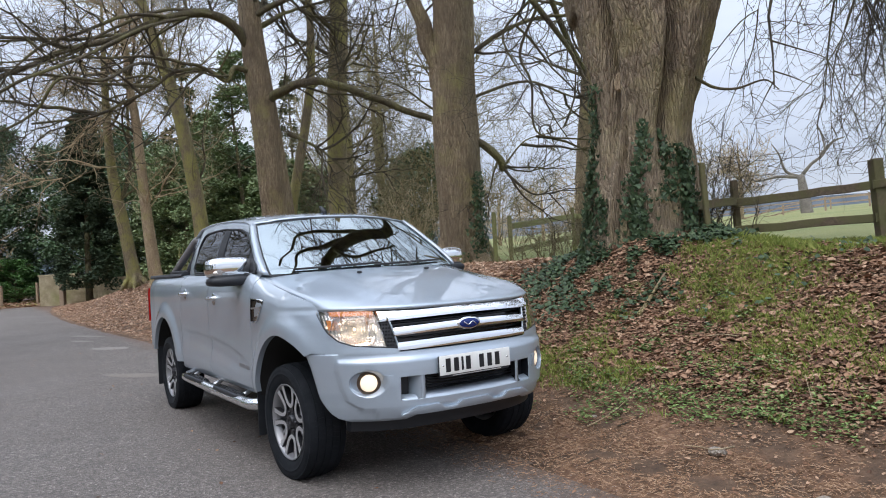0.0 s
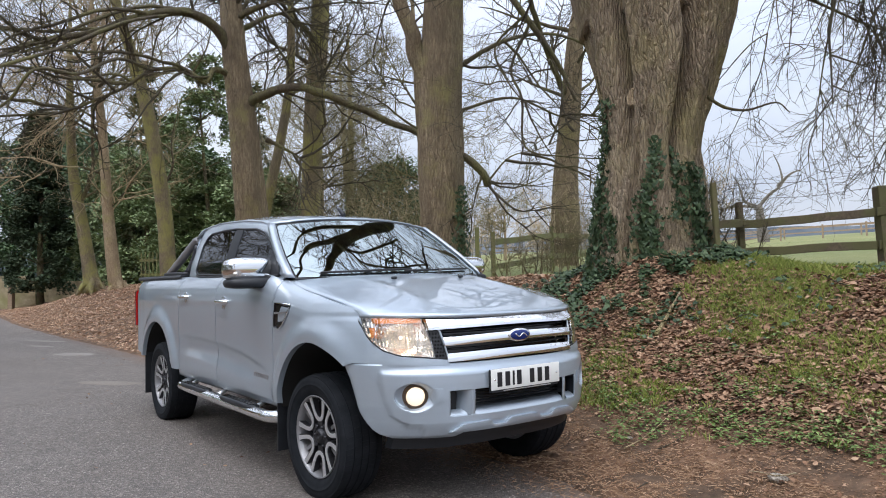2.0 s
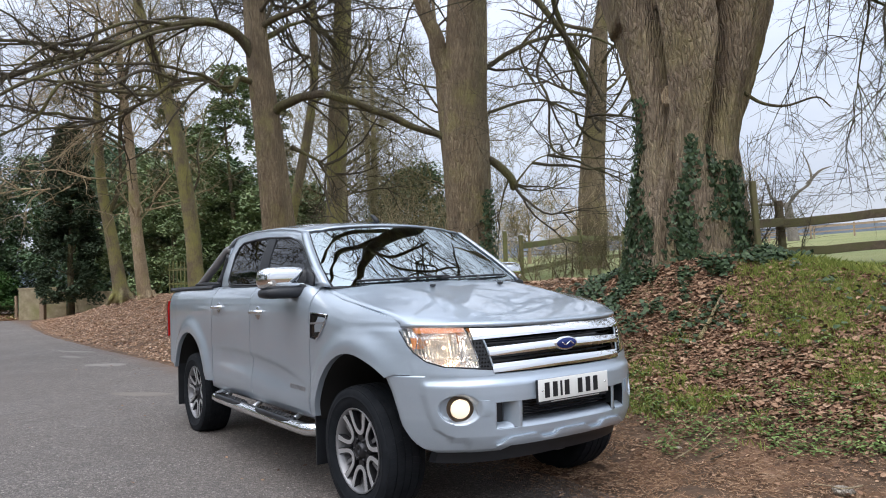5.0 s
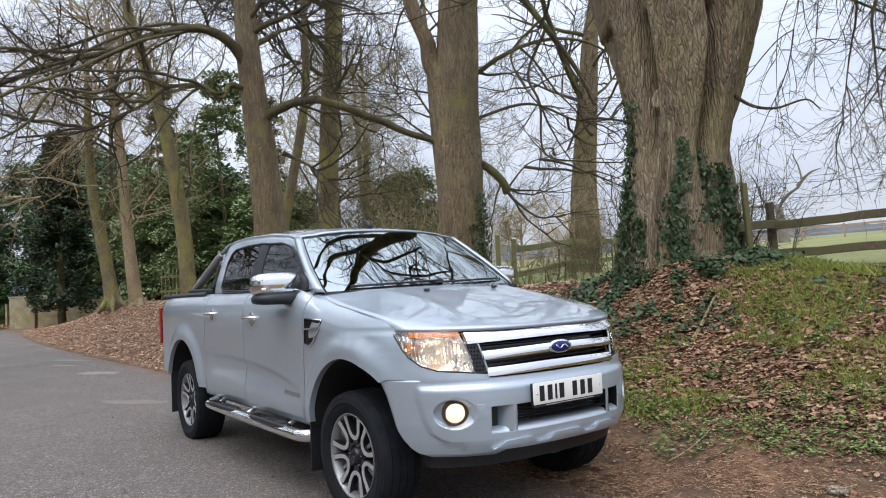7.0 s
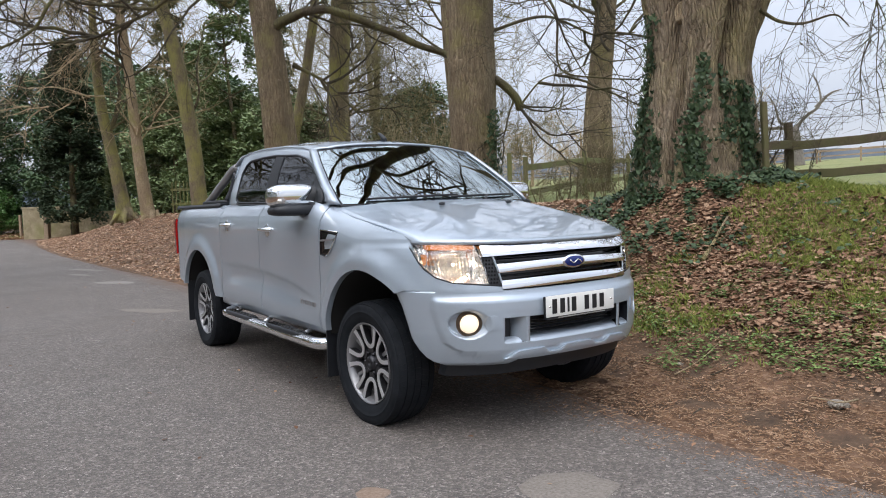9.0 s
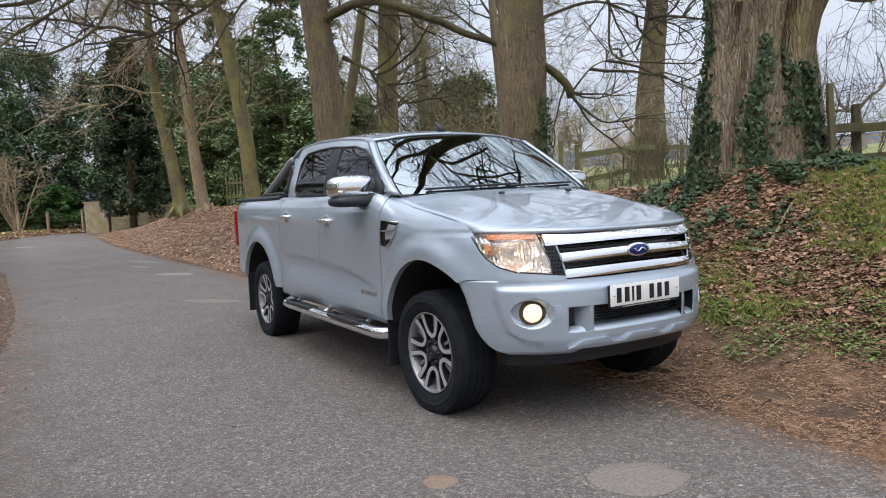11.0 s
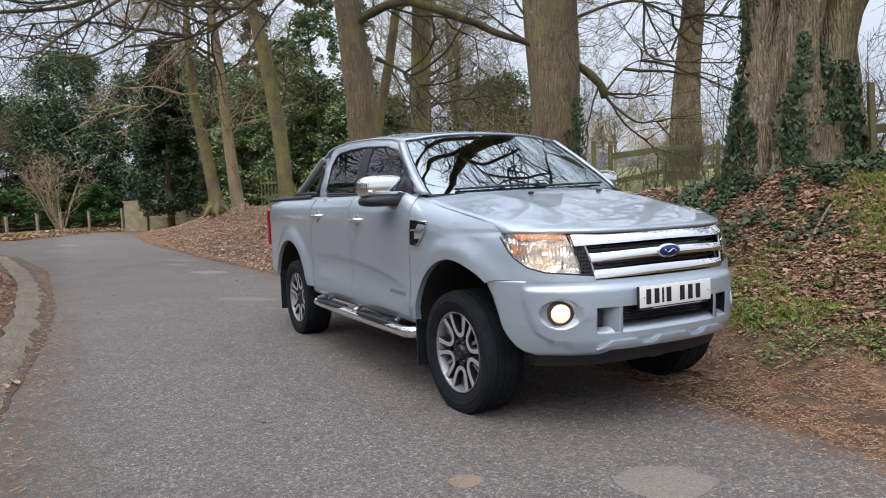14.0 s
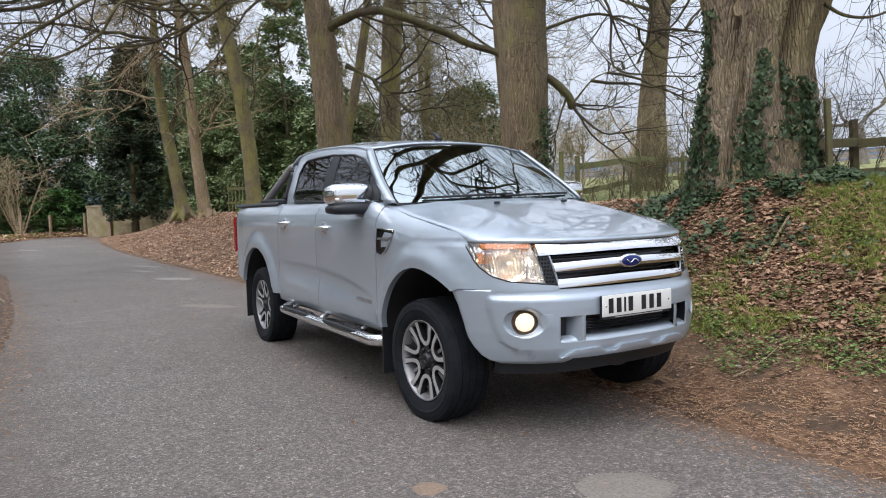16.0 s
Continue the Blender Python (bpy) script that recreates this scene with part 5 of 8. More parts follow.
stone_wall("stone_wall", (-44.0, 0.85), (-43.6, 3.3), 1.85, 0.4, 0.22, "mossy stone wall end beside the gate", 1)
stone_wall("low_stone_wall", (-43.0, 3.4), (-39.0, 6.9), 1.1, 0.35, 0.2, "low mossy stone wall along the wood", 2)


def picket_gate():
    root = empty("picket_gate", (-23.75, 4.42, ground_z(-23.75, 4.42) + 0.1), "algae-green picket gate in the wood", "gate")
    for k in range(6):
        g = Geo()
        x = k * 0.13
        g.beam((x * 0.4, x, -0.3), (x * 0.4, x, 1.15 + 0.03 * (k % 2)), 0.075, 0.03, (0.5, 0.85, 0))
        part("picket", g, GREENWOOD, root, smooth=False)
    for zz in (0.3, 0.85):
        g = Geo()
        g.beam((-0.03, -0.06, zz), (0.29, 0.72, zz), 0.03, 0.09)
        part("gate_rail", g, GREENWOOD, root, smooth=False)


picket_gate()

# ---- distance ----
# the haze of distance is put into the hills' blue-grey base colour
HAZED_HILL = material("hazed_hill", rough=1.0)
hn = Nodes(HAZED_HILL)
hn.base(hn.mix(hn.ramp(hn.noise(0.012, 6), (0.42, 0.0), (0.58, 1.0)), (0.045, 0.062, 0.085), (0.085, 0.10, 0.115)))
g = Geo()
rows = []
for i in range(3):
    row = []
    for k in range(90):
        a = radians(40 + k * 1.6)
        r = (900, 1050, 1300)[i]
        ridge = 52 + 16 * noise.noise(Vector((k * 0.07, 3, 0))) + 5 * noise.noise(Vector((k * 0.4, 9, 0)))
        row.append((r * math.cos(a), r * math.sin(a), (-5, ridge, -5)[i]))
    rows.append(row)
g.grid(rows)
thing("far_hills", g, HAZED_HILL, "hazy blue wooded hills beyond the meadow", "hills", kind="structure")


def paddock_rail(a, b):
    root = empty("paddock_fence", (0, 0, 0), "pale post and rail paddock fence across the meadow", "fence", "paddock fences")
    a, b = Vector(a), Vector(b)
    n = 9
    for i in range(n + 1):
        p = a.lerp(b, i / n)
        z = ground_z(p.x, p.y)
        g = Geo()
        g.beam((p.x, p.y, z - 0.2), (p.x, p.y, z + 1.25), 0.12, 0.12, (1, 0, 0))
        part("post", g, POSTWOOD, root, smooth=False)
        if i < n:
            q = a.lerp(b, (i + 1) / n)
            zq = ground_z(q.x, q.y)
            for h in (0.6, 1.1):
                g = Geo()
                g.beam((p.x, p.y, z + h), (q.x, q.y, zq + h), 0.06, 0.12)
                part("rail", g, POSTWOOD, root, smooth=False)


paddock_rail((-70, 62), (-8, 84))
paddock_rail((-8, 84), (40, 92))
paddock_rail((-46, 50), (-20, 66))


def dead_tree():
    rng = random.Random(9)
    x, y = -27.0, 55.0
    z = ground_z(x, y)
    root = empty("dead_tree", (x, y, z), "bleached dead tree with broken twisting limbs", "tree")
    g = Geo()
    g.tube(smoothed([(0, 0, -0.3), (-0.25, 0, 1.5), (-0.45, 0, 3.2)], 5), [0.48 - 0.02 * k for k in range(11)], 9, flute=0.1)
    part("trunk", g, DEADWOOD, root)
    for pts in ([(-0.45, 0, 3.0), (0.3, 0.4, 4.0), (1.2, 0.8, 4.8), (1.1, 0.8, 6.2), (0.7, 0.6, 7.4)], [(-0.45, 0, 3.0), (-1.4, -0.5, 3.6), (-1.7, -0.8, 5.0), (-2.2, -1.0, 6.0)], [(-0.4, 0, 3.0), (-2.0, -0.9, 3.2), (-3.4, -1.5, 3.0), (-4.2, -1.9, 3.6)], [(0.9, 0.7, 4.6), (1.8, 1.1, 5.6), (2.6, 1.5, 5.9)]):
        l = Geo()
        w = smoothed(pts, 4)
        l.tube(w, [0.16 * (1 - 0.8 * k / (len(w) - 1)) for k in range(len(w))], 7)
        part("limb", l, DEADWOOD, root)


dead_tree()


def horse_trailer():
    x, y = -22.0, 78.0
    z = ground_z(x, y)
    root = empty("horse_trailer", (x, y, z), "small blue horse trailer standing in the meadow", "trailer")
    g = Geo()
    g.box(-1.6, 1.6, -0.9, 0.9, 0.5, 2.0)
    bevelled(part("trailer_body", g, material("trailer_blue", (0.06, 0.11, 0.26), 0.4), root), 0.12, 3)
    for wx in (-0.4, 0.4):
        w = Geo()
        w.tube([(wx, -0.98, 0.35), (wx, 0.98, 0.35)], [0.35, 0.35], 14)
        part("trailer_wheel", w, TYRE, root)


horse_trailer()

# ---- leaves, grass, weeds, straw ----
def ground_frame(x, y):
    z = ground_z(x, y)
    n = Vector((ground_z(x - 0.05, y) - ground_z(x + 0.05, y), ground_z(x, y - 0.05) - ground_z(x, y + 0.05), 0.1)).normalized()
    return z, n


def fallen_leaf(geo, rng, x, y, z, n, size, lift=0.02):
    a = rng.uniform(0, 6.283)
    tilt = Vector((rng.gauss(0, 0.55), rng.gauss(0, 0.55), 1)).normalized()
    up = (n + tilt).normalized()
    u = up.orthogonal().normalized()
    v = up.cross(u)
    d = u * math.cos(a) + v * math.sin(a)
    s = up.cross(d)
    L = size * rng.uniform(0.6, 1.35)
    w = L * rng.uniform(0.28, 0.42)
    p = Vector((x, y, z + lift * rng.random()))
    c = L * rng.uniform(-0.08, 0.30)
    geo.add([p, p + d * L * 0.33 + s * w + up * c, p + d * L * 0.72 + s * w * 0.8 + up * c * 1.2, p + d * L + up * c * 0.6, p + d * L * 0.72 - s * w * 0.8 + up * c, p + d * L * 0.33 - s * w + up * c * 0.8], [(0, 1, 2, 3), (0, 3, 4, 5)])


def small_leaf(geo, rng, x, y, z, n, size, lift=0.02):
    """A leaf seen from farther off: two facets folded along the midrib."""
    a = rng.uniform(0, 6.283)
    up = (n + Vector((rng.gauss(0, 0.5), rng.gauss(0, 0.5), 1)).normalized()).normalized()
    u = up.orthogonal().normalized()
    v = up.cross(u)
    d = u * math.cos(a) + v * math.sin(a)
    s = up.cross(d)
    L = size * rng.uniform(0.6, 1.35)
    w = L * rng.uniform(0.28, 0.42)
    p = Vector((x, y, z + lift * rng.random()))
    c = up * (L * rng.uniform(-0.08, 0.30))
    geo.add([p, p + d * L * 0.5 + s * w + c, p + d * L, p + d * L * 0.5 - s * w + c], [(0, 1, 2), (0, 2, 3)])


def mossy(x, y):
    """Where turf shows between the leaves."""
    v = 0.8 * noise.noise(Vector((x * 0.8 + 3, y * 1.2, 1.7))) + 0.8 * noise.noise(Vector((x * 2.4, y * 2.8, 5.0))) + 0.55 * noise.noise(Vector((x * 6, y * 7, 9.0)))
    v += ip_(x, (-1.0, -0.9), (0.3, -0.05), (1.1, 0.27), (2.8, 0.25), (3.8, 0.02), (6, -0.05)) + ip_(y - edge_y(x), (0.7, -0.9), (1.1, 0.28), (1.5, 0.30), (2.2, 0.08), (4.5, 0.22))
    v -= 0.20 + 0.9 * math.exp(-((x - 0.4) ** 2 + (y - 3.3) ** 2) / 1.0)
    v += 0.9 * math.exp(-((x - 1.3) ** 2 / 0.35 + (y - 4.0) ** 2 / 0.12)) + 0.35 * math.exp(-((x - 1.8) ** 2 + (y - 3.6) ** 2) / 0.5) + 0.55 * math.exp(-((x - 2.9) ** 2 / 0.5 + (y - 1.4) ** 2 / 0.03))
    return v


def ip_(x, *pairs):
    return float(np.interp(x, [p[0] for p in pairs], [p[1] for p in pairs]))


rng = random.Random(5)
g = Geo()
count = 0
while count < 125000:
    x, y = rng.uniform(-2.2, 6.0), rng.uniform(0.55, 7.4)
    if (x - 0.2) ** 2 + (y - 4.35) ** 2 < 0.45:
        continue
    d = y - edge_y(x)
    if rng.random() > (ip_(mossy(x, y), (-0.15, 1.0), (0.15, 0.85), (0.7, 0.62))) * ip_(d, (0.2, 0.015), (0.95, 0.08), (1.3, 1.0)) * ip_(y, (4.6, 1.0), (6.5, 0.45)):
        continue
    z, n = ground_frame(x, y)
    fallen_leaf(g, rng, x, y, z, n, rng.choice((0.022, 0.028, 0.034, 0.042, 0.054) if d > 1.3 else (0.02, 0.026, 0.032)), 0.03)
    count += 1
thing("leaf_litter", g, DEADLEAF, "brown fallen leaves thick over the bank", "leaves", kind="stuff", smooth=False)
g = Geo()
for _ in range(82000):
    x = -2.2 - 38 * rng.random() ** 1.25
    d = 0.05 + 5.2 * rng.random()
    if rng.random() > ip_(d, (0.05, 0.25), (0.5, 1.0)):
        continue
    y = edge_y(x) + d
    small_leaf(g, rng, x, y, ground_z(x, y), Vector((0, -0.3, 1)).normalized(), rng.choice((0.04, 0.05, 0.06, 0.075)), 0.03)
for _ in range(13000):
    y = rng.uniform(-14, 1.4)
    x = outer_x(y) - 0.1 - 5.5 * rng.random() ** 1.4
    if noise.noise(Vector((x * 0.7, y * 0.7, 2.0))) < 0.25:
        small_leaf(g, rng, x, y, ground_z(x, y) + 0.01, Vector((0, 0, 1)), 0.15, 0.03)
thing("leaf_litter", g, DEADLEAF_PALE, "pale brown leaf carpet along the wooded bank", "leaves", kind="stuff", smooth=False)
g = Geo()
for _ in range(12000):
    x = rng.uniform(-19, 8.0)
    y = ip_left(x) + 0.35 - 3.0 * rng.random() ** 1.2
    if rng.random() > ip_(ip_left(x) - y, (-0.35, 0.10), (0.0, 0.25), (0.2, 1.0)):
        continue
    fallen_leaf(g, rng, x, y, ground_z(x, y) + 0.01, Vector((0, 0, 1)), 0.06, 0.03)
thing("leaf_litter", g, DEADLEAF, "dry leaves on the verge across the lane", "leaves", kind="stuff", smooth=False)
g = Geo()
for _ in range(9000):
    y = rng.uniform(-12, 1.8)
    x = outer_x(y) - 0.5 - 5.5 * rng.random()
    if noise.noise(Vector((x * 0.7, y * 0.7, 2.0))) < -0.05:
        continue
    z = ground_z(x, y)
    a, h = rng.uniform(0, 6.283), rng.uniform(0.06, 0.14)
    w = Vector((-math.sin(a), math.cos(a), 0)) * 0.02
    b = Vector((x, y, z - 0.01))
    t = b + Vector((math.cos(a) * h * 0.6, math.sin(a) * h * 0.6, h))
    g.add([b - w, b + w, t], [(0, 1, 2)])
thing("verge_grass", g, BLADE, "thin green grass behind the roadside posts", "grass", kind="stuff", smooth=False)
# scattered leaves and bark crumbs on the tarmac and the worn strip
g = Geo()
for _ in range(36000):
    x = rng.uniform(0.2, 6.5)
    d = rng.gauss(0.50, 0.38)
    y = edge_y(x) + d
    if d > 1.45 or d < -0.5:
        continue
    z = max(ground_z(x, y), ROAD_Z + 0.014)
    a = rng.uniform(0, 6.283)
    L = rng.uniform(0.010, 0.026) if rng.random() < 0.93 else rng.uniform(0.03, 0.07)
    e = Vector((math.cos(a), math.sin(a), rng.uniform(-0.1, 0.25))) * L
    g.straw((x, y, z + 0.003), (x + e.x, y + e.y, z + 0.005 + abs(e.z)), rng.uniform(0.002, 0.0055), 0.0025)
thing("bark_straw", g, NEEDLE, "brown straw and bark crumbs along the tarmac edge", "straw", kind="stuff", smooth=False)
g = Geo()
for _ in range(90):
    x, y = rng.uniform(-9, 5), rng.uniform(-3.0, 0.7)
    fallen_leaf(g, rng, x, y, ROAD_Z + 0.014, Vector((0, 0, 1)), 0.034, 0.004)
thing("leaf_litter", g, DEADLEAF, "a few small leaves lying on the tarmac", "leaves", kind="stuff", smooth=False)
g = Geo()
for _ in range(2600):
    x = rng.uniform(-16, 3.0)
    y = ip_left(x) + 0.45 + rng.gauss(0, 0.13)
    a = rng.uniform(0, 6.283)
    L = rng.uniform(0.012, 0.05)
    g.straw((x, y, ROAD_Z + 0.026), (x + L * math.cos(a), y + L * math.sin(a), ROAD_Z + 0.032), rng.uniform(0.003, 0.008), 0.003)
thing("bark_straw", g, NEEDLE, "brown straw and crumbs along the sandy lane edge", "straw", kind="stuff", smooth=False)
# loose grit
GRIT = make_leaf("loose_grit", (0.16, 0.14, 0.125), (0.30, 0.27, 0.245), (0.52, 0.48, 0.44), rough=0.9)
g = Geo()
for _ in range(9000):
    x = 5.0 - 12 * rng.random() ** 1.6
    y = rng.uniform(-3.2, 0.6)
    r = rng.uniform(0.0015, 0.0042) * (1.6 if rng.random() < 0.06 else 1)
    z = ROAD_Z + 0.012
    a = rng.uniform(0, 6)
    c, s_ = math.cos(a) * r, math.sin(a) * r
    g.add([(x + c, y + s_, z), (x - s_, y + c, z), (x - c, y - s_, z), (x + s_, y - c, z), (x, y, z + r * 0.9)], [(0, 1, 4), (1, 2, 4), (2, 3, 4), (3, 0, 4)])
thing("loose_grit", g, GRIT, "pale grit scattered over the tarmac", "grit", kind="stuff", smooth=False)
# turf
g = Geo()
made = 0
while made < 100000:
    x, y = rng.uniform(-0.8, 6.2), rng.uniform(0.9, 8.2)
    m = mossy(x, y)
    if y > 5.2:
        m += 0.3
    if m < 0.04 or rng.random() > 0.12 + 0.8 * m:
        continue
    if (x - 0.2) ** 2 + (y - 4.35) ** 2 < 0.7:
        continue
    z = ground_z(x, y)
    for _ in range(3):
        bx, by = x + rng.gauss(0, 0.02), y + rng.gauss(0, 0.02)
        h = rng.uniform(0.02, 0.06) * (1.5 if y > 4.4 else 1.0) * (1.0 + 0.7 * max(0.0, noise.noise(Vector((x * 9, y * 9, 2.0)))))
        a = rng.uniform(0, 6.283)
        lean = Vector((math.cos(a), math.sin(a), 0)) * h * rng.uniform(0.2, 0.9)
        w = Vector((-math.sin(a), math.cos(a), 0)) * 0.0032
        b = Vector((bx, by, z - 0.004))
        t = b + lean + Vector((0, 0, h))
        mid = b + lean * 0.35 + Vector((0, 0, h * 0.6))
        g.add([b - w, b + w, mid + w * 0.8, t, mid - w * 0.8], [(0, 1, 2, 3, 4)])
        made += 1
thing("turf", g, BLADE, "short yellow-green turf and moss on the bank", "grass", kind="stuff", smooth=False)
# low weeds
g = Geo()
for _ in range(8000):
    x, y = rng.uniform(0.4, 6.0), rng.uniform(1.15, 4.6)
    lush = noise.noise(Vector((x * 1.6 + 9, y * 2.2, 0))) + 0.6 * noise.noise(Vector((x * 5, y * 5, 4))) + ip_(y - edge_y(x), (0.7, 0.0), (1.0, 0.30), (1.7, 0.28), (2.3, -0.05), (3.5, -0.25))
    if lush < 0.26 or rng.random() > 0.2 + lush:
        continue
    z = ground_z(x, y)
    for k in range(rng.randint(4, 8)):
        a = rng.uniform(0, 6.283)
        d = Vector((math.cos(a), math.sin(a), rng.uniform(0.1, 0.8))).normalized()
        s_ = d.cross(Vector((0, 0, 1))).normalized()
        p = Vector((x + rng.gauss(0, 0.035), y + rng.gauss(0, 0.035), z + rng.uniform(0.0, 0.06)))
        L = rng.uniform(0.02, 0.05)
        w_ = L * rng.uniform(0.22, 0.36)
        g.add([p, p + d * L * 0.5 + s_ * w_, p + d * L - Vector((0, 0, L * 0.25)), p + d * L * 0.5 - s_ * w_], [(0, 1, 2, 3)])
thing("low_weeds", g, WEED, "low green weeds among the fallen leaves", "weeds", kind="stuff", smooth=False)
# ivy and briar round the foot of the old lime
g = Geo()
for _ in range(9000):
    a = rng.uniform(-3.5, -0.2)
    r = 0.75 + abs(rng.gauss(0, 0.62))
    c = Vector((0.80, 0.60, 0)) * math.cos(a) + Vector((-0.60, 0.80, 0)) * math.sin(a)
    x, y = 0.19 + c.x * r, 4.32 + c.y * r
    if noise.noise(Vector((x * 1.5, y * 1.5, 7))) + 0.5 * noise.noise(Vector((x * 5, y * 5, 2))) < (0.14 if x > 0.3 else -0.15):
        continue
    z = ground_z(x, y) + rng.uniform(0.01, 0.10)
    n = Vector((rng.gauss(0.2, 0.5), rng.gauss(-0.3, 0.5), 1)).normalized()
    u = n.orthogonal().normalized()
    v = n.cross(u)
    t = rng.uniform(0, 6.283)
    d, s_ = u * math.cos(t) + v * math.sin(t), v * math.cos(t) - u * math.sin(t)
    p, L = Vector((x, y, z)), rng.uniform(0.028, 0.065)
    g.add([p, p + s_ * L * 0.5 + d * L * 0.3, p + d * L, p - s_ * L * 0.5 + d * L * 0.3], [(0, 1, 2, 3)])
thing("ground_ivy", g, IVY, "dark ivy trailing over the leaf mound", "ivy", kind="stuff", smooth=False)
g = Geo()
way = smoothed([(1.26, 2.82, ground_z(1.26, 2.82) + 0.03), (1.23, 3.00, ground_z(1.23, 3.00) + 0.05), (1.17, 3.18, ground_z(1.17, 3.18) + 0.05), (1.15, 3.37, ground_z(1.15, 3.37) + 0.07)], 4)
g.tube(way, [0.023 - 0.001 * k for k in range(len(way))], 7, flute=0.1)
thing("fallen_branch", g, BARK_PALE, "short broken branch lying in the leaves", "branch")
for k in range(34):
    x, y = rng.uniform(0.2, 5.5), rng.uniform(0.7, 4.0)
    g = Geo()
    w = wander(rng, (x, y, ground_z(x, y) + 0.02), (rng.uniform(-1, 1), rng.uniform(-1, 1), 0.05), rng.uniform(0.15, 0.5), 4, 0.2, -0.01)
    g.tube(w, [0.006 * (1 - 0.15 * q) for q in range(5)], 5)
    thing("fallen_twig", g, TWIG_PALE if k % 2 else TWIG, "thin dry twig on the ground", "twig", "fallen twigs")
PALE_STONE = make_bark("pale_stone", (0.34, 0.29, 0.23), (0.62, 0.55, 0.46), (0.40, 0.34, 0.26), 2.0, (0.5, 0.7), 0.3)
for k, (x, y, r) in enumerate(((3.36, 1.08, 0.045), (2.2, 1.25, 0.02), (4.1, 0.9, 0.035))):
    g = Geo()
    blob_rows = []
    for j in range(7):
        b = -math.pi / 2 + math.pi * j / 6
        blob_rows.append([(x + r * 1.3 * math.cos(b) * math.cos(a) * (1 + 0.2 * math.sin(3 * a + k)), y + r * math.cos(b) * math.sin(a), ground_z(x, y) + r * 0.3 + r * 0.6 * math.sin(b)) for a in np.linspace(0, 2 * math.pi, 11)])
    g.grid(blob_rows)
    thing("stone", g, PALE_STONE, "pale stone lying on the worn verge", "stone", "loose stones")
# crumbling edge of the lane opposite the bank: a pale sandy strip and dark mould along it
SANDY = make_bark("sandy_edge", (0.27, 0.22, 0.16), (0.52, 0.45, 0.35), (0.26, 0.20, 0.14), 0.8, (0.52, 0.66), 0.5)
MOULD = material("leaf_mould", rough=0.95)
mn = Nodes(MOULD)
mn.base(mn.ramp(mn.noise(26.0, 7, 0.7), (0.3, (0.045, 0.032, 0.024)), (0.6, (0.12, 0.085, 0.06)), (0.8, (0.26, 0.19, 0.13))))
mn.bump(mn.noise(60.0, 5, 0.7), 0.9, 0.012)


def verge_strip(name, near, far_side, height, mat, label, category):
    g = Geo()
    rows = []
    for x in np.arange(-20.0, 9.0, 0.11):
        a = ip_(x, *near) + 0.06 * noise.noise(Vector((x * 2.3, 1, height))) + 0.03 * noise.noise(Vector((x * 7, 5, height)))
        b = ip_(x, *far_side) + 0.07 * noise.noise(Vector((x * 1.9, 8, height)))
        row = []
        for j in range(7):
            t = j / 6
            lift = height * min(1, 4 * t, 4 * (1 - t)) + 0.012 * noise.noise(Vector((x * 5, t * 4, height)))
            row.append((x, a + (b - a) * t, ROAD_Z + (0.004 if j in (0, 6) else 0.015) + max(lift, 0) + (0.04 * t if t > 0.5 else 0)))
        rows.append(row)
    g.grid(rows)
    thing(name, g, mat, label, category, kind="structure")


verge_strip("lane_edge", [(-20, -4.25), (-13, -3.46), (-7.4, -3.12), (-3.9, -3.15), (-1.5, -3.24), (3, -3.5)], [(-20, -4.6), (-10, -3.62), (-5, -3.46), (-2, -3.52), (3, -3.8)], 0.05, SANDY, "pale crumbling sandy edge of the lane", "lane edge")
verge_strip("verge_mould", [(-20, -4.0), (-13, -3.15), (-5.6, -2.99), (-2.9, -3.08), (-0.8, -3.24), (1.5, -3.42), (3, -3.5)], [(-20, -4.35), (-13, -3.6), (-7.4, -3.25), (-3.9, -3.28), (-1.5, -3.36), (3, -3.6)], 0.004, MOULD, "dark leaf mould gathered along the lane edge", "leaf mould")

# ---- the pickup ----
def ip(x, *pairs):
    return float(np.interp(x, [p[0] for p in pairs], [p[1] for p in pairs]))


def top_z(x):
    """Upper edge of the side panels: bed rail, belt line, bonnet line."""
    return ip(x, (-2.52, 1.352), (-1.0, 1.358), (0.9, 1.362), (1.1, 1.312), (1.4, 1.246), (1.76, 1.190), (1.92, 1.155), (2.04, 1.116), (2.2, 1.10), (2.45, 1.098))


def low_z(x):
    return ip(x, (-2.7, 0.66), (-2.2, 0.60), (-1.1, 0.555), (0, 0.545), (1.1, 0.53), (1.6, 0.52), (2.1, 0.505), (2.5, 0.49))


ARCHES = ((1.66, 0.45, 0.495), (-1.60, 0.45, 0.50))


def flare(x, z):
    out = 0.0
    for cx, cz, r in ARCHES:
        d = math.hypot(x - cx, z - cz)
        if z > 0.3:
            t = min(max((r + 0.16 - d) / 0.12, 0.0), 1.0)
            ahead = min(max((x - cx - 0.18) / 0.24, 0.0), 1.0) if cx > 0 else 0.0
            out = max(out, 0.028 * t * t * (3 - 2 * t) * (1 - 0.9 * ahead))
    return out


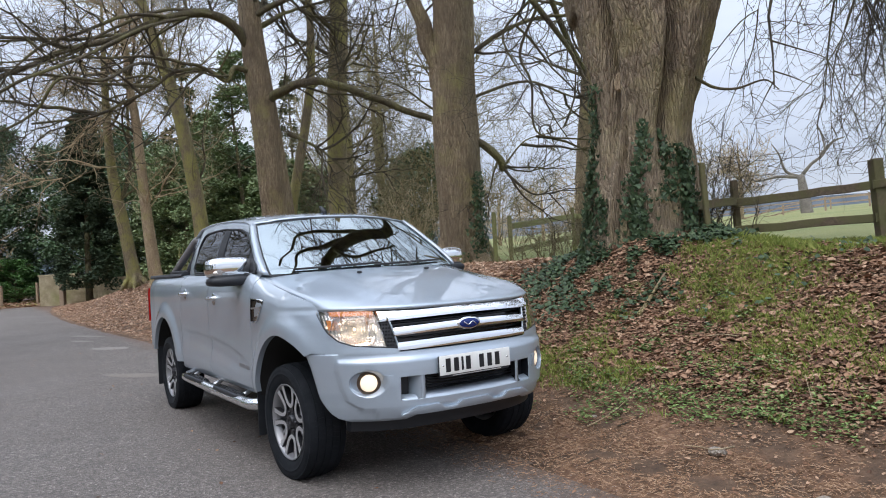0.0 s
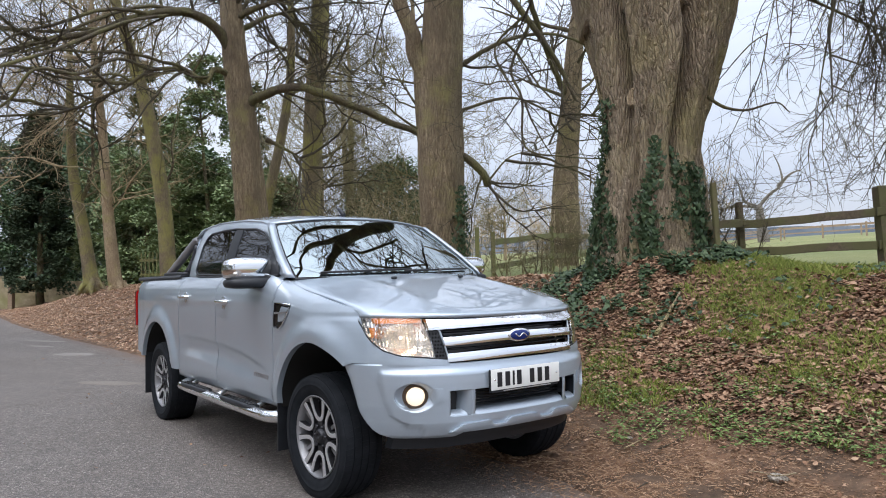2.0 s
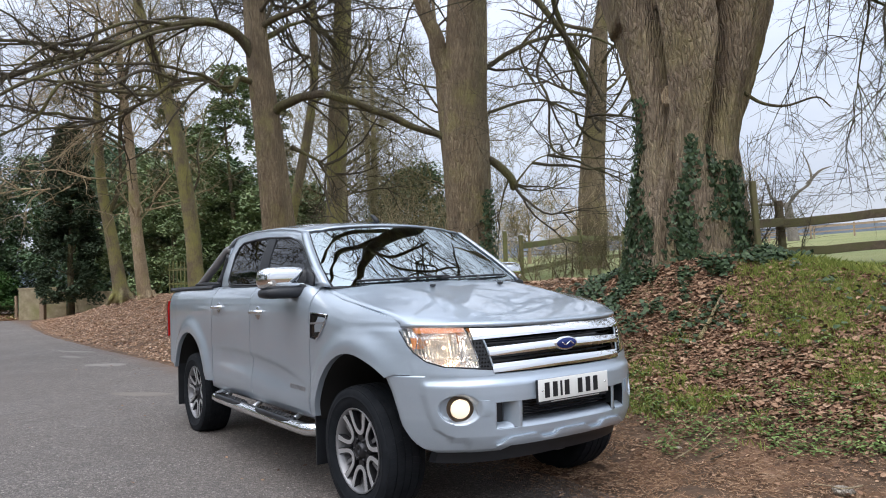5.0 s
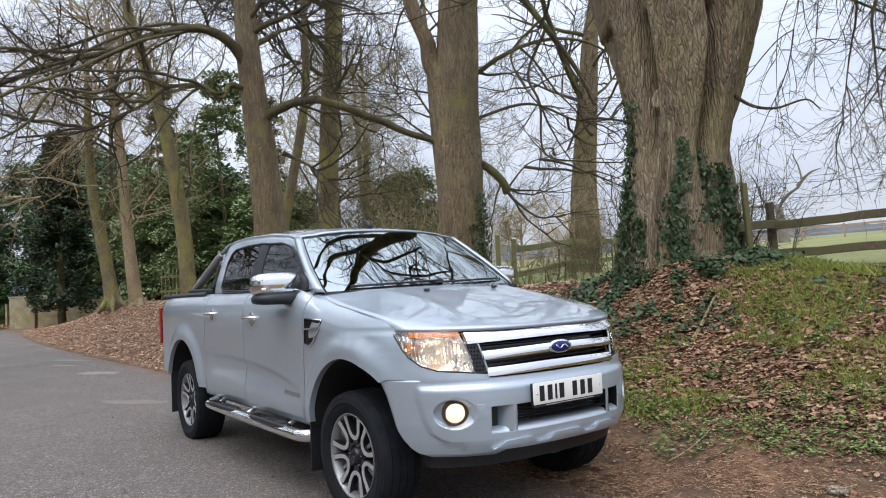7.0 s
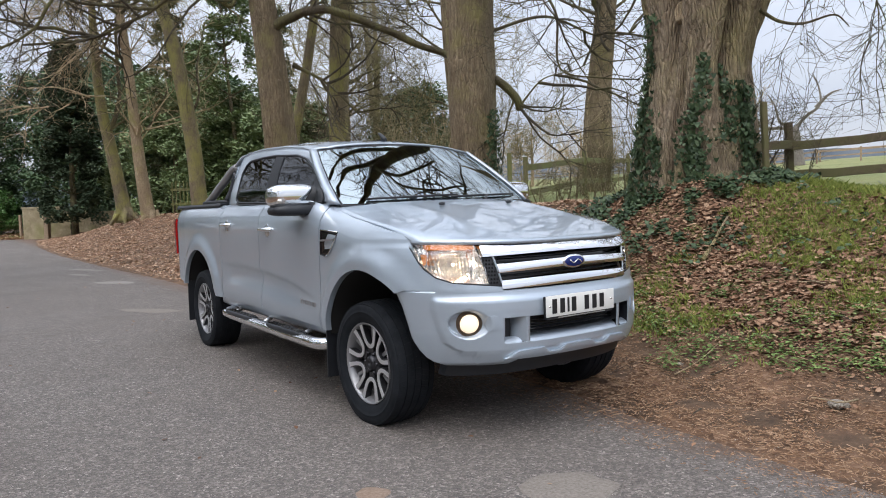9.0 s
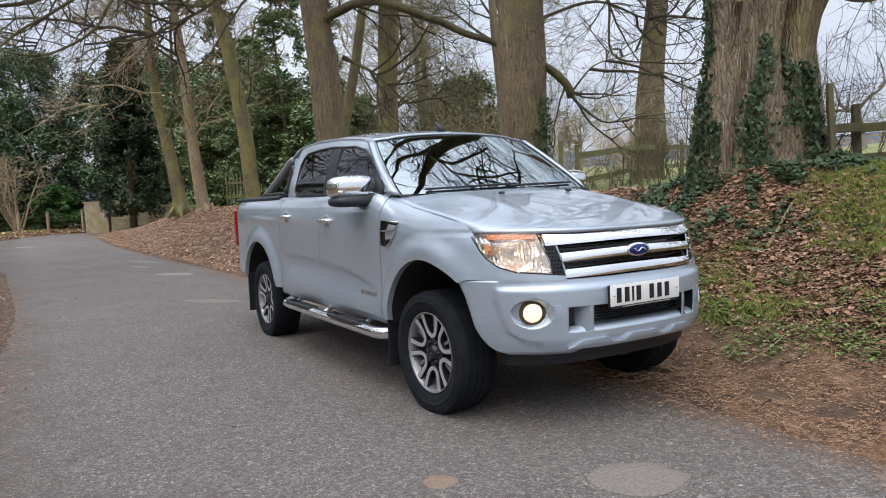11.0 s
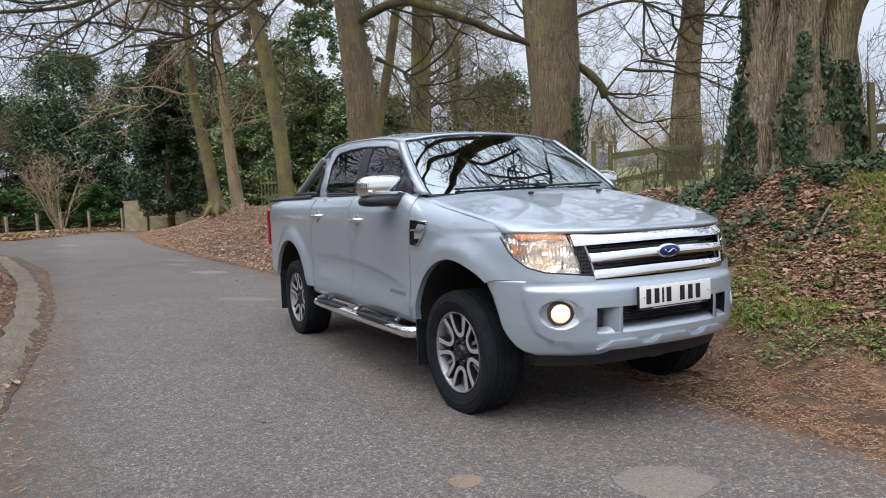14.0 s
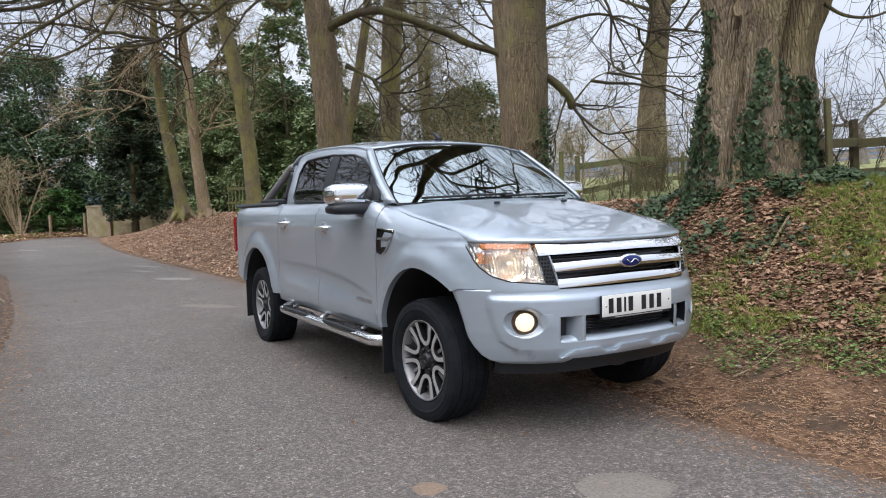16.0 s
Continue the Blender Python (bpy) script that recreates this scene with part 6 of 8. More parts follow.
def flank(x, z):
    """Half width of the body at a height, without the nose's curve."""
    h = top_z(min(x, 1.7)) - z
    inset = ip(h, (0.0, 0.098), (0.02, 0.070), (0.05, 0.042), (0.09, 0.018), (0.14, 0.004), (0.2, 0.0))
    w = 0.898 - inset * ip(x, (-2.7, 0.75), (-1.1, 0.8), (-0.9, 1.0), (1.0, 1.0), (1.4, 0.85), (2.0, 0.75))
    w -= 0.22 * max(0.0, 0.62 - z) ** 1.3 * 1.6
    # a pressed scallop low on the doors: a sharp upper crease that runs out to the sill
    u = ip(x, (-1.0, 0.865), (-0.4, 0.868), (0.1, 0.850), (0.5, 0.815), (0.85, 0.760), (1.07, 0.715)) - z
    if u > -0.012:
        rise, fall = min((u + 0.012) / 0.060, 1.0), min(max((u - 0.06) / 0.20, 0.0), 1.0)
        w -= 0.026 * rise * rise * (3 - 2 * rise) * (1 - fall * fall * (3 - 2 * fall)) * ip(x, (-1.0, 0), (-0.75, 0.8), (0.7, 1), (1.02, 0.15), (1.07, 0))
    w -= ip(x, (-2.55, 0.07), (-2.50, 0.035), (-2.40, 0.015), (-2.1, 0.0))
    return w


def nose_reach(z):
    return ip(z, (0.36, 0.78), (0.46, 0.845), (0.52, 0.862), (0.58, 0.864), (0.66, 0.869), (0.74, 0.868), (0.80, 0.864), (0.825, 0.861), (0.845, 0.858), (0.90, 0.853), (0.97, 0.848), (1.04, 0.835), (1.085, 0.815), (1.11, 0.80))


def nose_power(z):
    return ip(z, (0.45, 2.6), (0.85, 2.5), (1.1, 1.95))


def fascia_edge(z):
    return ip(z, (0.50, 0.60), (0.539, 0.70), (0.574, 0.741), (0.646, 0.764), (0.75, 0.781), (0.82, 0.775))


def front_x(y, z):
    q = min(abs(y) / (flank(1.6, min(z, 1.06)) + 0.006), 0.999)
    fascia = 0.020 * ip(z, (0.44, 0.3), (0.53, 1), (0.782, 1), (0.795, 0.85), (0.815, 0.15), (0.826, 0)) * ip(abs(y) - fascia_edge(z), (-0.022, 1), (-0.015, 0.88), (-0.006, 0.12), (0.0, 0))
    lamp = math.hypot((abs(y) - 0.636) / 0.088, (z - 0.674) / 0.076)
    fascia -= 0.045 * min(max((1.0 - lamp) / 0.20, 0.0), 1.0)
    return 1.6 + nose_reach(z) * (1 - q ** 2.75) ** (1 / nose_power(z)) + fascia


def side_y(x, z):
    w = flank(x, z)
    if x > 1.6:
        t = min((x - 1.6) / nose_reach(min(z, 1.1)), 0.999)
        w = (flank(1.6, z) + 0.006 * min((x - 1.6) / 0.2, 1)) * (1 - t ** nose_power(z)) ** (1 / 2.75)
    return w + flare(x, z)


def mirrored(rows):
    return [[(p[0], -p[1], p[2]) for p in r] for r in rows]


def slab(geo, rows, inward, flip=False):
    """A plate: the outer sheet, the same sheet moved by inward, and its rim."""
    inner = [[tuple(np.add(p, inward)) for p in r] for r in rows]
    geo.grid(rows, flip)
    geo.grid(inner, not flip)
    for a, b in ((rows[0], inner[0]), (inner[-1], rows[-1]), ([r[0] for r in inner], [r[0] for r in rows]), ([r[-1] for r in rows], [r[-1] for r in inner])):
        geo.grid([a, b], not flip)


def in_arch(x, z, grow=0.0):
    return any(math.hypot(x - cx, z - cz) < r + grow for cx, cz, r in ARCHES)


def on_arch(x, z):
    """The nearest place on the arch's rim."""
    cx, cz, r = min(ARCHES, key=lambda a: abs(x - a[0]))
    d = math.hypot(x - cx, z - cz) or 1
    return cx + (x - cx) * r / d, cz + (z - cz) * r / d


def side_panel(name, xa, xb, za, zb, parent, side, nx=30, nz=26, label=""):
    """A pressed panel on the flank between two x, two height curves, with its wheel arch cut out and its edges turned in."""
    xs = [xa + (xb - xa) * i / nx for i in range(nx + 1)]
    pts = [[[x, za(x) + (zb(x) - za(x)) * j / nz] for x in xs] for j in range(nz + 1)]
    if xb == 2.00:
        for row in pts:
            for p in row:
                if p[0] > 1.75:
                    p[0] += (front_x(0.794, min(p[1], 1.09)) - xb) * (p[0] - 1.75) / (xb - 1.75)
    keep = [[not in_arch(sum(pts[j + a][i + b][0] for a in (0, 1) for b in (0, 1)) / 4, sum(pts[j + a][i + b][1] for a in (0, 1) for b in (0, 1)) / 4) for i in range(nx)] for j in range(nz)]
    bm = bmesh.new()
    grid = {}
    for j in range(nz + 1):
        for i in range(nx + 1):
            near = [keep[b][a] for a in (i - 1, i) for b in (j - 1, j) if 0 <= a < nx and 0 <= b < nz]
            if not any(near):
                continue
            x, z = pts[j][i]
            if not all(near):
                x, z = on_arch(x, z)
            grid[i, j] = bm.verts.new((x, -side * side_y(x, z), z))
    for j in range(nz):
        for i in range(nx):
            if keep[j][i]:
                q = [grid[i, j], grid[i + 1, j], grid[i + 1, j + 1], grid[i, j + 1]]
                bm.faces.new(q if side > 0 else q[::-1])
    rim = [e for e in bm.edges if e.is_boundary and not (xb == 2.00 and all(v.co.x > 1.93 and v.co.z > 0.80 for v in e.verts))]
    got = bmesh.ops.extrude_edge_only(bm, edges=rim)
    for v in got["geom"]:
        if isinstance(v, bmesh.types.BMVert):
            v.co.y -= -side * 0.035
            v.co.x += 0.004 * (1 if v.co.x < (xa + xb) / 2 else -1)
    me = bpy.data.meshes.new(name)
    bm.to_mesh(me)
    bm.free()
    me.materials.append(PAINT)
    me.polygons.foreach_set("use_smooth", [True] * len(me.polygons))
    ob = tagged(new(name, me), label)
    ob.parent = parent
    es = ob.modifiers.new("edges", "EDGE_SPLIT")
    es.split_angle = radians(40)
    return ob


def blob(geo, centre, size, power=3.0, n=14, m=10):
    """A rounded box."""
    def s(v):
        return math.copysign(abs(v) ** (2 / power), v)
    rows = []
    for j in range(m + 1):
        b = -math.pi / 2 + math.pi * j / m
        rows.append([(centre[0] + size[0] * s(math.cos(b)) * s(math.cos(a)), centre[1] + size[1] * s(math.cos(b)) * s(math.sin(a)), centre[2] + size[2] * s(math.sin(b))) for a in (2 * math.pi * i / n for i in range(n + 1))])
    geo.grid(rows)


def front_patch(y0, y1, z0, z1, off, ny=16, nz=3, thick=0.02, tip=0.0):
    """A strip on the nose: z0 and z1 may be functions of y."""
    f0 = z0 if callable(z0) else (lambda y: z0)
    f1 = z1 if callable(z1) else (lambda y: z1)
    rows = []
    for j in range(nz + 1):
        row = []
        for i in range(ny + 1):
            y = y0 + (y1 - y0) * i / ny
            z = f0(y) + (f1(y) - f0(y)) * j / nz
            bow = 0.35 * off * (1 - (2 * j / nz - 1) ** 2) if nz > 2 else 0
            row.append((front_x(y, z) + off + bow + tip * (0.5 - j / nz), y, z))
        rows.append(row)
    g = Geo()
    slab(g, rows, (-thick, 0, 0))
    return g


def lathe(profile, segs=48):
    """A body turned about the y axis from (y, radius) pairs."""
    rows = []
    for k in range(segs + 1):
        a = 2 * math.pi * k / segs
        rows.append([(r * math.cos(a), y, r * math.sin(a)) for y, r in profile])
    g = Geo()
    g.grid(rows)
    return g


truck = empty("pickup_truck", (0, 0, 0), "silver double-cab pickup truck, lamps lit, parked half on the verge", "pickup truck")

# wheels -----------------------------------------------------------------
WHEEL_MESH = {}


def wheel_meshes():
    def squeeze(r):
        return r if r < 0.262 else 0.262 + (r - 0.262) * 0.84
    tyre = lathe([(y, squeeze(r)) for y, r in ((0.10, 0.235), (0.118, 0.262), (0.128, 0.300), (0.130, 0.335), (0.124, 0.360), (0.112, 0.373), (0.095, 0.380), (0, 0.383), (-0.095, 0.380), (-0.112, 0.373), (-0.124, 0.360), (-0.130, 0.335), (-0.1285, 0.318), (-0.1305, 0.316), (-0.1305, 0.312), (-0.128, 0.310), (-0.127, 0.290), (-0.118, 0.262), (-0.10, 0.235))], 90)
    carcass = len(tyre.f)
    # tread blocks between round grooves
    for k in range(72):
        a = 2 * math.pi * k / 72
        for row, (y0, y1) in enumerate(((-0.120, -0.078), (-0.070, -0.026), (-0.019, 0.019), (0.026, 0.070), (0.078, 0.120))):
            sh = (0.5 if row % 2 else 0.0) * 2 * math.pi / 72
            w = 2 * math.pi / 72 * 0.486
            skew = 0.005 * (1 if row < 2 else -1 if row > 2 else 0.0)
            v = []
            for r in (0.374, 0.3880 if 0 < row < 4 else 0.3868):
                for yy, s in ((y0, -skew), (y1, skew)):
                    for d in (-w, w):
                        b = a + sh + d + s / 0.38
                        rr = squeeze(r - (0.013 if abs(yy) > 0.115 else 0))
                        v.append((rr * math.cos(b), yy, rr * math.sin(b)))
            tyre.add(v, [(4, 5, 7, 6), (0, 4, 6, 2), (1, 3, 7, 5), (0, 1, 5, 4), (2, 6, 7, 3)])
    # the tyre sits flat on the road under its load
    tyre.v = [(x * (1.0 + 0.02 * max(0.0, -0.30 - z) / 0.05), y * (1.0 + 0.05 * max(0.0, -0.26 - z) / 0.1), max(z, -0.353)) for x, y, z in tyre.v]
    rim = lathe([(-0.10, 0.238), (-0.112, 0.242), (-0.114, 0.238), (-0.104, 0.232), (-0.085, 0.224), (-0.04, 0.215), (0.06, 0.210), (0.10, 0.222), (0.105, 0.238)], 64)
    barrel = lathe([(-0.02, 0.0), (-0.02, 0.214)], 40)
    barrel.grid([[(r * math.cos(2 * math.pi * k / 40), y, r * math.sin(2 * math.pi * k / 40)) for y, r in ((-0.045, 0.0), (-0.045, 0.155), (-0.02, 0.16))] for k in range(41)])
    # one loop: two arms from the rim that join near the hub; dark body, bright machined face, dark inner web
    half = [(0.236, 0.080), (0.205, 0.073), (0.170, 0.062), (0.140, 0.051), (0.115, 0.036), (0.102, 0.018)]
    line = smoothed([(r, t) for r, t in half] + [(0.098, 0.0)] + [(r, -t) for r, t in reversed(half)], 4)

    def band(width, y_of, depth):
        rows = []
        for i, p in enumerate(line):
            d = line[min(i + 1, len(line) - 1)] - line[max(i - 1, 0)]
            n = np.array((-d[1], d[0])) / (np.hypot(*d) or 1)
            w = width * (0.92 + 0.35 * min(max((p[0] - 0.16) / 0.08, 0), 1))
            rows.append([(p[0] + n[0] * o, y_of(p[0]), p[1] + n[1] * o) for o in (-w / 2, w / 2)])
        g = Geo()
        slab(g, rows, (0, depth, 0), True)
        return g

    def dish(r):
        return -0.088 - 0.016 * min(max((r - 0.10) / 0.13, 0), 1)
    spoke = band(0.034, lambda r: dish(r) + 0.004, 0.034)
    slab(spoke, [[(0.060 + 0.018 * i, -0.082, z) for z in (-0.028, 0.0, 0.028)] for i in range(3)], (0, 0.03, 0))
    pocket = band(0.025, dish, 0.005)
    web = Geo()
    slab(web, [[(r, -0.066 - 0.02 * (r - 0.12), z) for z in (-0.010, 0.010)] for r in (0.115, 0.16, 0.20, 0.232)], (0, 0.015, 0))
    hub = lathe([(-0.076, 0.0), (-0.098, 0.012), (-0.102, 0.030), (-0.094, 0.040), (-0.078, 0.044), (-0.078, 0.075), (-0.05, 0.082)], 32)
    for k in range(6):
        a = 2 * math.pi * (k + 0.5) / 6
        hub.tube([(0.062 * math.cos(a), -0.07, 0.062 * math.sin(a)), (0.062 * math.cos(a), -0.092, 0.062 * math.sin(a))], [0.011, 0.010], 6)
    rubber = tyre.mesh("tyre", TYRE)
    rubber.polygons.foreach_set("use_smooth", [i < carcass for i in range(len(rubber.polygons))])
    WHEEL_MESH.update(tyre=rubber, rim=rim.mesh("rim", ALLOY_MID), barrel=barrel.mesh("barrel", ALLOY_DARK), spoke=spoke.mesh("spoke", ALLOY_DARK, False), face=pocket.mesh("spoke_face", ALLOY, False), web=web.mesh("spoke_web", ALLOY_MID, False), hub=hub.mesh("hub", ALLOY_DARK))


def add_wheel(x, y, turn, steer=0.0):
    w = new("wheel")
    tagged(w, "black tyre on a split-spoke machined alloy wheel")
    w.parent = truck
    w.matrix_basis = pose(x, y, 0.385, 0, turn, steer) if y < 0 else pose(x, y, 0.385, 0, turn, 180 + steer)
    for key, lab in (("tyre", "black treaded rubber tyre"), ("rim", "grey alloy rim"), ("barrel", "dark wheel barrel"), ("hub", "dark hub with six nuts")):
        o = tagged(new(key, WHEEL_MESH[key]), lab)
        o.parent = w
        if key == "tyre":
            o.matrix_basis = pose(0, 0, 0, 0, -turn, 0)
    for k in range(6):
        for key, data in (("spoke", "spoke"), ("spoke_face", "face"), ("spoke_web", "web")):
            o = new(key, WHEEL_MESH[data])
            o.parent = w
            o.matrix_basis = pose(0, 0, 0, 0, 60 * k, 0)


wheel_meshes()
for wx, wy, tn, st in ((1.61, -0.755, 30, 2.5), (-1.61, -0.755, 52, 0), (1.61, 0.755, 5, 2.5), (-1.61, 0.755, 22, 0)):
    add_wheel(wx, wy, tn, st)

# flanks -----------------------------------------------------------------
for side in (1, -1):
    side_panel("bed_side", -2.52, -0.962, low_z, top_z, truck, side, 66, 44, "silver bed side with flared wheel arch")
    side_panel("rear_door", -0.952, -0.012, lambda x: max(low_z(x), 0.55 + 0.0 * x), top_z, truck, side, 34, 64, "silver rear door")
    side_panel("front_door", -0.004, 1.075, low_z, top_z, truck, side, 38, 64, "silver front door")
    side_panel("front_wing", 1.083, 2.00, lambda x: ip(x, (1.083, 0.53), (1.62, 0.53), (1.90, 0.83), (1.93, 0.849), (2.3, 0.849)), top_z, truck, side, 60, 48, "silver front wing with flared arch")
    # black strips set inside the panel gaps, standing in for the shade there
    for gx in (-0.957, -0.008, 1.079):
        g = Geo()
        slab(g, [[(gx + o, -side * (side_y(gx, z) - 0.011), z) for o in (-0.012, 0.012)] for z in np.linspace(max(low_z(gx), 0.56), top_z(gx) - 0.012, 22)], (0, side * 0.004, 0), side > 0)
        part("gap_shade", g, PLASTIC, truck, "black strip standing in for the shade in the panel gap")


def bumper():
    """The front bumper round the nose, with openings for grille, lamps and pockets."""
    ys = [0, 0.06, 0.12, 0.18, 0.24, 0.29, 0.335, 0.36, 0.40, 0.435, 0.475, 0.50, 0.53, 0.552, 0.562, 0.572, 0.582, 0.594, 0.61, 0.63, 0.648, 0.666, 0.686, 0.702, 0.714, 0.724, 0.734, 0.744, 0.752, 0.76, 0.767, 0.774, 0.782, 0.80]
    zs = [0.478, 0.49, 0.505, 0.515, 0.53, 0.545, 0.565, 0.58, 0.592, 0.603, 0.613, 0.624, 0.64, 0.66, 0.68, 0.70, 0.716, 0.727, 0.737, 0.748, 0.765, 0.782, 0.789, 0.795, 0.80, 0.806, 0.813, 0.821, 0.836, 0.846]
    ys = sorted(set(ys) | {round(v, 4) for v in np.linspace(0.483, 0.80, 60)})
    zs = sorted(set(zs) | {round(v, 4) for v in np.linspace(0.535, 0.78, 30)})

    def low(z, y):
        """The lip hangs lower at the corners than in the middle."""
        lip = ip(abs(y), (0.36, 0.484), (0.43, 0.449))
        return z if z >= 0.53 else 0.53 - (0.53 - z) * (0.53 - lip) / 0.052

    def cols(z):
        stop = ip(z, (0.478, 2.205), (0.484, 2.175), (0.49, 2.155), (0.505, 2.125), (0.53, 2.098), (0.58, 2.072), (0.66, 2.05), (0.759, 2.015), (0.838, 1.972), (0.846, 1.98))
        e = max(fascia_edge(z), 0.70)
        y_end, zl = 0.80, low(z, 0.8)
        while front_x(y_end, zl) < stop + 0.02 and y_end > 0.7:
            y_end -= 0.004
        cut = [ip(y, (0, 0), (0.53, 0.53), (0.594, 0.594), (0.742, min(e, y_end) - 0.038), (0.78, min(e, y_end - 0.008)), (0.80, y_end)) for y in ys]
        right = [(front_x(y, low(z, y)), -y, low(z, y)) for y in cut]
        x_end, y_from = front_x(y_end, zl), y_end
        rest = []
        for i in range(1, 7):
            x = x_end + (stop - x_end) * i / 6
            w = side_y(x, zl) - 0.92 * flare(x, zl)
            rest.append((x, -max(w, y_from), zl))
        return right + rest
    rows = [cols(z) for z in zs]
    full = [[(p[0], -p[1], p[2]) for p in reversed(r[1:])] + r for r in rows]

    def hole(y, z):
        y = abs(y)
        return (y < 0.335 or 0.36 < y < 0.475) and 0.565 < z < 0.70
    g = Geo()
    n = len(full[0])
    for r in full:
        g.v += r
    for j in range(len(zs) - 1):
        for i in range(n - 1):
            q = [j * n + i, j * n + i + 1, (j + 1) * n + i + 1, (j + 1) * n + i]
            c = np.mean([g.v[k] for k in q], axis=0)
            if not (c[0] > 2.1 and hole(c[1], c[2])):
                g.f.append(tuple(reversed(q)))
    b = part("front_bumper", g, PAINT, truck, "silver moulded front bumper")
    so = b.modifiers.new("thickness", "SOLIDIFY")
    so.thickness, so.offset = 0.005, -1.0

    def tray(name, y0, y1, z0, z1, depth, mat, label):
        t = Geo()
        steps = 8
        ring = [(y0 + (y1 - y0) * i / steps, z0) for i in range(steps)] + [(y1, z0 + (z1 - z0) * i / 4) for i in range(4)] + [(y1 + (y0 - y1) * i / steps, z1) for i in range(steps)] + [(y0, z1 + (z0 - z1) * i / 4) for i in range(5)]
        t.grid([[(front_x(y, z) - 0.003, y, z) for y, z in ring], [(front_x(y, z) - depth, y * 0.985 + 0.015 * (y0 + y1) / 2, z * 0.97 + 0.03 * (z0 + z1) / 2) for y, z in ring]])
        back = [[(front_x(y, z) - depth, y, z) for y in (y0 + (y1 - y0) * i / steps for i in range(steps + 1))] for z in (z0, (z0 + z1) / 2, z1)]
        t.grid(back)
        return part(name, t, mat, b, label)
    tray("lower_intake", -0.335, 0.335, 0.612, 0.70, 0.07, PLASTIC, "black lower air intake")
    sill_rows = [[(front_x(y, z0) - d, y, z) for y in np.linspace(-0.335, 0.335, 21)] for z0, d, z in ((0.565, 0.001, 0.565), (0.575, 0.016, 0.588), (0.60, 0.068, 0.614))]
    t = Geo()
    slab(t, sill_rows, (-0.006, 0, -0.008))
    part("intake_ledge", t, PAINT, b, "sloping silver ledge under the intake")
    for i in range(5):
        t = Geo()
        z = 0.622 + 0.017 * i
        t.tube([(front_x(y, z) - 0.045, y, z) for y in np.linspace(-0.33, 0.33, 9)], [0.004] * 9, 5)
        part("intake_slat", t, GLOSSBLACK, b)
    for s in (-1, 1):
        y0, y1 = sorted((s * 0.36, s * 0.475))
        tray("bumper_pocket", y0, y1, 0.566, 0.70, 0.075, PLASTIC, "black pocket in the bumper")
        t = Geo()
        slab(t, [[(front_x(y, z) - d, s * y, z) for y, d in ((0.361, 0.001), (0.368, 0.010), (0.396, 0.060), (0.398, 0.068))] for z in np.linspace(0.567, 0.70, 6)], (-0.006, 0, 0), s > 0)
        part("pocket_cheek", t, PAINT, b, "sloping silver cheek of the pocket")
        t = Geo()
        slab(t, [[(front_x(y, 0.57) - d, s * y, z) for y in (0.38, 0.43, 0.474)] for d, z in ((0.001, 0.567), (0.014, 0.580), (0.05, 0.592))], (-0.006, 0, -0.004), s > 0)
        part("pocket_ledge", t, PAINT, b, "silver ledge of the pocket")
        # lit fog lamp
        cx, cy = front_x(0.628, 0.674) + 0.006, s * 0.620
        out = Vector((0.84, s * 0.54, 0)).normalized()
        c = Vector((cx, cy, 0.674))
        lamp = Geo()
        lamp.tube([c - out * 0.02, c + out * 0.004, c + out * 0.014, c + out * 0.018], [0.058, 0.056, 0.038, 0.010], 28)
        part("fog_lamp", lamp, FOGLIGHT, b, "lit round fog lamp, warm white")
        ring = Geo()
        ring.tube([c - out * 0.022, c + out * 0.004, c + out * 0.008, c - out * 0.012], [0.072, 0.070, 0.064, 0.057], 28, cap=False)
        part("fog_bezel", ring, BEZEL, b, "dark bezel round the fog lamp")
        trim = front_patch(*sorted((s * 0.512, s * 0.560)), 0.640, 0.716, 0.006, 6, 4, 0.012)
        bevelled(part("fog_trim", trim, PAINT, b, "silver trim beside the fog lamp"), 0.004)
    # dark valance below and its silver pads
    val = front_patch(-0.68, 0.68, 0.378, 0.495, -0.038, 40, 4, 0.06)
    part("valance", val, PLASTIC, b, "black plastic valance under the bumper")
    lip = front_patch(-0.47, 0.47, lambda y: 0.474, lambda y: ip(abs(y), (0.0, 0.524), (0.10, 0.524), (0.135, 0.498), (0.215, 0.498), (0.25, 0.526), (0.40, 0.520), (0.47, 0.482)), 0.016, 64, 4, 0.03)
    bevelled(part("skid_lip", lip, PAINT, b, "raised silver lip with three pads on the lower bumper"), 0.005)
    return b


FRONT_BUMPER = bumper()


def lamp_low(y):
    return ip(abs(y), (0.47, 0.868), (0.557, 0.878), (0.685, 0.892), (0.743, 0.918), (0.782, 0.971), (0.798, 1.03), (0.803, 1.09))


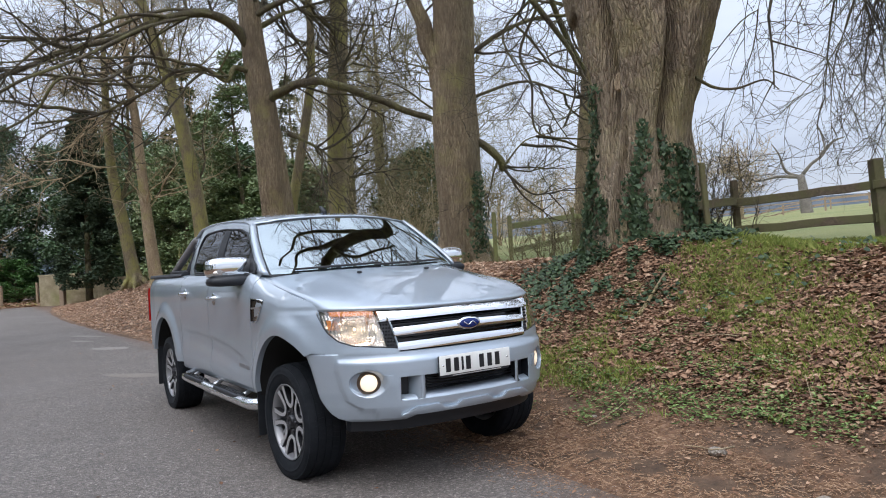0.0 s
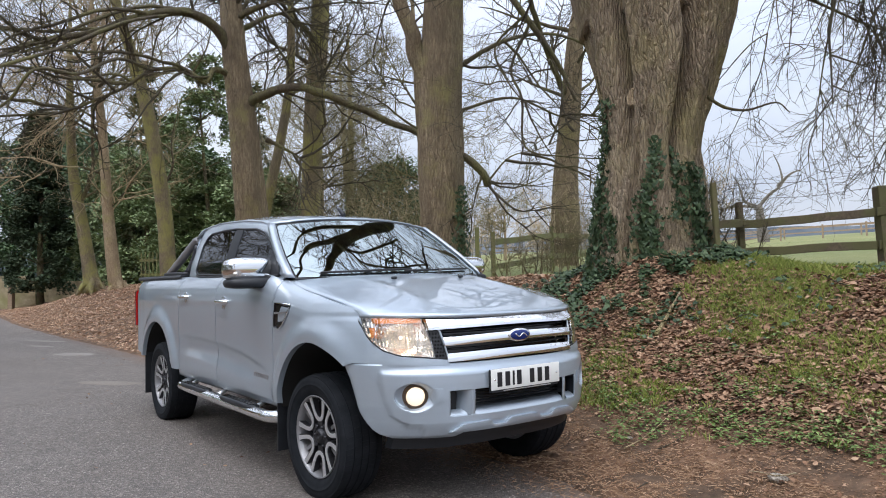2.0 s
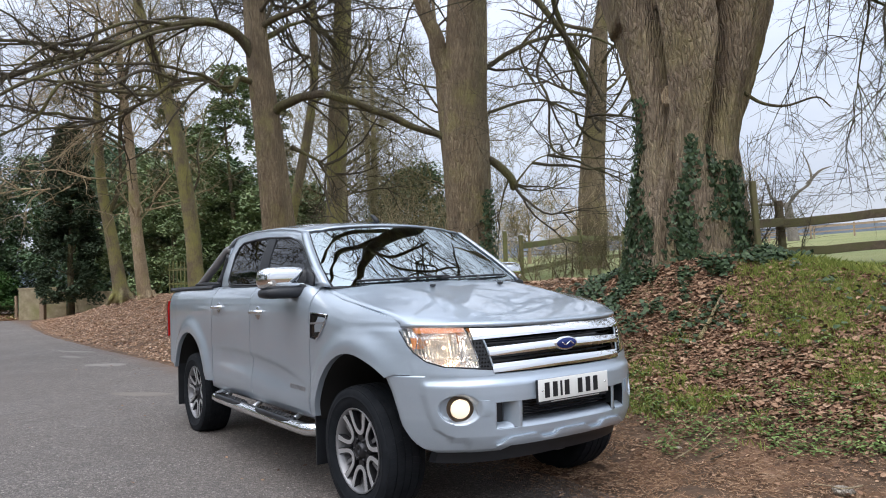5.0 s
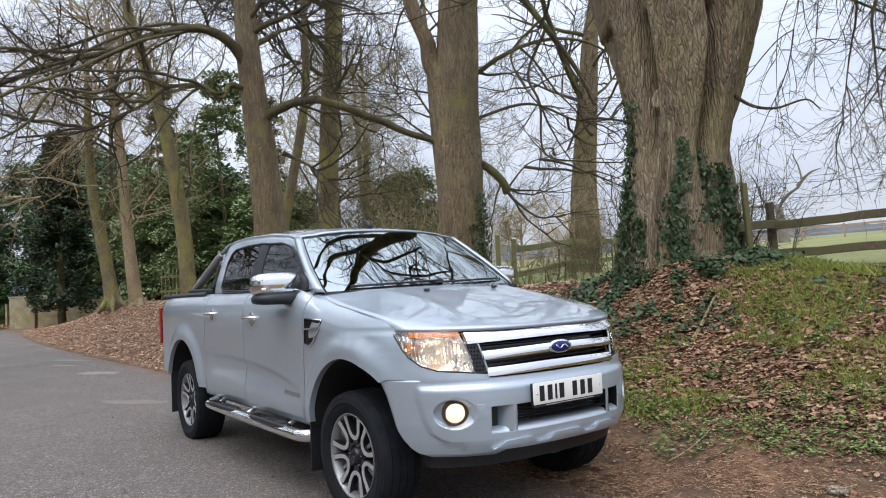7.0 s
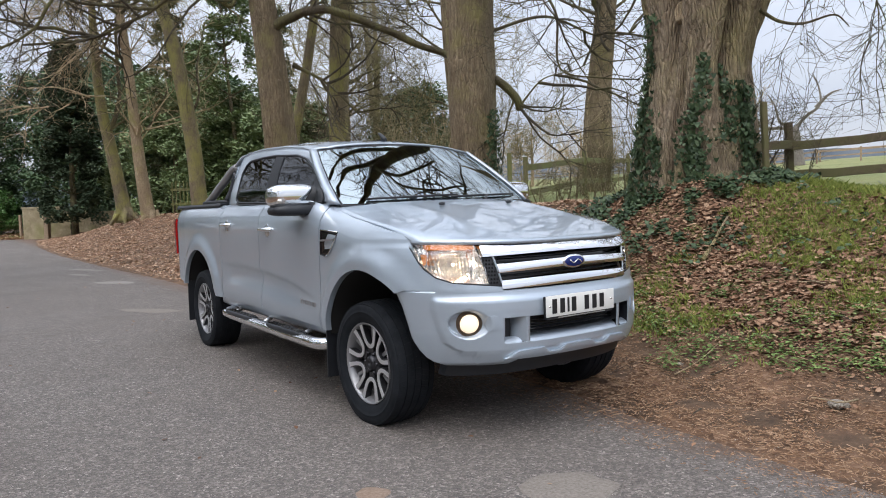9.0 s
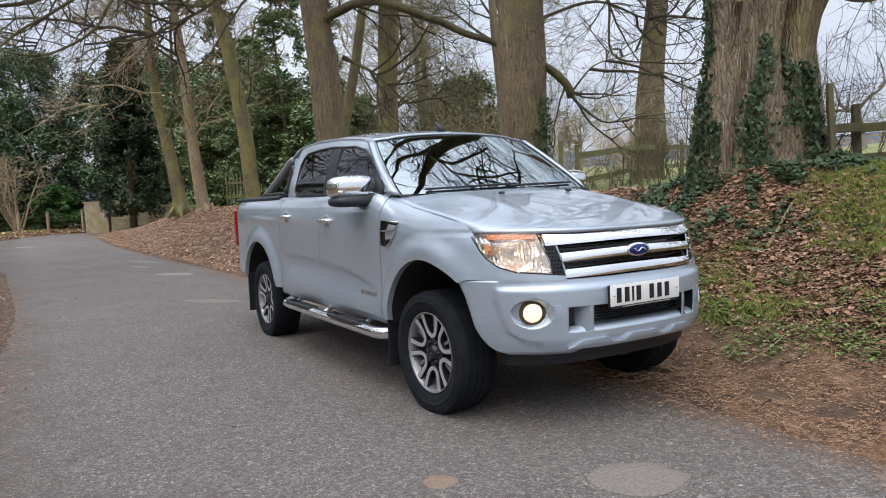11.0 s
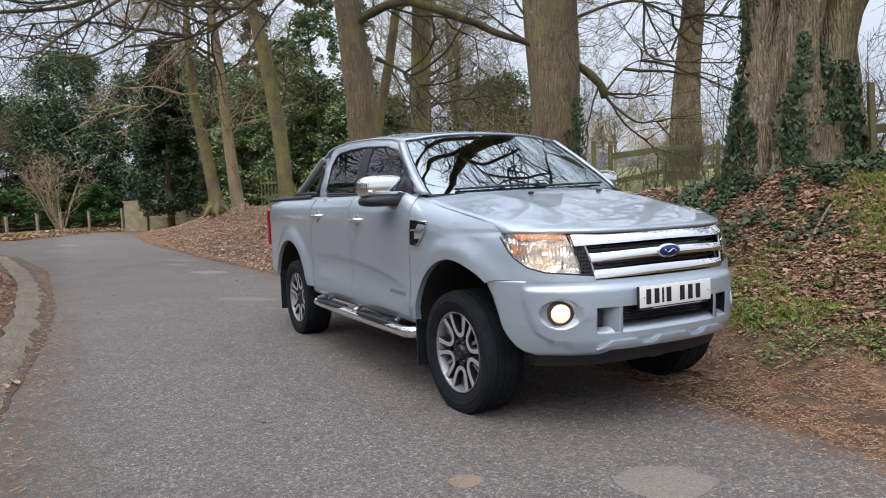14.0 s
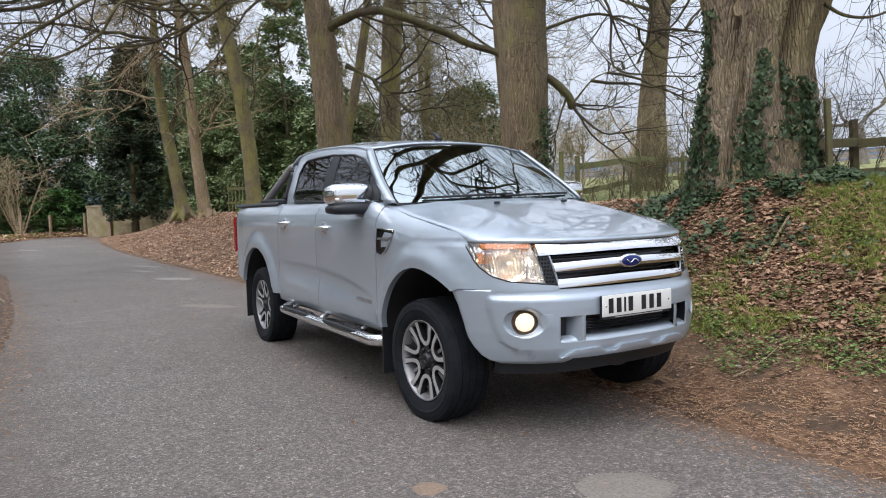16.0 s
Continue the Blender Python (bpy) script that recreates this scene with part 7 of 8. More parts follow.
def headlamp(s):
    """Clear-lensed headlamp wrapped round the corner, amber band on top, bulb lit."""
    root = new("headlamp")
    root.parent = truck
    tagged(root, "clear wrap-round headlamp glowing warm, amber band on top")

    def inner_y(z):
        return ip(z, (0.868, 0.520), (1.079, 0.562), (1.094, 0.562))

    def sheet(off, nz=10, ny=24, facet=0.0):
        rows = []
        for j in range(nz + 1):
            row = []
            for i in range(ny + 1):
                y = 0.520 + (0.801 - 0.520) * i / ny
                a = lamp_low(y)
                z = a + (1.094 - a) * j / nz
                y = max(y, inner_y(z))
                edge = min(i, ny - i, j + 1, nz - j + 1)
                bowl = max(0.0, 1 - ((y - 0.640) / 0.085) ** 2 - ((z - 0.965) / 0.105) ** 2)
                flute = 0.22 * (-1) ** i * (1 if 0.93 < z < 1.04 else 0.3)
                dip = facet * (min(edge, 4) / 4) * (0.55 + 0.9 * bowl + flute * (0.4 + bowl))
                row.append((front_x(y, z) + off - dip, s * (y + off * 0.4), z))
            rows.append(row)
        return rows
    back = Geo()
    back.grid(sheet(-0.022, 18, 44, 0.042), s > 0)
    part("lamp_housing", back, LAMPBOX, root, "bright faceted reflector", smooth=False)
    for y, z in ((0.655, 0.985), (0.765, 1.000)):
        bulb = Geo()
        blob(bulb, Vector((front_x(y, z) - 0.040, s * y, z)), (0.010, 0.009, 0.009), 2.0, 10, 8)
        part("bulb", bulb, BULB, root, "small glowing bulb")
    # frame lines inside the lens
    for line in ([(0.742, 1.088), (0.748, 1.03), (0.765, 0.96)], [(0.60, 0.90), (0.592, 0.97), (0.60, 1.045)], [(0.60, 1.058), (0.67, 1.059), (0.742, 1.058)]):
        rib = Geo()
        rib.tube([(front_x(y, z) - 0.020, s * y, z) for y, z in line], [0.0045] * 3, 5)
        part("lamp_rib", rib, CHROME, root)
    # orange side reflector in the outer corner
    sid = Geo()
    rows = []
    for j in range(9):
        z = 0.985 + 0.055 * j / 8
        rows.append([(front_x(y, z) - 0.019 - 0.003 * (j % 2), s * y, z) for y in np.linspace(0.752, 0.768, 5)])
    slab(sid, rows, (-0.006, 0, 0), s > 0)
    part("side_marker", sid, AMBER, root, "small fluted amber marker", smooth=False)
    am = Geo()
    rows = []
    for j in range(4):
        row = []
        for i in range(17):
            y = 0.566 + (0.752 - 0.566) * i / 16
            z = 1.064 + (1.090 - 1.064) * j / 3
            row.append((front_x(y, z) - 0.004, s * y, z))
        rows.append(row)
    slab(am, rows, (-0.02, 0, 0), s > 0)
    part("amber_band", am, AMBER, root, "amber indicator band")
    lens = Geo()
    slab(lens, sheet(0.004), (-0.003, 0, 0), s > 0)
    o = part("lens", lens, LENS, root, "clear plastic lens")
    o.visible_shadow = False
    rimline = Geo()
    line = [(front_x(y, lamp_low(y)) + 0.002, s * y, lamp_low(y)) for y in np.linspace(0.52, 0.802, 24)]
    rimline.tube(line, [0.004] * len(line), 5)
    part("lens_edge", rimline, PLASTIC, root)
    # painted strip between lamp and bumper
    under = Geo()
    rows = []
    for j in range(6):
        rows.append([(front_x(y, z) + ip(y, (0.735, 0.003), (0.77, -0.002)), s * y, z) for y, z in ((y, 0.838 + (lamp_low(y) - 0.004 - 0.838) * j / 5) for y in np.linspace(0.46, 0.800, 24))])
    under.grid(rows, s > 0)
    part("lamp_panel", under, PAINT, truck, "silver strip below the headlamp")


headlamp(-1)
headlamp(1)
for s in (-1, 1):
    glow = new("headlamp_glow", bpy.data.lights.new("headlamp_glow", "POINT"))
    glow.data.energy, glow.data.color, glow.data.shadow_soft_size = 0.22, (1.0, 0.80, 0.58), 0.012
    glow.location = (front_x(0.655, 0.985) - 0.016, s * 0.655, 0.985)
    glow.parent = truck


def grille():
    root = new("grille")
    root.parent = truck
    tagged(root, "black grille with three broad chrome bars")
    back = Geo()
    back.grid([[(front_x(y, z) - 0.075, y, z) for y in np.linspace(-0.56, 0.56, 25)] for z in np.linspace(0.85, 1.10, 9)])
    part("grille_backing", back, GLOSSBLACK, root)
    for k in range(9):
        z = 0.868 + 0.024 * k
        s = Geo()
        s.tube([(front_x(y, z) - 0.05, y, z) for y in np.linspace(-0.5, 0.5, 15)], [0.006] * 15, 5)
        part("grille_slat", s, PLASTIC, root)
    bevelled(part("chrome_bar", front_patch(-0.548, 0.548, lambda y: 1.036 - 0.012 * (abs(y) / 0.55) ** 2, lambda y: 1.088 - 0.006 * (abs(y) / 0.55) ** 2, 0.012, 30, 4, 0.03, 0.006), CHROME, root, "broad chrome top bar"), 0.006)
    bevelled(part("chrome_bar", front_patch(-0.482, 0.482, lambda y: 0.948 - 0.012 * (abs(y) / 0.5) ** 2, lambda y: 0.995 - 0.014 * (abs(y) / 0.5) ** 2, 0.010, 28, 4, 0.03, 0.006), CHROME, root, "chrome middle bar"), 0.006)
    bevelled(part("chrome_bar", front_patch(-0.470, 0.470, lambda y: 0.856 - 0.004 * (abs(y) / 0.5) ** 2, lambda y: 0.905 - 0.010 * (abs(y) / 0.5) ** 2, 0.008, 28, 4, 0.03, 0.006), CHROME, root, "chrome lower bar"), 0.006)
    for s in (-1, 1):
        # black honeycomb cheek and its silver edge
        def y_in(z):
            return ip(z, (0.852, 0.462), (1.035, 0.500))

        def y_out(z):
            return ip(z, (0.852, 0.515), (1.035, 0.552))
        rows = [[(front_x(y, z) - 0.004, s * y, z) for y in np.linspace(y_in(z), y_out(z), 6)] for z in np.linspace(0.856, 1.035, 10)]
        g = Geo()
        slab(g, rows, (-0.01, 0, 0), s > 0)
        part("grille_cheek", g, PLASTIC, root, "black honeycomb cheek panel")
        for i in range(9):
            for j in range(3):
                z = 0.868 + 0.0195 * i
                y = y_in(z) + 0.010 + 0.015 * j + 0.0075 * (i % 2)
                if y > y_out(z) - 0.004:
                    continue
                h = Geo()
                h.tube([(front_x(y, z) - 0.001, s * y, z), (front_x(y, z) + 0.0005, s * y, z)], [0.0066, 0.0060], 6)
                part("cheek_cell", h, GLOSSBLACK, root)
        e = Geo()
        e.tube([(front_x(y_in(z), z) + 0.004, s * (y_in(z) - 0.004), z) for z in np.linspace(0.853, 1.036, 8)], [0.006] * 8, 6)
        part("cheek_edge", e, PAINT, root, "silver edge of the cheek panel")
    # raised marks along the top bar, plain
    for k in range(6):
        y0 = -0.40 + 0.15 * k
        bevelled(part("bar_mark", front_patch(y0, y0 + 0.045, 1.046, 1.066, 0.0175, 4, 2, 0.006), CHROME, root), 0.002)
    # oval badge, plain
    badge = Geo()
    blob(badge, (front_x(0, 0.972) + 0.012, 0, 0.972), (0.016, 0.086, 0.040), 2.0, 28, 10)
    part("badge_rim", badge, CHROME, root, "bright oval badge rim")
    badge = Geo()
    blob(badge, (front_x(0, 0.972) + 0.018, 0, 0.972), (0.014, 0.074, 0.031), 2.0, 28, 10)
    part("badge_field", badge, BLUE, root, "deep blue oval badge field")
    mark = Geo()
    x = front_x(0, 0.972) + 0.031
    mark.tube([(x, y, 0.972 + 0.009 * math.sin(y * 95)) for y in np.linspace(-0.045, 0.045, 13)], [0.0035] * 13, 5)
    part("badge_mark", mark, CHROME, root, "plain silver wave on the badge")


grille()


def number_plate():
    root = new("number_plate")
    root.parent = truck
    tagged(root, "white number plate with black bars")
    g = Geo()
    g.box(2.508, 2.513, -0.26, 0.26, 0.686, 0.800)
    bevelled(part("plate_sheet", g, PLATE, root), 0.004)
    back = Geo()
    back.box(2.480, 2.508, -0.25, 0.25, 0.672, 0.796)
    part("plate_holder", back, PLASTIC, root, smooth=False)
    for k, w in enumerate((0.050, 0.050, 0.020, 0.050, 0.050, 0.050, 0.050)):
        y = (-0.200, -0.142, -0.098, -0.056, 0.042, 0.102, 0.160)[k]
        b = Geo()
        b.box(2.513, 2.5145, y - 0.017 if w > 0.03 else y - 0.007, y + 0.017 if w > 0.03 else y + 0.007, 0.703, 0.782)
        part("plate_bar", b, INK, root, smooth=False)
    for y in (-0.235, 0.235):
        c = Geo()
        c.tube([(2.513, y, 0.743), (2.516, y, 0.743)], [0.006, 0.005], 10)
        part("plate_screw", c, CHROME, root)
    line = Geo()
    line.box(2.508, 2.5095, -0.17, 0.19, 0.676, 0.681)
    part("holder_bar", line, ALLOY, root, smooth=False)


number_plate()


# bonnet, cab ------------------------------------------------------------
def bonnet():
    edge = smoothed([(1.075, 0.801, 1.313), (1.25, 0.807, 1.274), (1.45, 0.814, 1.237), (1.76, 0.818, 1.191), (1.92, 0.807, 1.156), (2.03, 0.792, 1.113)], 5)
    mid = smoothed([(1.40, 0, 1.335), (1.60, 0, 1.305), (1.9, 0, 1.248), (2.15, 0, 1.185), (2.33, 0, 1.134), (2.425, 0, 1.103)], 5)
    n = len(edge) - 1
    rows = []
    for k in range(n + 1):
        s = k / n
        e, c = edge[k], mid[k]
        px, pz = 2.0 + 1.25 * s, 2.6 + 0.3 * s
        row = []
        for i in range(41):
            q = -1 + 2 * i / 40
            a = abs(q)
            x = c[0] + (e[0] - c[0]) * a ** px
            z = c[2] + (e[2] - c[2]) * a ** pz
            z += 0.010 * math.exp(-(((a - 0.62 + 0.12 * s) / 0.07) ** 2)) * math.sin(math.pi * min(s * 1.15, 1)) - 0.006 * math.exp(-((a / 0.4) ** 2)) * math.sin(math.pi * s)
            row.append((x, q * e[1], z))
        rows.append(row)
    rows.append([(p[0] + 0.005, p[1] * 1.002, p[2] - 0.006) for p in rows[-1]])
    rows.append([(p[0] - 0.004, p[1], p[2] - 0.010) for p in rows[-1]])
    g = Geo()
    g.grid(rows, flip=False)
    b = part("bonnet", g, PAINT, truck, "silver bonnet mirroring the branches above")
    so = b.modifiers.new("thickness", "SOLIDIFY")
    so.thickness, so.offset = 0.006, -1.0
    for y in (-0.30, 0.24):
        nz = Geo()
        blob(nz, (1.62, y, 1.312), (0.022, 0.016, 0.010), 3, 10, 6)
        part("washer_nozzle", nz, PLASTIC, b)
    cowl = Geo()
    cowl.grid([[(ip(abs(q), (0, 1.36), (1, 1.03)) + dx, q * 0.78, 1.305 + dz - 0.02 * abs(q)) for q in np.linspace(-1, 1, 25)] for dx, dz in ((-0.10, 0.03), (0.0, 0.012), (0.12, -0.02))])
    part("cowl", cowl, PLASTIC, truck, "black scuttle panel under the windscreen")


bonnet()


def cab_w(z):
    return ip(z, (1.355, 0.806), (1.46, 0.785), (1.6, 0.737), (1.70, 0.692), (1.76, 0.664), (1.80, 0.650))


def rail_z(x):
    return ip(x, (-1.08, 1.700), (-1.04, 1.752), (-0.96, 1.776), (-0.76, 1.792), (-0.5, 1.799), (0, 1.781), (0.38, 1.746), (0.56, 1.713), (0.60, 1.700), (0.8, 1.570), (0.96, 1.452), (1.11, 1.352))


def glass_top(x):
    return ip(x, (-0.775, 1.60), (-0.762, 1.675), (-0.69, 1.718), (-0.41, 1.728), (-0.1, 1.725), (0.05, 1.713), (0.34, 1.695), (0.536, 1.655), (0.69, 1.592), (0.863, 1.490), (0.95, 1.410), (0.985, 1.362))


def glass_low(x):
    return ip(x, (-0.775, 1.47), (-0.762, 1.40), (-0.70, 1.382), (0.0, 1.366), (1.0, 1.352))


def cab_pt(x, z, s, off=0.0):
    w = cab_w(z) + off
    w -= 0.05 * max(0, (-0.85 - x) / 0.2) ** 2 * 0.6
    return (x, s * w, z)


def cab():
    root = new("cab")
    root.parent = truck
    tagged(root, "silver cab frame with dark glass all round")
    for s in (-1, 1):
        xs = [-1.08, -1.06, -1.02, -0.96, -0.9, -0.84, -0.79] + list(np.linspace(-0.76, 1.0, 50)) + [1.03, 1.06, 1.09]
        g = Geo()
        nz = 18
        rows = [[cab_pt(x, 1.35 + (rail_z(x) - 1.35) * j / nz, s) for x in xs] for j in range(nz + 1)]
        n = len(xs)
        for r in rows:
            g.v += r
        for j in range(nz):
            for i in range(n - 1):
                q = [j * n + i, j * n + i + 1, (j + 1) * n + i + 1, (j + 1) * n + i]
                c = np.mean([g.v[k] for k in q], axis=0)
                if -0.765 < c[0] < 0.975 and glass_low(c[0]) + 0.004 < c[2] < glass_top(c[0]) - 0.004:
                    continue
                g.f.append(tuple(q if s < 0 else q[::-1]))
        o = part("side_frame", g, PAINT, root, "silver pillars and roof rail")
        so = o.modifiers.new("thickness", "SOLIDIFY")
        so.thickness, so.offset = 0.02, -1.0
        # panes, black centre pillar, rubber seals
        for xa, xb in ((-0.772, -0.085), (0.10, 0.982)):
            p = Geo()
            cols = [xa + (xb - xa) * i / 24 for i in range(25)]
            slab(p, [[cab_pt(x, glass_low(x) - 0.01 + (glass_top(x) - glass_low(x) + 0.02) * j / 8, s, 0.002) for x in cols] for j in range(9)], (0, -s * 0.004, 0), s > 0)
            pane = part("window_pane", p, PRIVACY, root, "dark side window mirroring trees")
            pane.visible_shadow = False
        p = Geo()
        slab(p, [[cab_pt(x + 0.10 * (1 - j / 8) * (0.6 if x > 0 else 0.05), glass_low(x) - 0.008 + (glass_top(x) - glass_low(x) + 0.014) * j / 8, s, 0.006) for x in (-0.095, -0.04, 0.02, 0.065)] for j in range(9)], (0, -s * 0.02, 0), s > 0)
        part("centre_pillar", p, PLASTIC, root, "black centre pillar")
        loop = [(x, glass_low(x) - 0.008) for x in np.linspace(-0.765, 0.985, 40)] + [(x, glass_top(x) + 0.006) for x in np.linspace(0.985, -0.772, 60)]
        loop.append(loop[0])
        seal = Geo()
        seal.tube([cab_pt(x, z, s, 0.004) for x, z in loop], [0.009] * len(loop), 6, cap=False)
        part("window_seal", seal, PLASTIC, root, "black window seal")
        trim = Geo()
        line = [cab_pt(x, glass_low(x) - 0.022, s, 0.008) for x in np.linspace(-0.73, 0.9, 30)]
        trim.tube(line, [0.007] * len(line), 6)
        part("belt_trim", trim, PLASTIC, root)
        # mirror sail
        sail = Geo()
        slab(sail, [[cab_pt(x, z0 + (z1 - z0) * j / 3, s, 0.008) for x, z0, z1 in ((0.80, 1.352, 1.525), (0.88, 1.350, 1.475), (0.98, 1.348, 1.365))] for j in range(4)], (0, -s * 0.01, 0), s > 0)
        part("mirror_sail", sail, PLASTIC, root, "black corner panel behind the mirror")
    # roof
    xs = list(np.linspace(-1.08, 0.56, 36))
    rows = []
    for i in range(33):
        q = -1 + 2 * i / 32
        row = []
        for x in xs:
            z = rail_z(x) + ip(x, (-1.08, 0.02), (-0.9, 0.035), (-0.4, 0.055), (0.3, 0.056), (0.56, 0.050)) * (1 - abs(q) ** 2.6)
            z -= 0.006 * math.exp(-(((abs(q) - 0.80) / 0.03) ** 2))
            row.append((x + 0.10 * (1 - q * q) * max(0, (x - 0.0) / 0.56) ** 2, q * cab_w(rail_z(x)), z))
        rows.append(row)
    g = Geo()
    g.grid(rows, flip=True)
    r = part("roof", g, PAINT, root, "silver roof skin")
    so = r.modifiers.new("thickness", "SOLIDIFY")
    so.thickness, so.offset = 0.015, -1.0
    # windscreen

    def screen(q, t, off=0.0):
        z = 1.318 + (1.712 - 1.318) * t
        xc = 0.60 + (1.70 - z) * 1.47
        x = xc - 0.012 + ip(t, (0, 0.255), (1, 0.105)) * (1 - abs(q) ** 2.3)
        return (x + off * 0.55, q * (cab_w(max(z, 1.355)) - 0.012), z + 0.050 * t * (1 - q * q) + off * 0.8)
    g = Geo()
    slab(g, [[screen(-0.955 + 1.91 * i / 30, 0.02 + 0.955 * j / 14, 0.004) for i in range(31)] for j in range(15)], (-0.003, 0, -0.004))
    w = part("windscreen", g, GLASS, root, "windscreen mirroring dark boughs and sky")
    w.visible_shadow = False
    band = Geo()
    for q0, q1, t0, t1 in ((-0.97, 0.97, 0.935, 1.0), (-0.97, 0.97, 0.0, 0.05)):
        slab(band, [[screen(q0 + (q1 - q0) * i / 30, t0 + (t1 - t0) * j / 3, 0.001) for i in range(31)] for j in range(4)], (-0.006, 0, -0.006))
    for s in (-1, 1):
        slab(band, [[screen(s * (0.945 + 0.035 * i / 2), j / 12, 0.001) for i in range(3)] for j in range(13)], (-0.006, 0, -0.006), s < 0)
    part("screen_border", band, GLOSSBLACK, root, "black border of the windscreen")
    for s in (-1, 1):
        p = Geo()
        rows = []
        for j in range(13):
            t = j / 12
            a = Vector(screen(s * 0.975, t, 0.006))
            z = a.z
            b = Vector(cab_pt(min(0.60 + (1.70 - z) * 1.47, 1.09) - 0.035, z, s, 0.001))
            rows.append([a, a.lerp(b, 0.5) + Vector((0.012, s * 0.012, 0.004)), b])
        p.grid(rows, s > 0)
        o = part("front_pillar", p, PAINT, root, "silver windscreen pillar")
        so = o.modifiers.new("thickness", "SOLIDIFY")
        so.thickness = 0.015
    # wipers
    for y0, y1 in ((-0.62, 0.02), (-0.05, 0.60)):
        wp = Geo()
        pts = [Vector(screen(q, 0.06 + 0.03 * k / 6, 0.018)) for k, q in enumerate(np.linspace(y0 / 0.79, y1 / 0.79, 7))]
        wp.tube(pts, [0.008] * 7, 5)
        wp.tube([pts[0] + Vector((0.05, 0.25, -0.03)), pts[3]], [0.014, 0.010], 6)
        part("wiper", wp, PLASTIC, root, "black wiper at rest")
    # rear wall with its window
    g = Geo()
    g.grid([[(-1.075 + 0.02 * j / 4, q * cab_w(1.35 + 0.36 * j / 4) * 0.98, 1.15 + 0.56 * j / 4) for q in np.linspace(-1, 1, 9)] for j in range(5)], flip=True)
    part("cab_back", g, PAINT, root)
    g = Geo()
    slab(g, [[(-1.085, y, z) for y in (-0.55, 0, 0.55)] for z in (1.40, 1.55, 1.69)], (0.006, 0, 0), True)
    part("rear_window", g, PRIVACY, root)
    # aerial
    a = Geo()
    slab(a, [[(0.44, y * 0.4, 1.820), (0.39, y, 1.828), (0.33, y, 1.826)] for y in (-0.02, 0.02)], (0, 0, -0.03))
    a.tube([(0.43, 0.0, 1.82), (0.40, 0.0, 1.840), (0.355, 0.0, 1.872), (0.325, 0, 1.884)], [0.016, 0.020, 0.014, 0.007], 8)
    part("aerial", a, PLASTIC, root, "short black roof aerial")
    # cabin
    g = Geo()
    g.box(-1.0, 1.05, -0.72, 0.72, 0.75, 1.05)
    part("cabin_floor", g, CABIN, root, smooth=False)
    d = Geo()
    blob(d, (1.02, 0, 1.18), (0.28, 0.72, 0.14), 4, 20, 10)
    part("dashboard", d, CABIN, root)
    for y in (-0.36, 0.36):
        for x, zz in ((0.05, 1.28), (-0.80, 1.25)):
            st = Geo()
            blob(st, (x, y, zz - 0.12), (0.10, 0.24, 0.33), 4)
            part("seat_back", st, CABIN, root)
            hr = Geo()
            blob(hr, (x - 0.04, y, zz + 0.30), (0.05, 0.13, 0.09), 3)
            part("headrest", hr, CABIN, root)
    sw = Geo()
    ring = [Vector((0.62 + 0.07 * math.sin(a), -0.36 + 0.18 * math.cos(a), 1.22 + 0.17 * math.sin(a))) for a in np.linspace(0, 2 * math.pi, 25)]
    sw.tube(ring, [0.015] * 25, 6, cap=False)
    part("steering_wheel", sw, CABIN, root)
    mi = Geo()
    blob(mi, (0.62, 0.0, 1.67), (0.02, 0.11, 0.035), 3)
    part("inner_mirror", mi, PLASTIC, root)


cab()

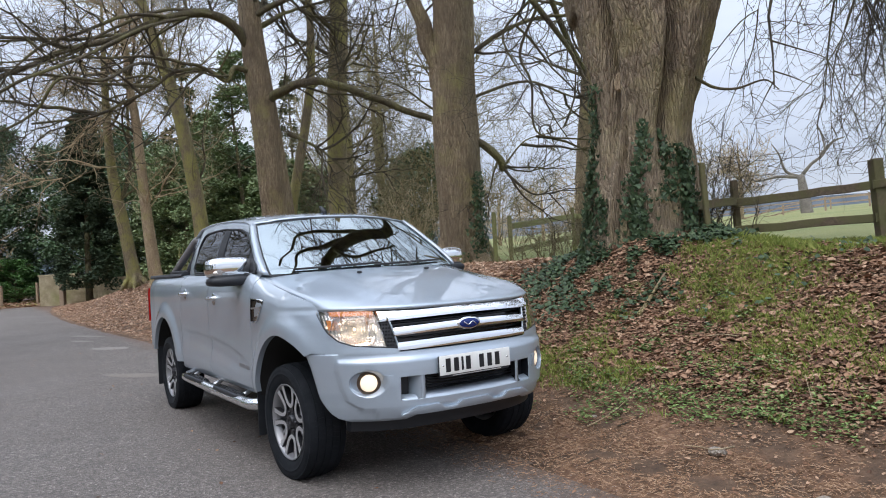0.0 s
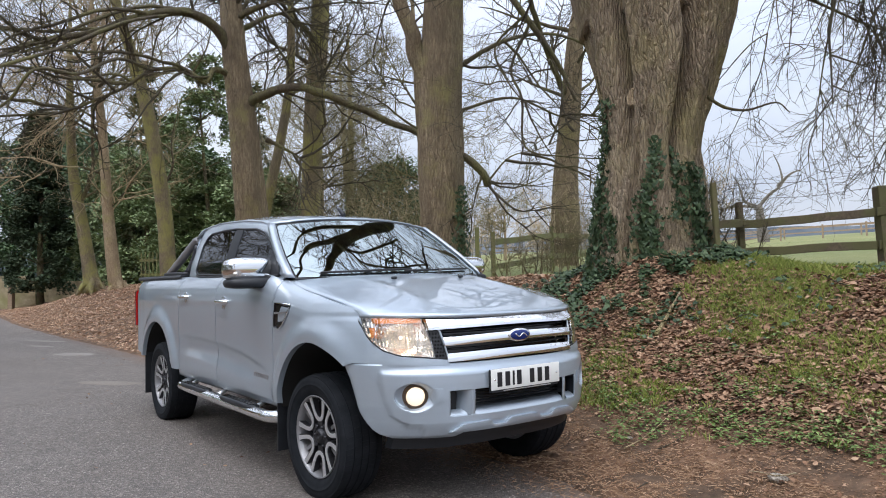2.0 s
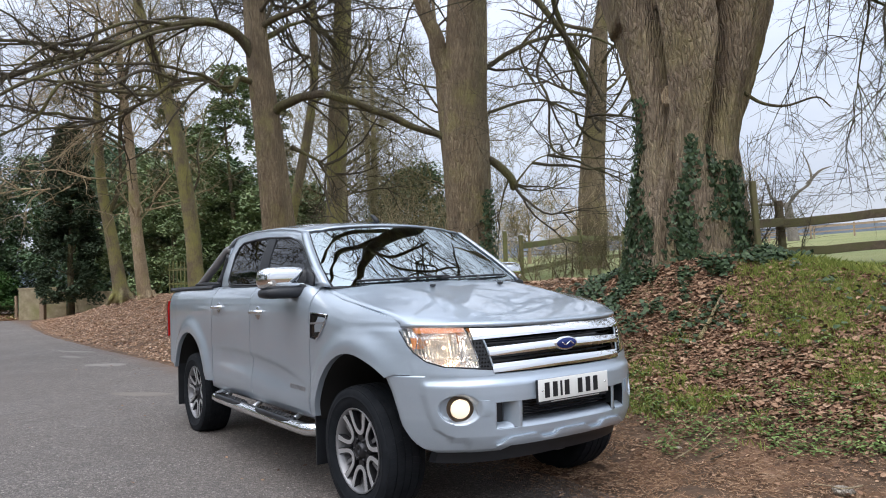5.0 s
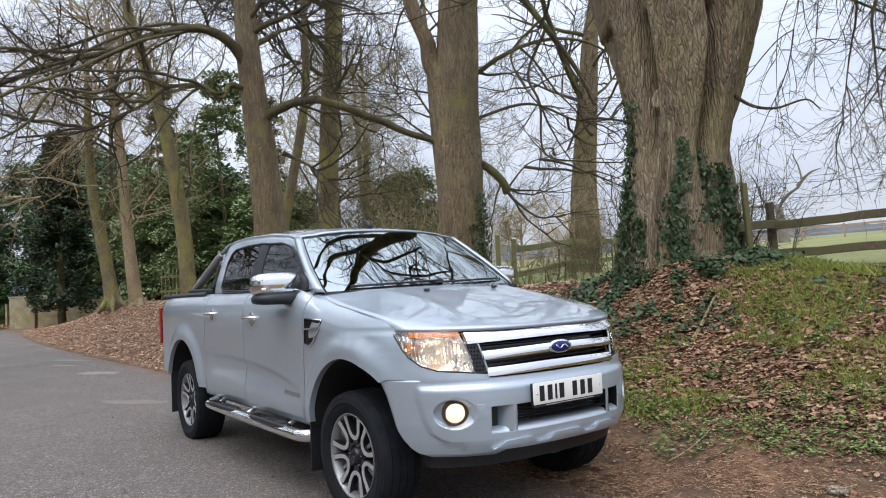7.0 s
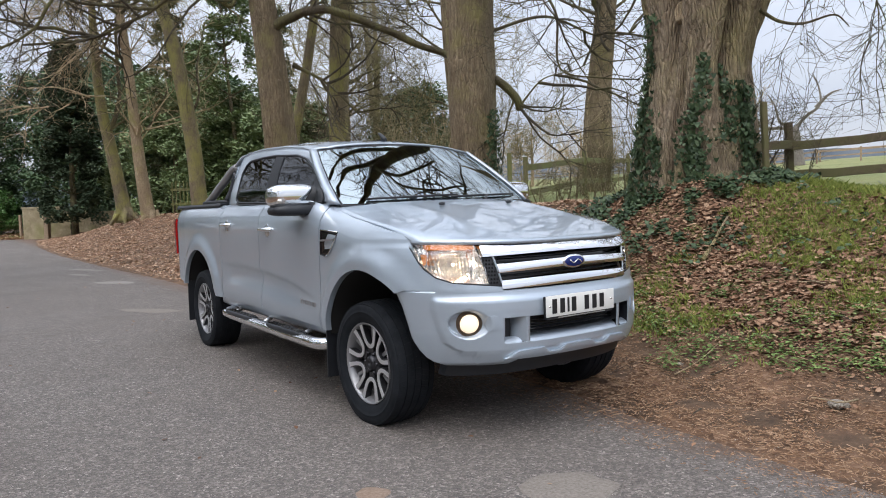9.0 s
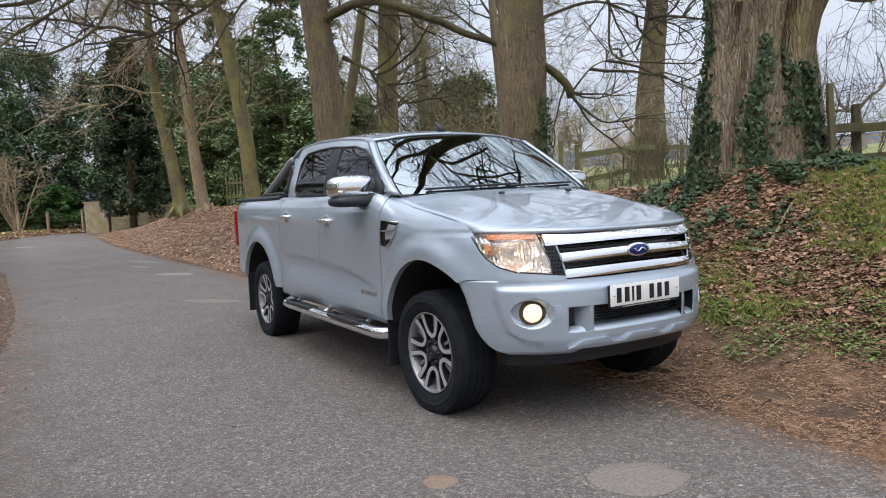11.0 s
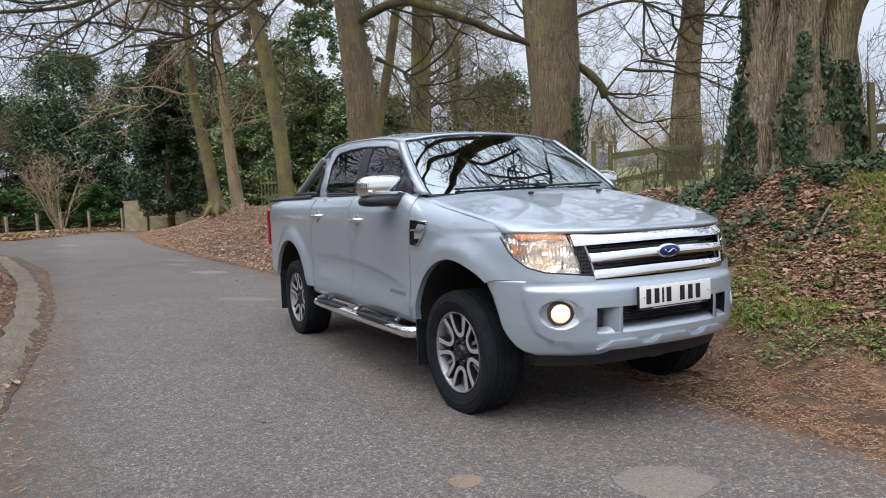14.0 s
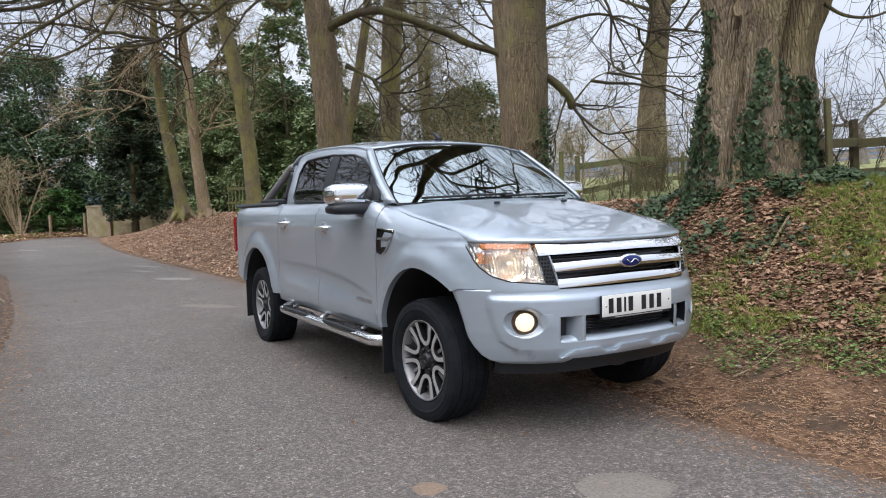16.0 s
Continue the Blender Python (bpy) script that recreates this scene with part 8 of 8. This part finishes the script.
# details on the flanks ---------------------------------------------------
for s in (-1, 1):
    # mirrors
    root = new("door_mirror")
    root.parent = truck
    tagged(root, "door mirror with chrome cap and black base")
    g = Geo()
    blob(g, (0.785, s * 0.945, 1.392), (0.094, 0.172, 0.082), 3.4, 28, 16)
    part("mirror_cap", g, CHROME, root, "chrome mirror cap")
    g = Geo()
    blob(g, (0.80, s * 0.925, 1.298), (0.110, 0.186, 0.038), 3.6, 20, 8)
    part("mirror_base", g, PLASTIC, root, "black mirror base")
    g = Geo()
    g.tube(smoothed([(0.80, s * 0.84, 1.315), (0.87, s * 0.82, 1.312), (0.92, s * 0.80, 1.31)], 4), [0.036] * 9, 8)
    part("mirror_arm", g, PLASTIC, root)
    g = Geo()
    blob(g, (0.83, s * 1.055, 1.362), (0.045, 0.032, 0.020), 2.6, 12, 8)
    part("side_repeater", g, REFLECTOR, root, "clear side repeater")
    g = Geo()
    g.box(0.692, 0.698, s * 0.935 - 0.12, s * 0.935 + 0.12, 1.30, 1.435)
    part("mirror_glass", g, CHROME, root, smooth=False)
    # handles
    for hx in (0.165, -0.765):
        hz = 1.160 if hx > 0 else 1.188
        y = side_y(hx, hz)
        h = new("door_handle")
        h.parent = truck
        tagged(h, "chrome pull handle")
        g = Geo()
        g.tube(smoothed([(hx - 0.10, s * (y - 0.004), hz - 0.003), (hx - 0.07, s * (y + 0.030), hz), (hx, s * (y + 0.038), hz + 0.002), (hx + 0.07, s * (y + 0.030), hz + 0.002), (hx + 0.10, s * (y - 0.004), hz + 0.002)], 4), [0.017] * 17, 8)
        part("grip", g, CHROME, h)
        g = Geo()
        blob(g, (hx + 0.01, s * (y - 0.001), hz - 0.006), (0.050, 0.006, 0.052), 2.2, 16, 8)
        part("grip_cup", g, CUP, h, "pale recess behind the grip")
    # side vent on the wing
    v = new("side_vent")
    v.parent = truck
    tagged(v, "black side vent with a bright edge")

    def vp(x, z, off):
        return (x, s * (side_y(x, z) + off), z)
    outer = [(1.115, 1.170), (1.345, 1.160), (1.32, 1.105), (1.235, 1.02), (1.185, 1.000), (1.105, 1.008), (1.108, 1.09)]
    g = Geo()
    c = np.mean(outer, axis=0)
    ring1 = [vp(x, z, 0.004) for x, z in outer]
    ring2 = [vp(c[0] + (x - c[0]) * 0.93, c[1] + (z - c[1]) * 0.93, 0.010) for x, z in outer]
    ring3 = [vp(c[0] + (x - c[0]) * 0.84, c[1] + (z - c[1]) * 0.84, 0.002) for x, z in outer]
    n = len(outer)
    g.add(ring1 + ring2 + ring3, [tuple(k * n + a for a in (i, (i + 1) % n)) + tuple((k + 1) * n + a for a in ((i + 1) % n, i)) for k in range(2) for i in range(n)] + [tuple(2 * n + i for i in range(n))])
    part("vent_frame", g, GLOSSBLACK, v, smooth=False)
    g = Geo()
    slab(g, [[vp(1.125, 1.096, 0.010), vp(1.22, 1.100, 0.012), vp(1.305, 1.106, 0.012)], [vp(1.125, 1.108, 0.010), vp(1.22, 1.112, 0.012), vp(1.314, 1.117, 0.012)]], (0, -s * 0.006, 0), s > 0)
    part("vent_fin", g, ALLOY_MID, v, "dull metal fin")
    g = Geo()
    edge = [vp(x, z, 0.008) for x, z in ((1.12, 1.168), (1.34, 1.159), (1.32, 1.107), (1.236, 1.024), (1.19, 1.004))]
    g.tube(edge, [0.005] * 5, 5)
    part("vent_edge", g, CHROME, v)
    # small script on the door, as plain marks
    for k in range(7):
        x = 0.70 + 0.042 * k
        y = side_y(x, 0.672)
        g = Geo()
        slab(g, [[(x, s * (y + 0.004), 0.658), (x + 0.026, s * (y + 0.004), 0.658)], [(x + 0.005, s * (y + 0.004), 0.686), (x + 0.031, s * (y + 0.004), 0.686)]], (0, -s * 0.005, 0), s > 0)
        part("door_mark", g, ALLOY_MID, truck)
    # sill and step bar
    g = Geo()
    slab(g, [[(x, s * w, z) for x in np.linspace(-1.06, 1.10, 12)] for w, z in ((0.80, 0.46), (0.862, 0.50), (0.868, 0.545))], (0, -s * 0.03, 0), s > 0)
    part("sill", g, PAINT, truck, "silver sill")
    st = new("step_bar")
    st.parent = truck
    tagged(st, "chrome tube step with black treads")
    g = Geo()
    way = smoothed([(-0.93, s * 0.80, 0.445), (-0.88, s * 0.875, 0.435), (-0.78, s * 0.905, 0.428), (0.0, s * 0.91, 0.424), (0.85, s * 0.91, 0.422), (1.02, s * 0.90, 0.424), (1.10, s * 0.84, 0.430)], 5)
    g.tube(way, [0.040] * len(way), 16)
    part("step_tube", g, CHROME, st, "polished steel tube")
    for xa, xb in ((-0.80, -0.15), (0.15, 0.80)):
        g = Geo()
        blob(g, ((xa + xb) / 2, s * 0.905, 0.450), ((xb - xa) / 2, 0.044, 0.020), 5, 20, 8)
        part("step_tread", g, PLASTIC, st, "ribbed black tread")
        for k in range(3):
            r = Geo()
            yy = s * (0.885 + 0.02 * k)
            r.tube([(xa + 0.04, yy, 0.471), (xb - 0.04, yy, 0.471)], [0.004, 0.004], 5)
            part("tread_rib", r, GLOSSBLACK, st)
    for x in (-0.75, -0.05, 0.70):
        g = Geo()
        g.tube([(x, s * 0.88, 0.43), (x - 0.03, s * 0.80, 0.46), (x - 0.05, s * 0.70, 0.50)], [0.018] * 3, 8)
        part("step_bracket", g, ALLOY, st)
    # mud flaps
    for x in (1.13, -2.09):
        g = Geo()
        slab(g, [[(x + 0.01 * math.sin(3 * z), s * y, z) for y in (0.62, 0.76, 0.895)] for z in (0.22, 0.40, 0.62)], (-0.012, 0, 0), s > 0)
        part("mud_flap", g, PLASTIC, truck, "black rubber mud flap")
    # wheel well liners
    for cx, cz, r in ARCHES:
        g = Geo()
        rows = []
        for a in np.linspace(0.16, math.pi - 0.1, 24):
            lx, lz = cx + (r + 0.012) * math.cos(a), cz + (r + 0.012) * math.sin(a)
            if cx > 0:
                lx = min(lx, ip(lz, (0.45, 2.10), (0.53, 2.065), (0.66, 2.03), (0.759, 1.995), (0.838, 1.955), (0.96, 1.90), (1.0, 3.0)))
            rows.append([(lx, s * y, lz) for y in (min(0.895, side_y(lx, lz) - 0.03), 0.70, 0.46)])
        g.grid(rows, s < 0)
        g.add([(cx + 0.02 + (r + 0.02) * math.cos(a), s * 0.46, cz + (r + 0.02) * math.sin(a)) for a in np.linspace(0.0, math.pi, 20)], [tuple(range(20))])
        part("wheel_well", g, MATTE, truck, "black wheel well lining")
    # tail lamp and rear bumper corner
    g = Geo()
    slab(g, [[(-2.545, s * y, z) for y in (0.64, 0.74, 0.80)] + [(-2.53, s * (side_y(-2.45, z) + 0.012), z), (-2.475, s * (side_y(-2.45, z) + 0.014), z)] for z in np.linspace(0.88, 1.24, 7)], (0.02, -s * 0.01, 0), s > 0)
    part("tail_lamp", g, RED, truck, "tall red tail lamp")
    # bed rail cap
    g = Geo()
    slab(g, [[(x, s * y, top_z(x) + dz) for x in np.linspace(-2.53, -1.09, 14)] for y, dz in ((0.845, 0.002), (0.835, 0.022), (0.76, 0.026))], (0, 0, -0.015), s > 0)
    part("bed_rail_cap", g, PLASTIC, truck, "black plastic bed rail cap")
    # sports bar
    hoop = new("sports_bar")
    hoop.parent = truck
    tagged(hoop, "black and steel sports bar behind the cab")
    g = Geo()
    way = smoothed([(-1.12, s * 0.655, 1.695), (-1.20, s * 0.665, 1.685), (-1.32, s * 0.70, 1.60), (-1.50, s * 0.745, 1.48), (-1.68, s * 0.77, 1.385)], 5)
    g.tube(way, [0.036] * len(way), 12)
    part("hoop_leg", g, ALLOY_MID, hoop, "brushed steel leg")
    g = Geo()
    way = smoothed([(-1.14, s * 0.66, 1.65), (-1.16, s * 0.70, 1.50), (-1.18, s * 0.75, 1.39)], 4)
    g.tube(way, [0.030] * len(way), 10)
    part("hoop_strut", g, ALLOY_DARK, hoop)
    g = Geo()
    blob(g, (-1.45, s * 0.775, 1.388), (0.34, 0.035, 0.022), 4)
    part("hoop_foot", g, PLASTIC, hoop)

g = Geo()
g.tube([(-1.16, -0.66, 1.695), (-1.16, 0.66, 1.695)], [0.036, 0.036], 12)
part("roll_bar", g, ALLOY_DARK, truck, "dark cross bar behind the cab")
g = Geo()
slab(g, [[(x, y, 1.372) for x in np.linspace(-2.52, -1.10, 8)] for y in (-0.77, 0, 0.77)], (0, 0, -0.02), True)
part("bed_cover", g, PLASTIC, truck, "black bed cover")
g = Geo()
slab(g, [[(-2.535, y, z) for y in np.linspace(-0.66, 0.66, 9)] for z in np.linspace(0.72, 1.355, 7)], (0.03, 0, 0), False)
part("tailgate", g, PAINT, truck, "silver tailgate")
g = Geo()
blob(g, (-2.53, 0, 0.64), (0.13, 0.84, 0.075), 5, 24, 8)
part("rear_bumper", g, CHROME, truck, "chrome rear step bumper")
g = Geo()
g.box(-2.45, -2.12, -0.78, 0.78, 0.62, 1.2)
g.box(-1.08, 1.12, -0.80, 0.80, 0.48, 1.10)
g.box(-2.4, 2.25, -0.45, 0.45, 0.42, 0.80)
g.box(1.2, 2.2, -0.46, 0.46, 0.78, 1.02)
g.box(-2.1, -1.1, -0.46, 0.46, 0.78, 1.2)
part("chassis", g, MATTE, truck, "dark underside", smooth=False)
for x in (1.61, -1.61):
    g = Geo()
    g.tube([(x, -0.72, 0.385), (x, 0.72, 0.385)], [0.045, 0.045], 10)
    part("axle", g, MATTE, truck)
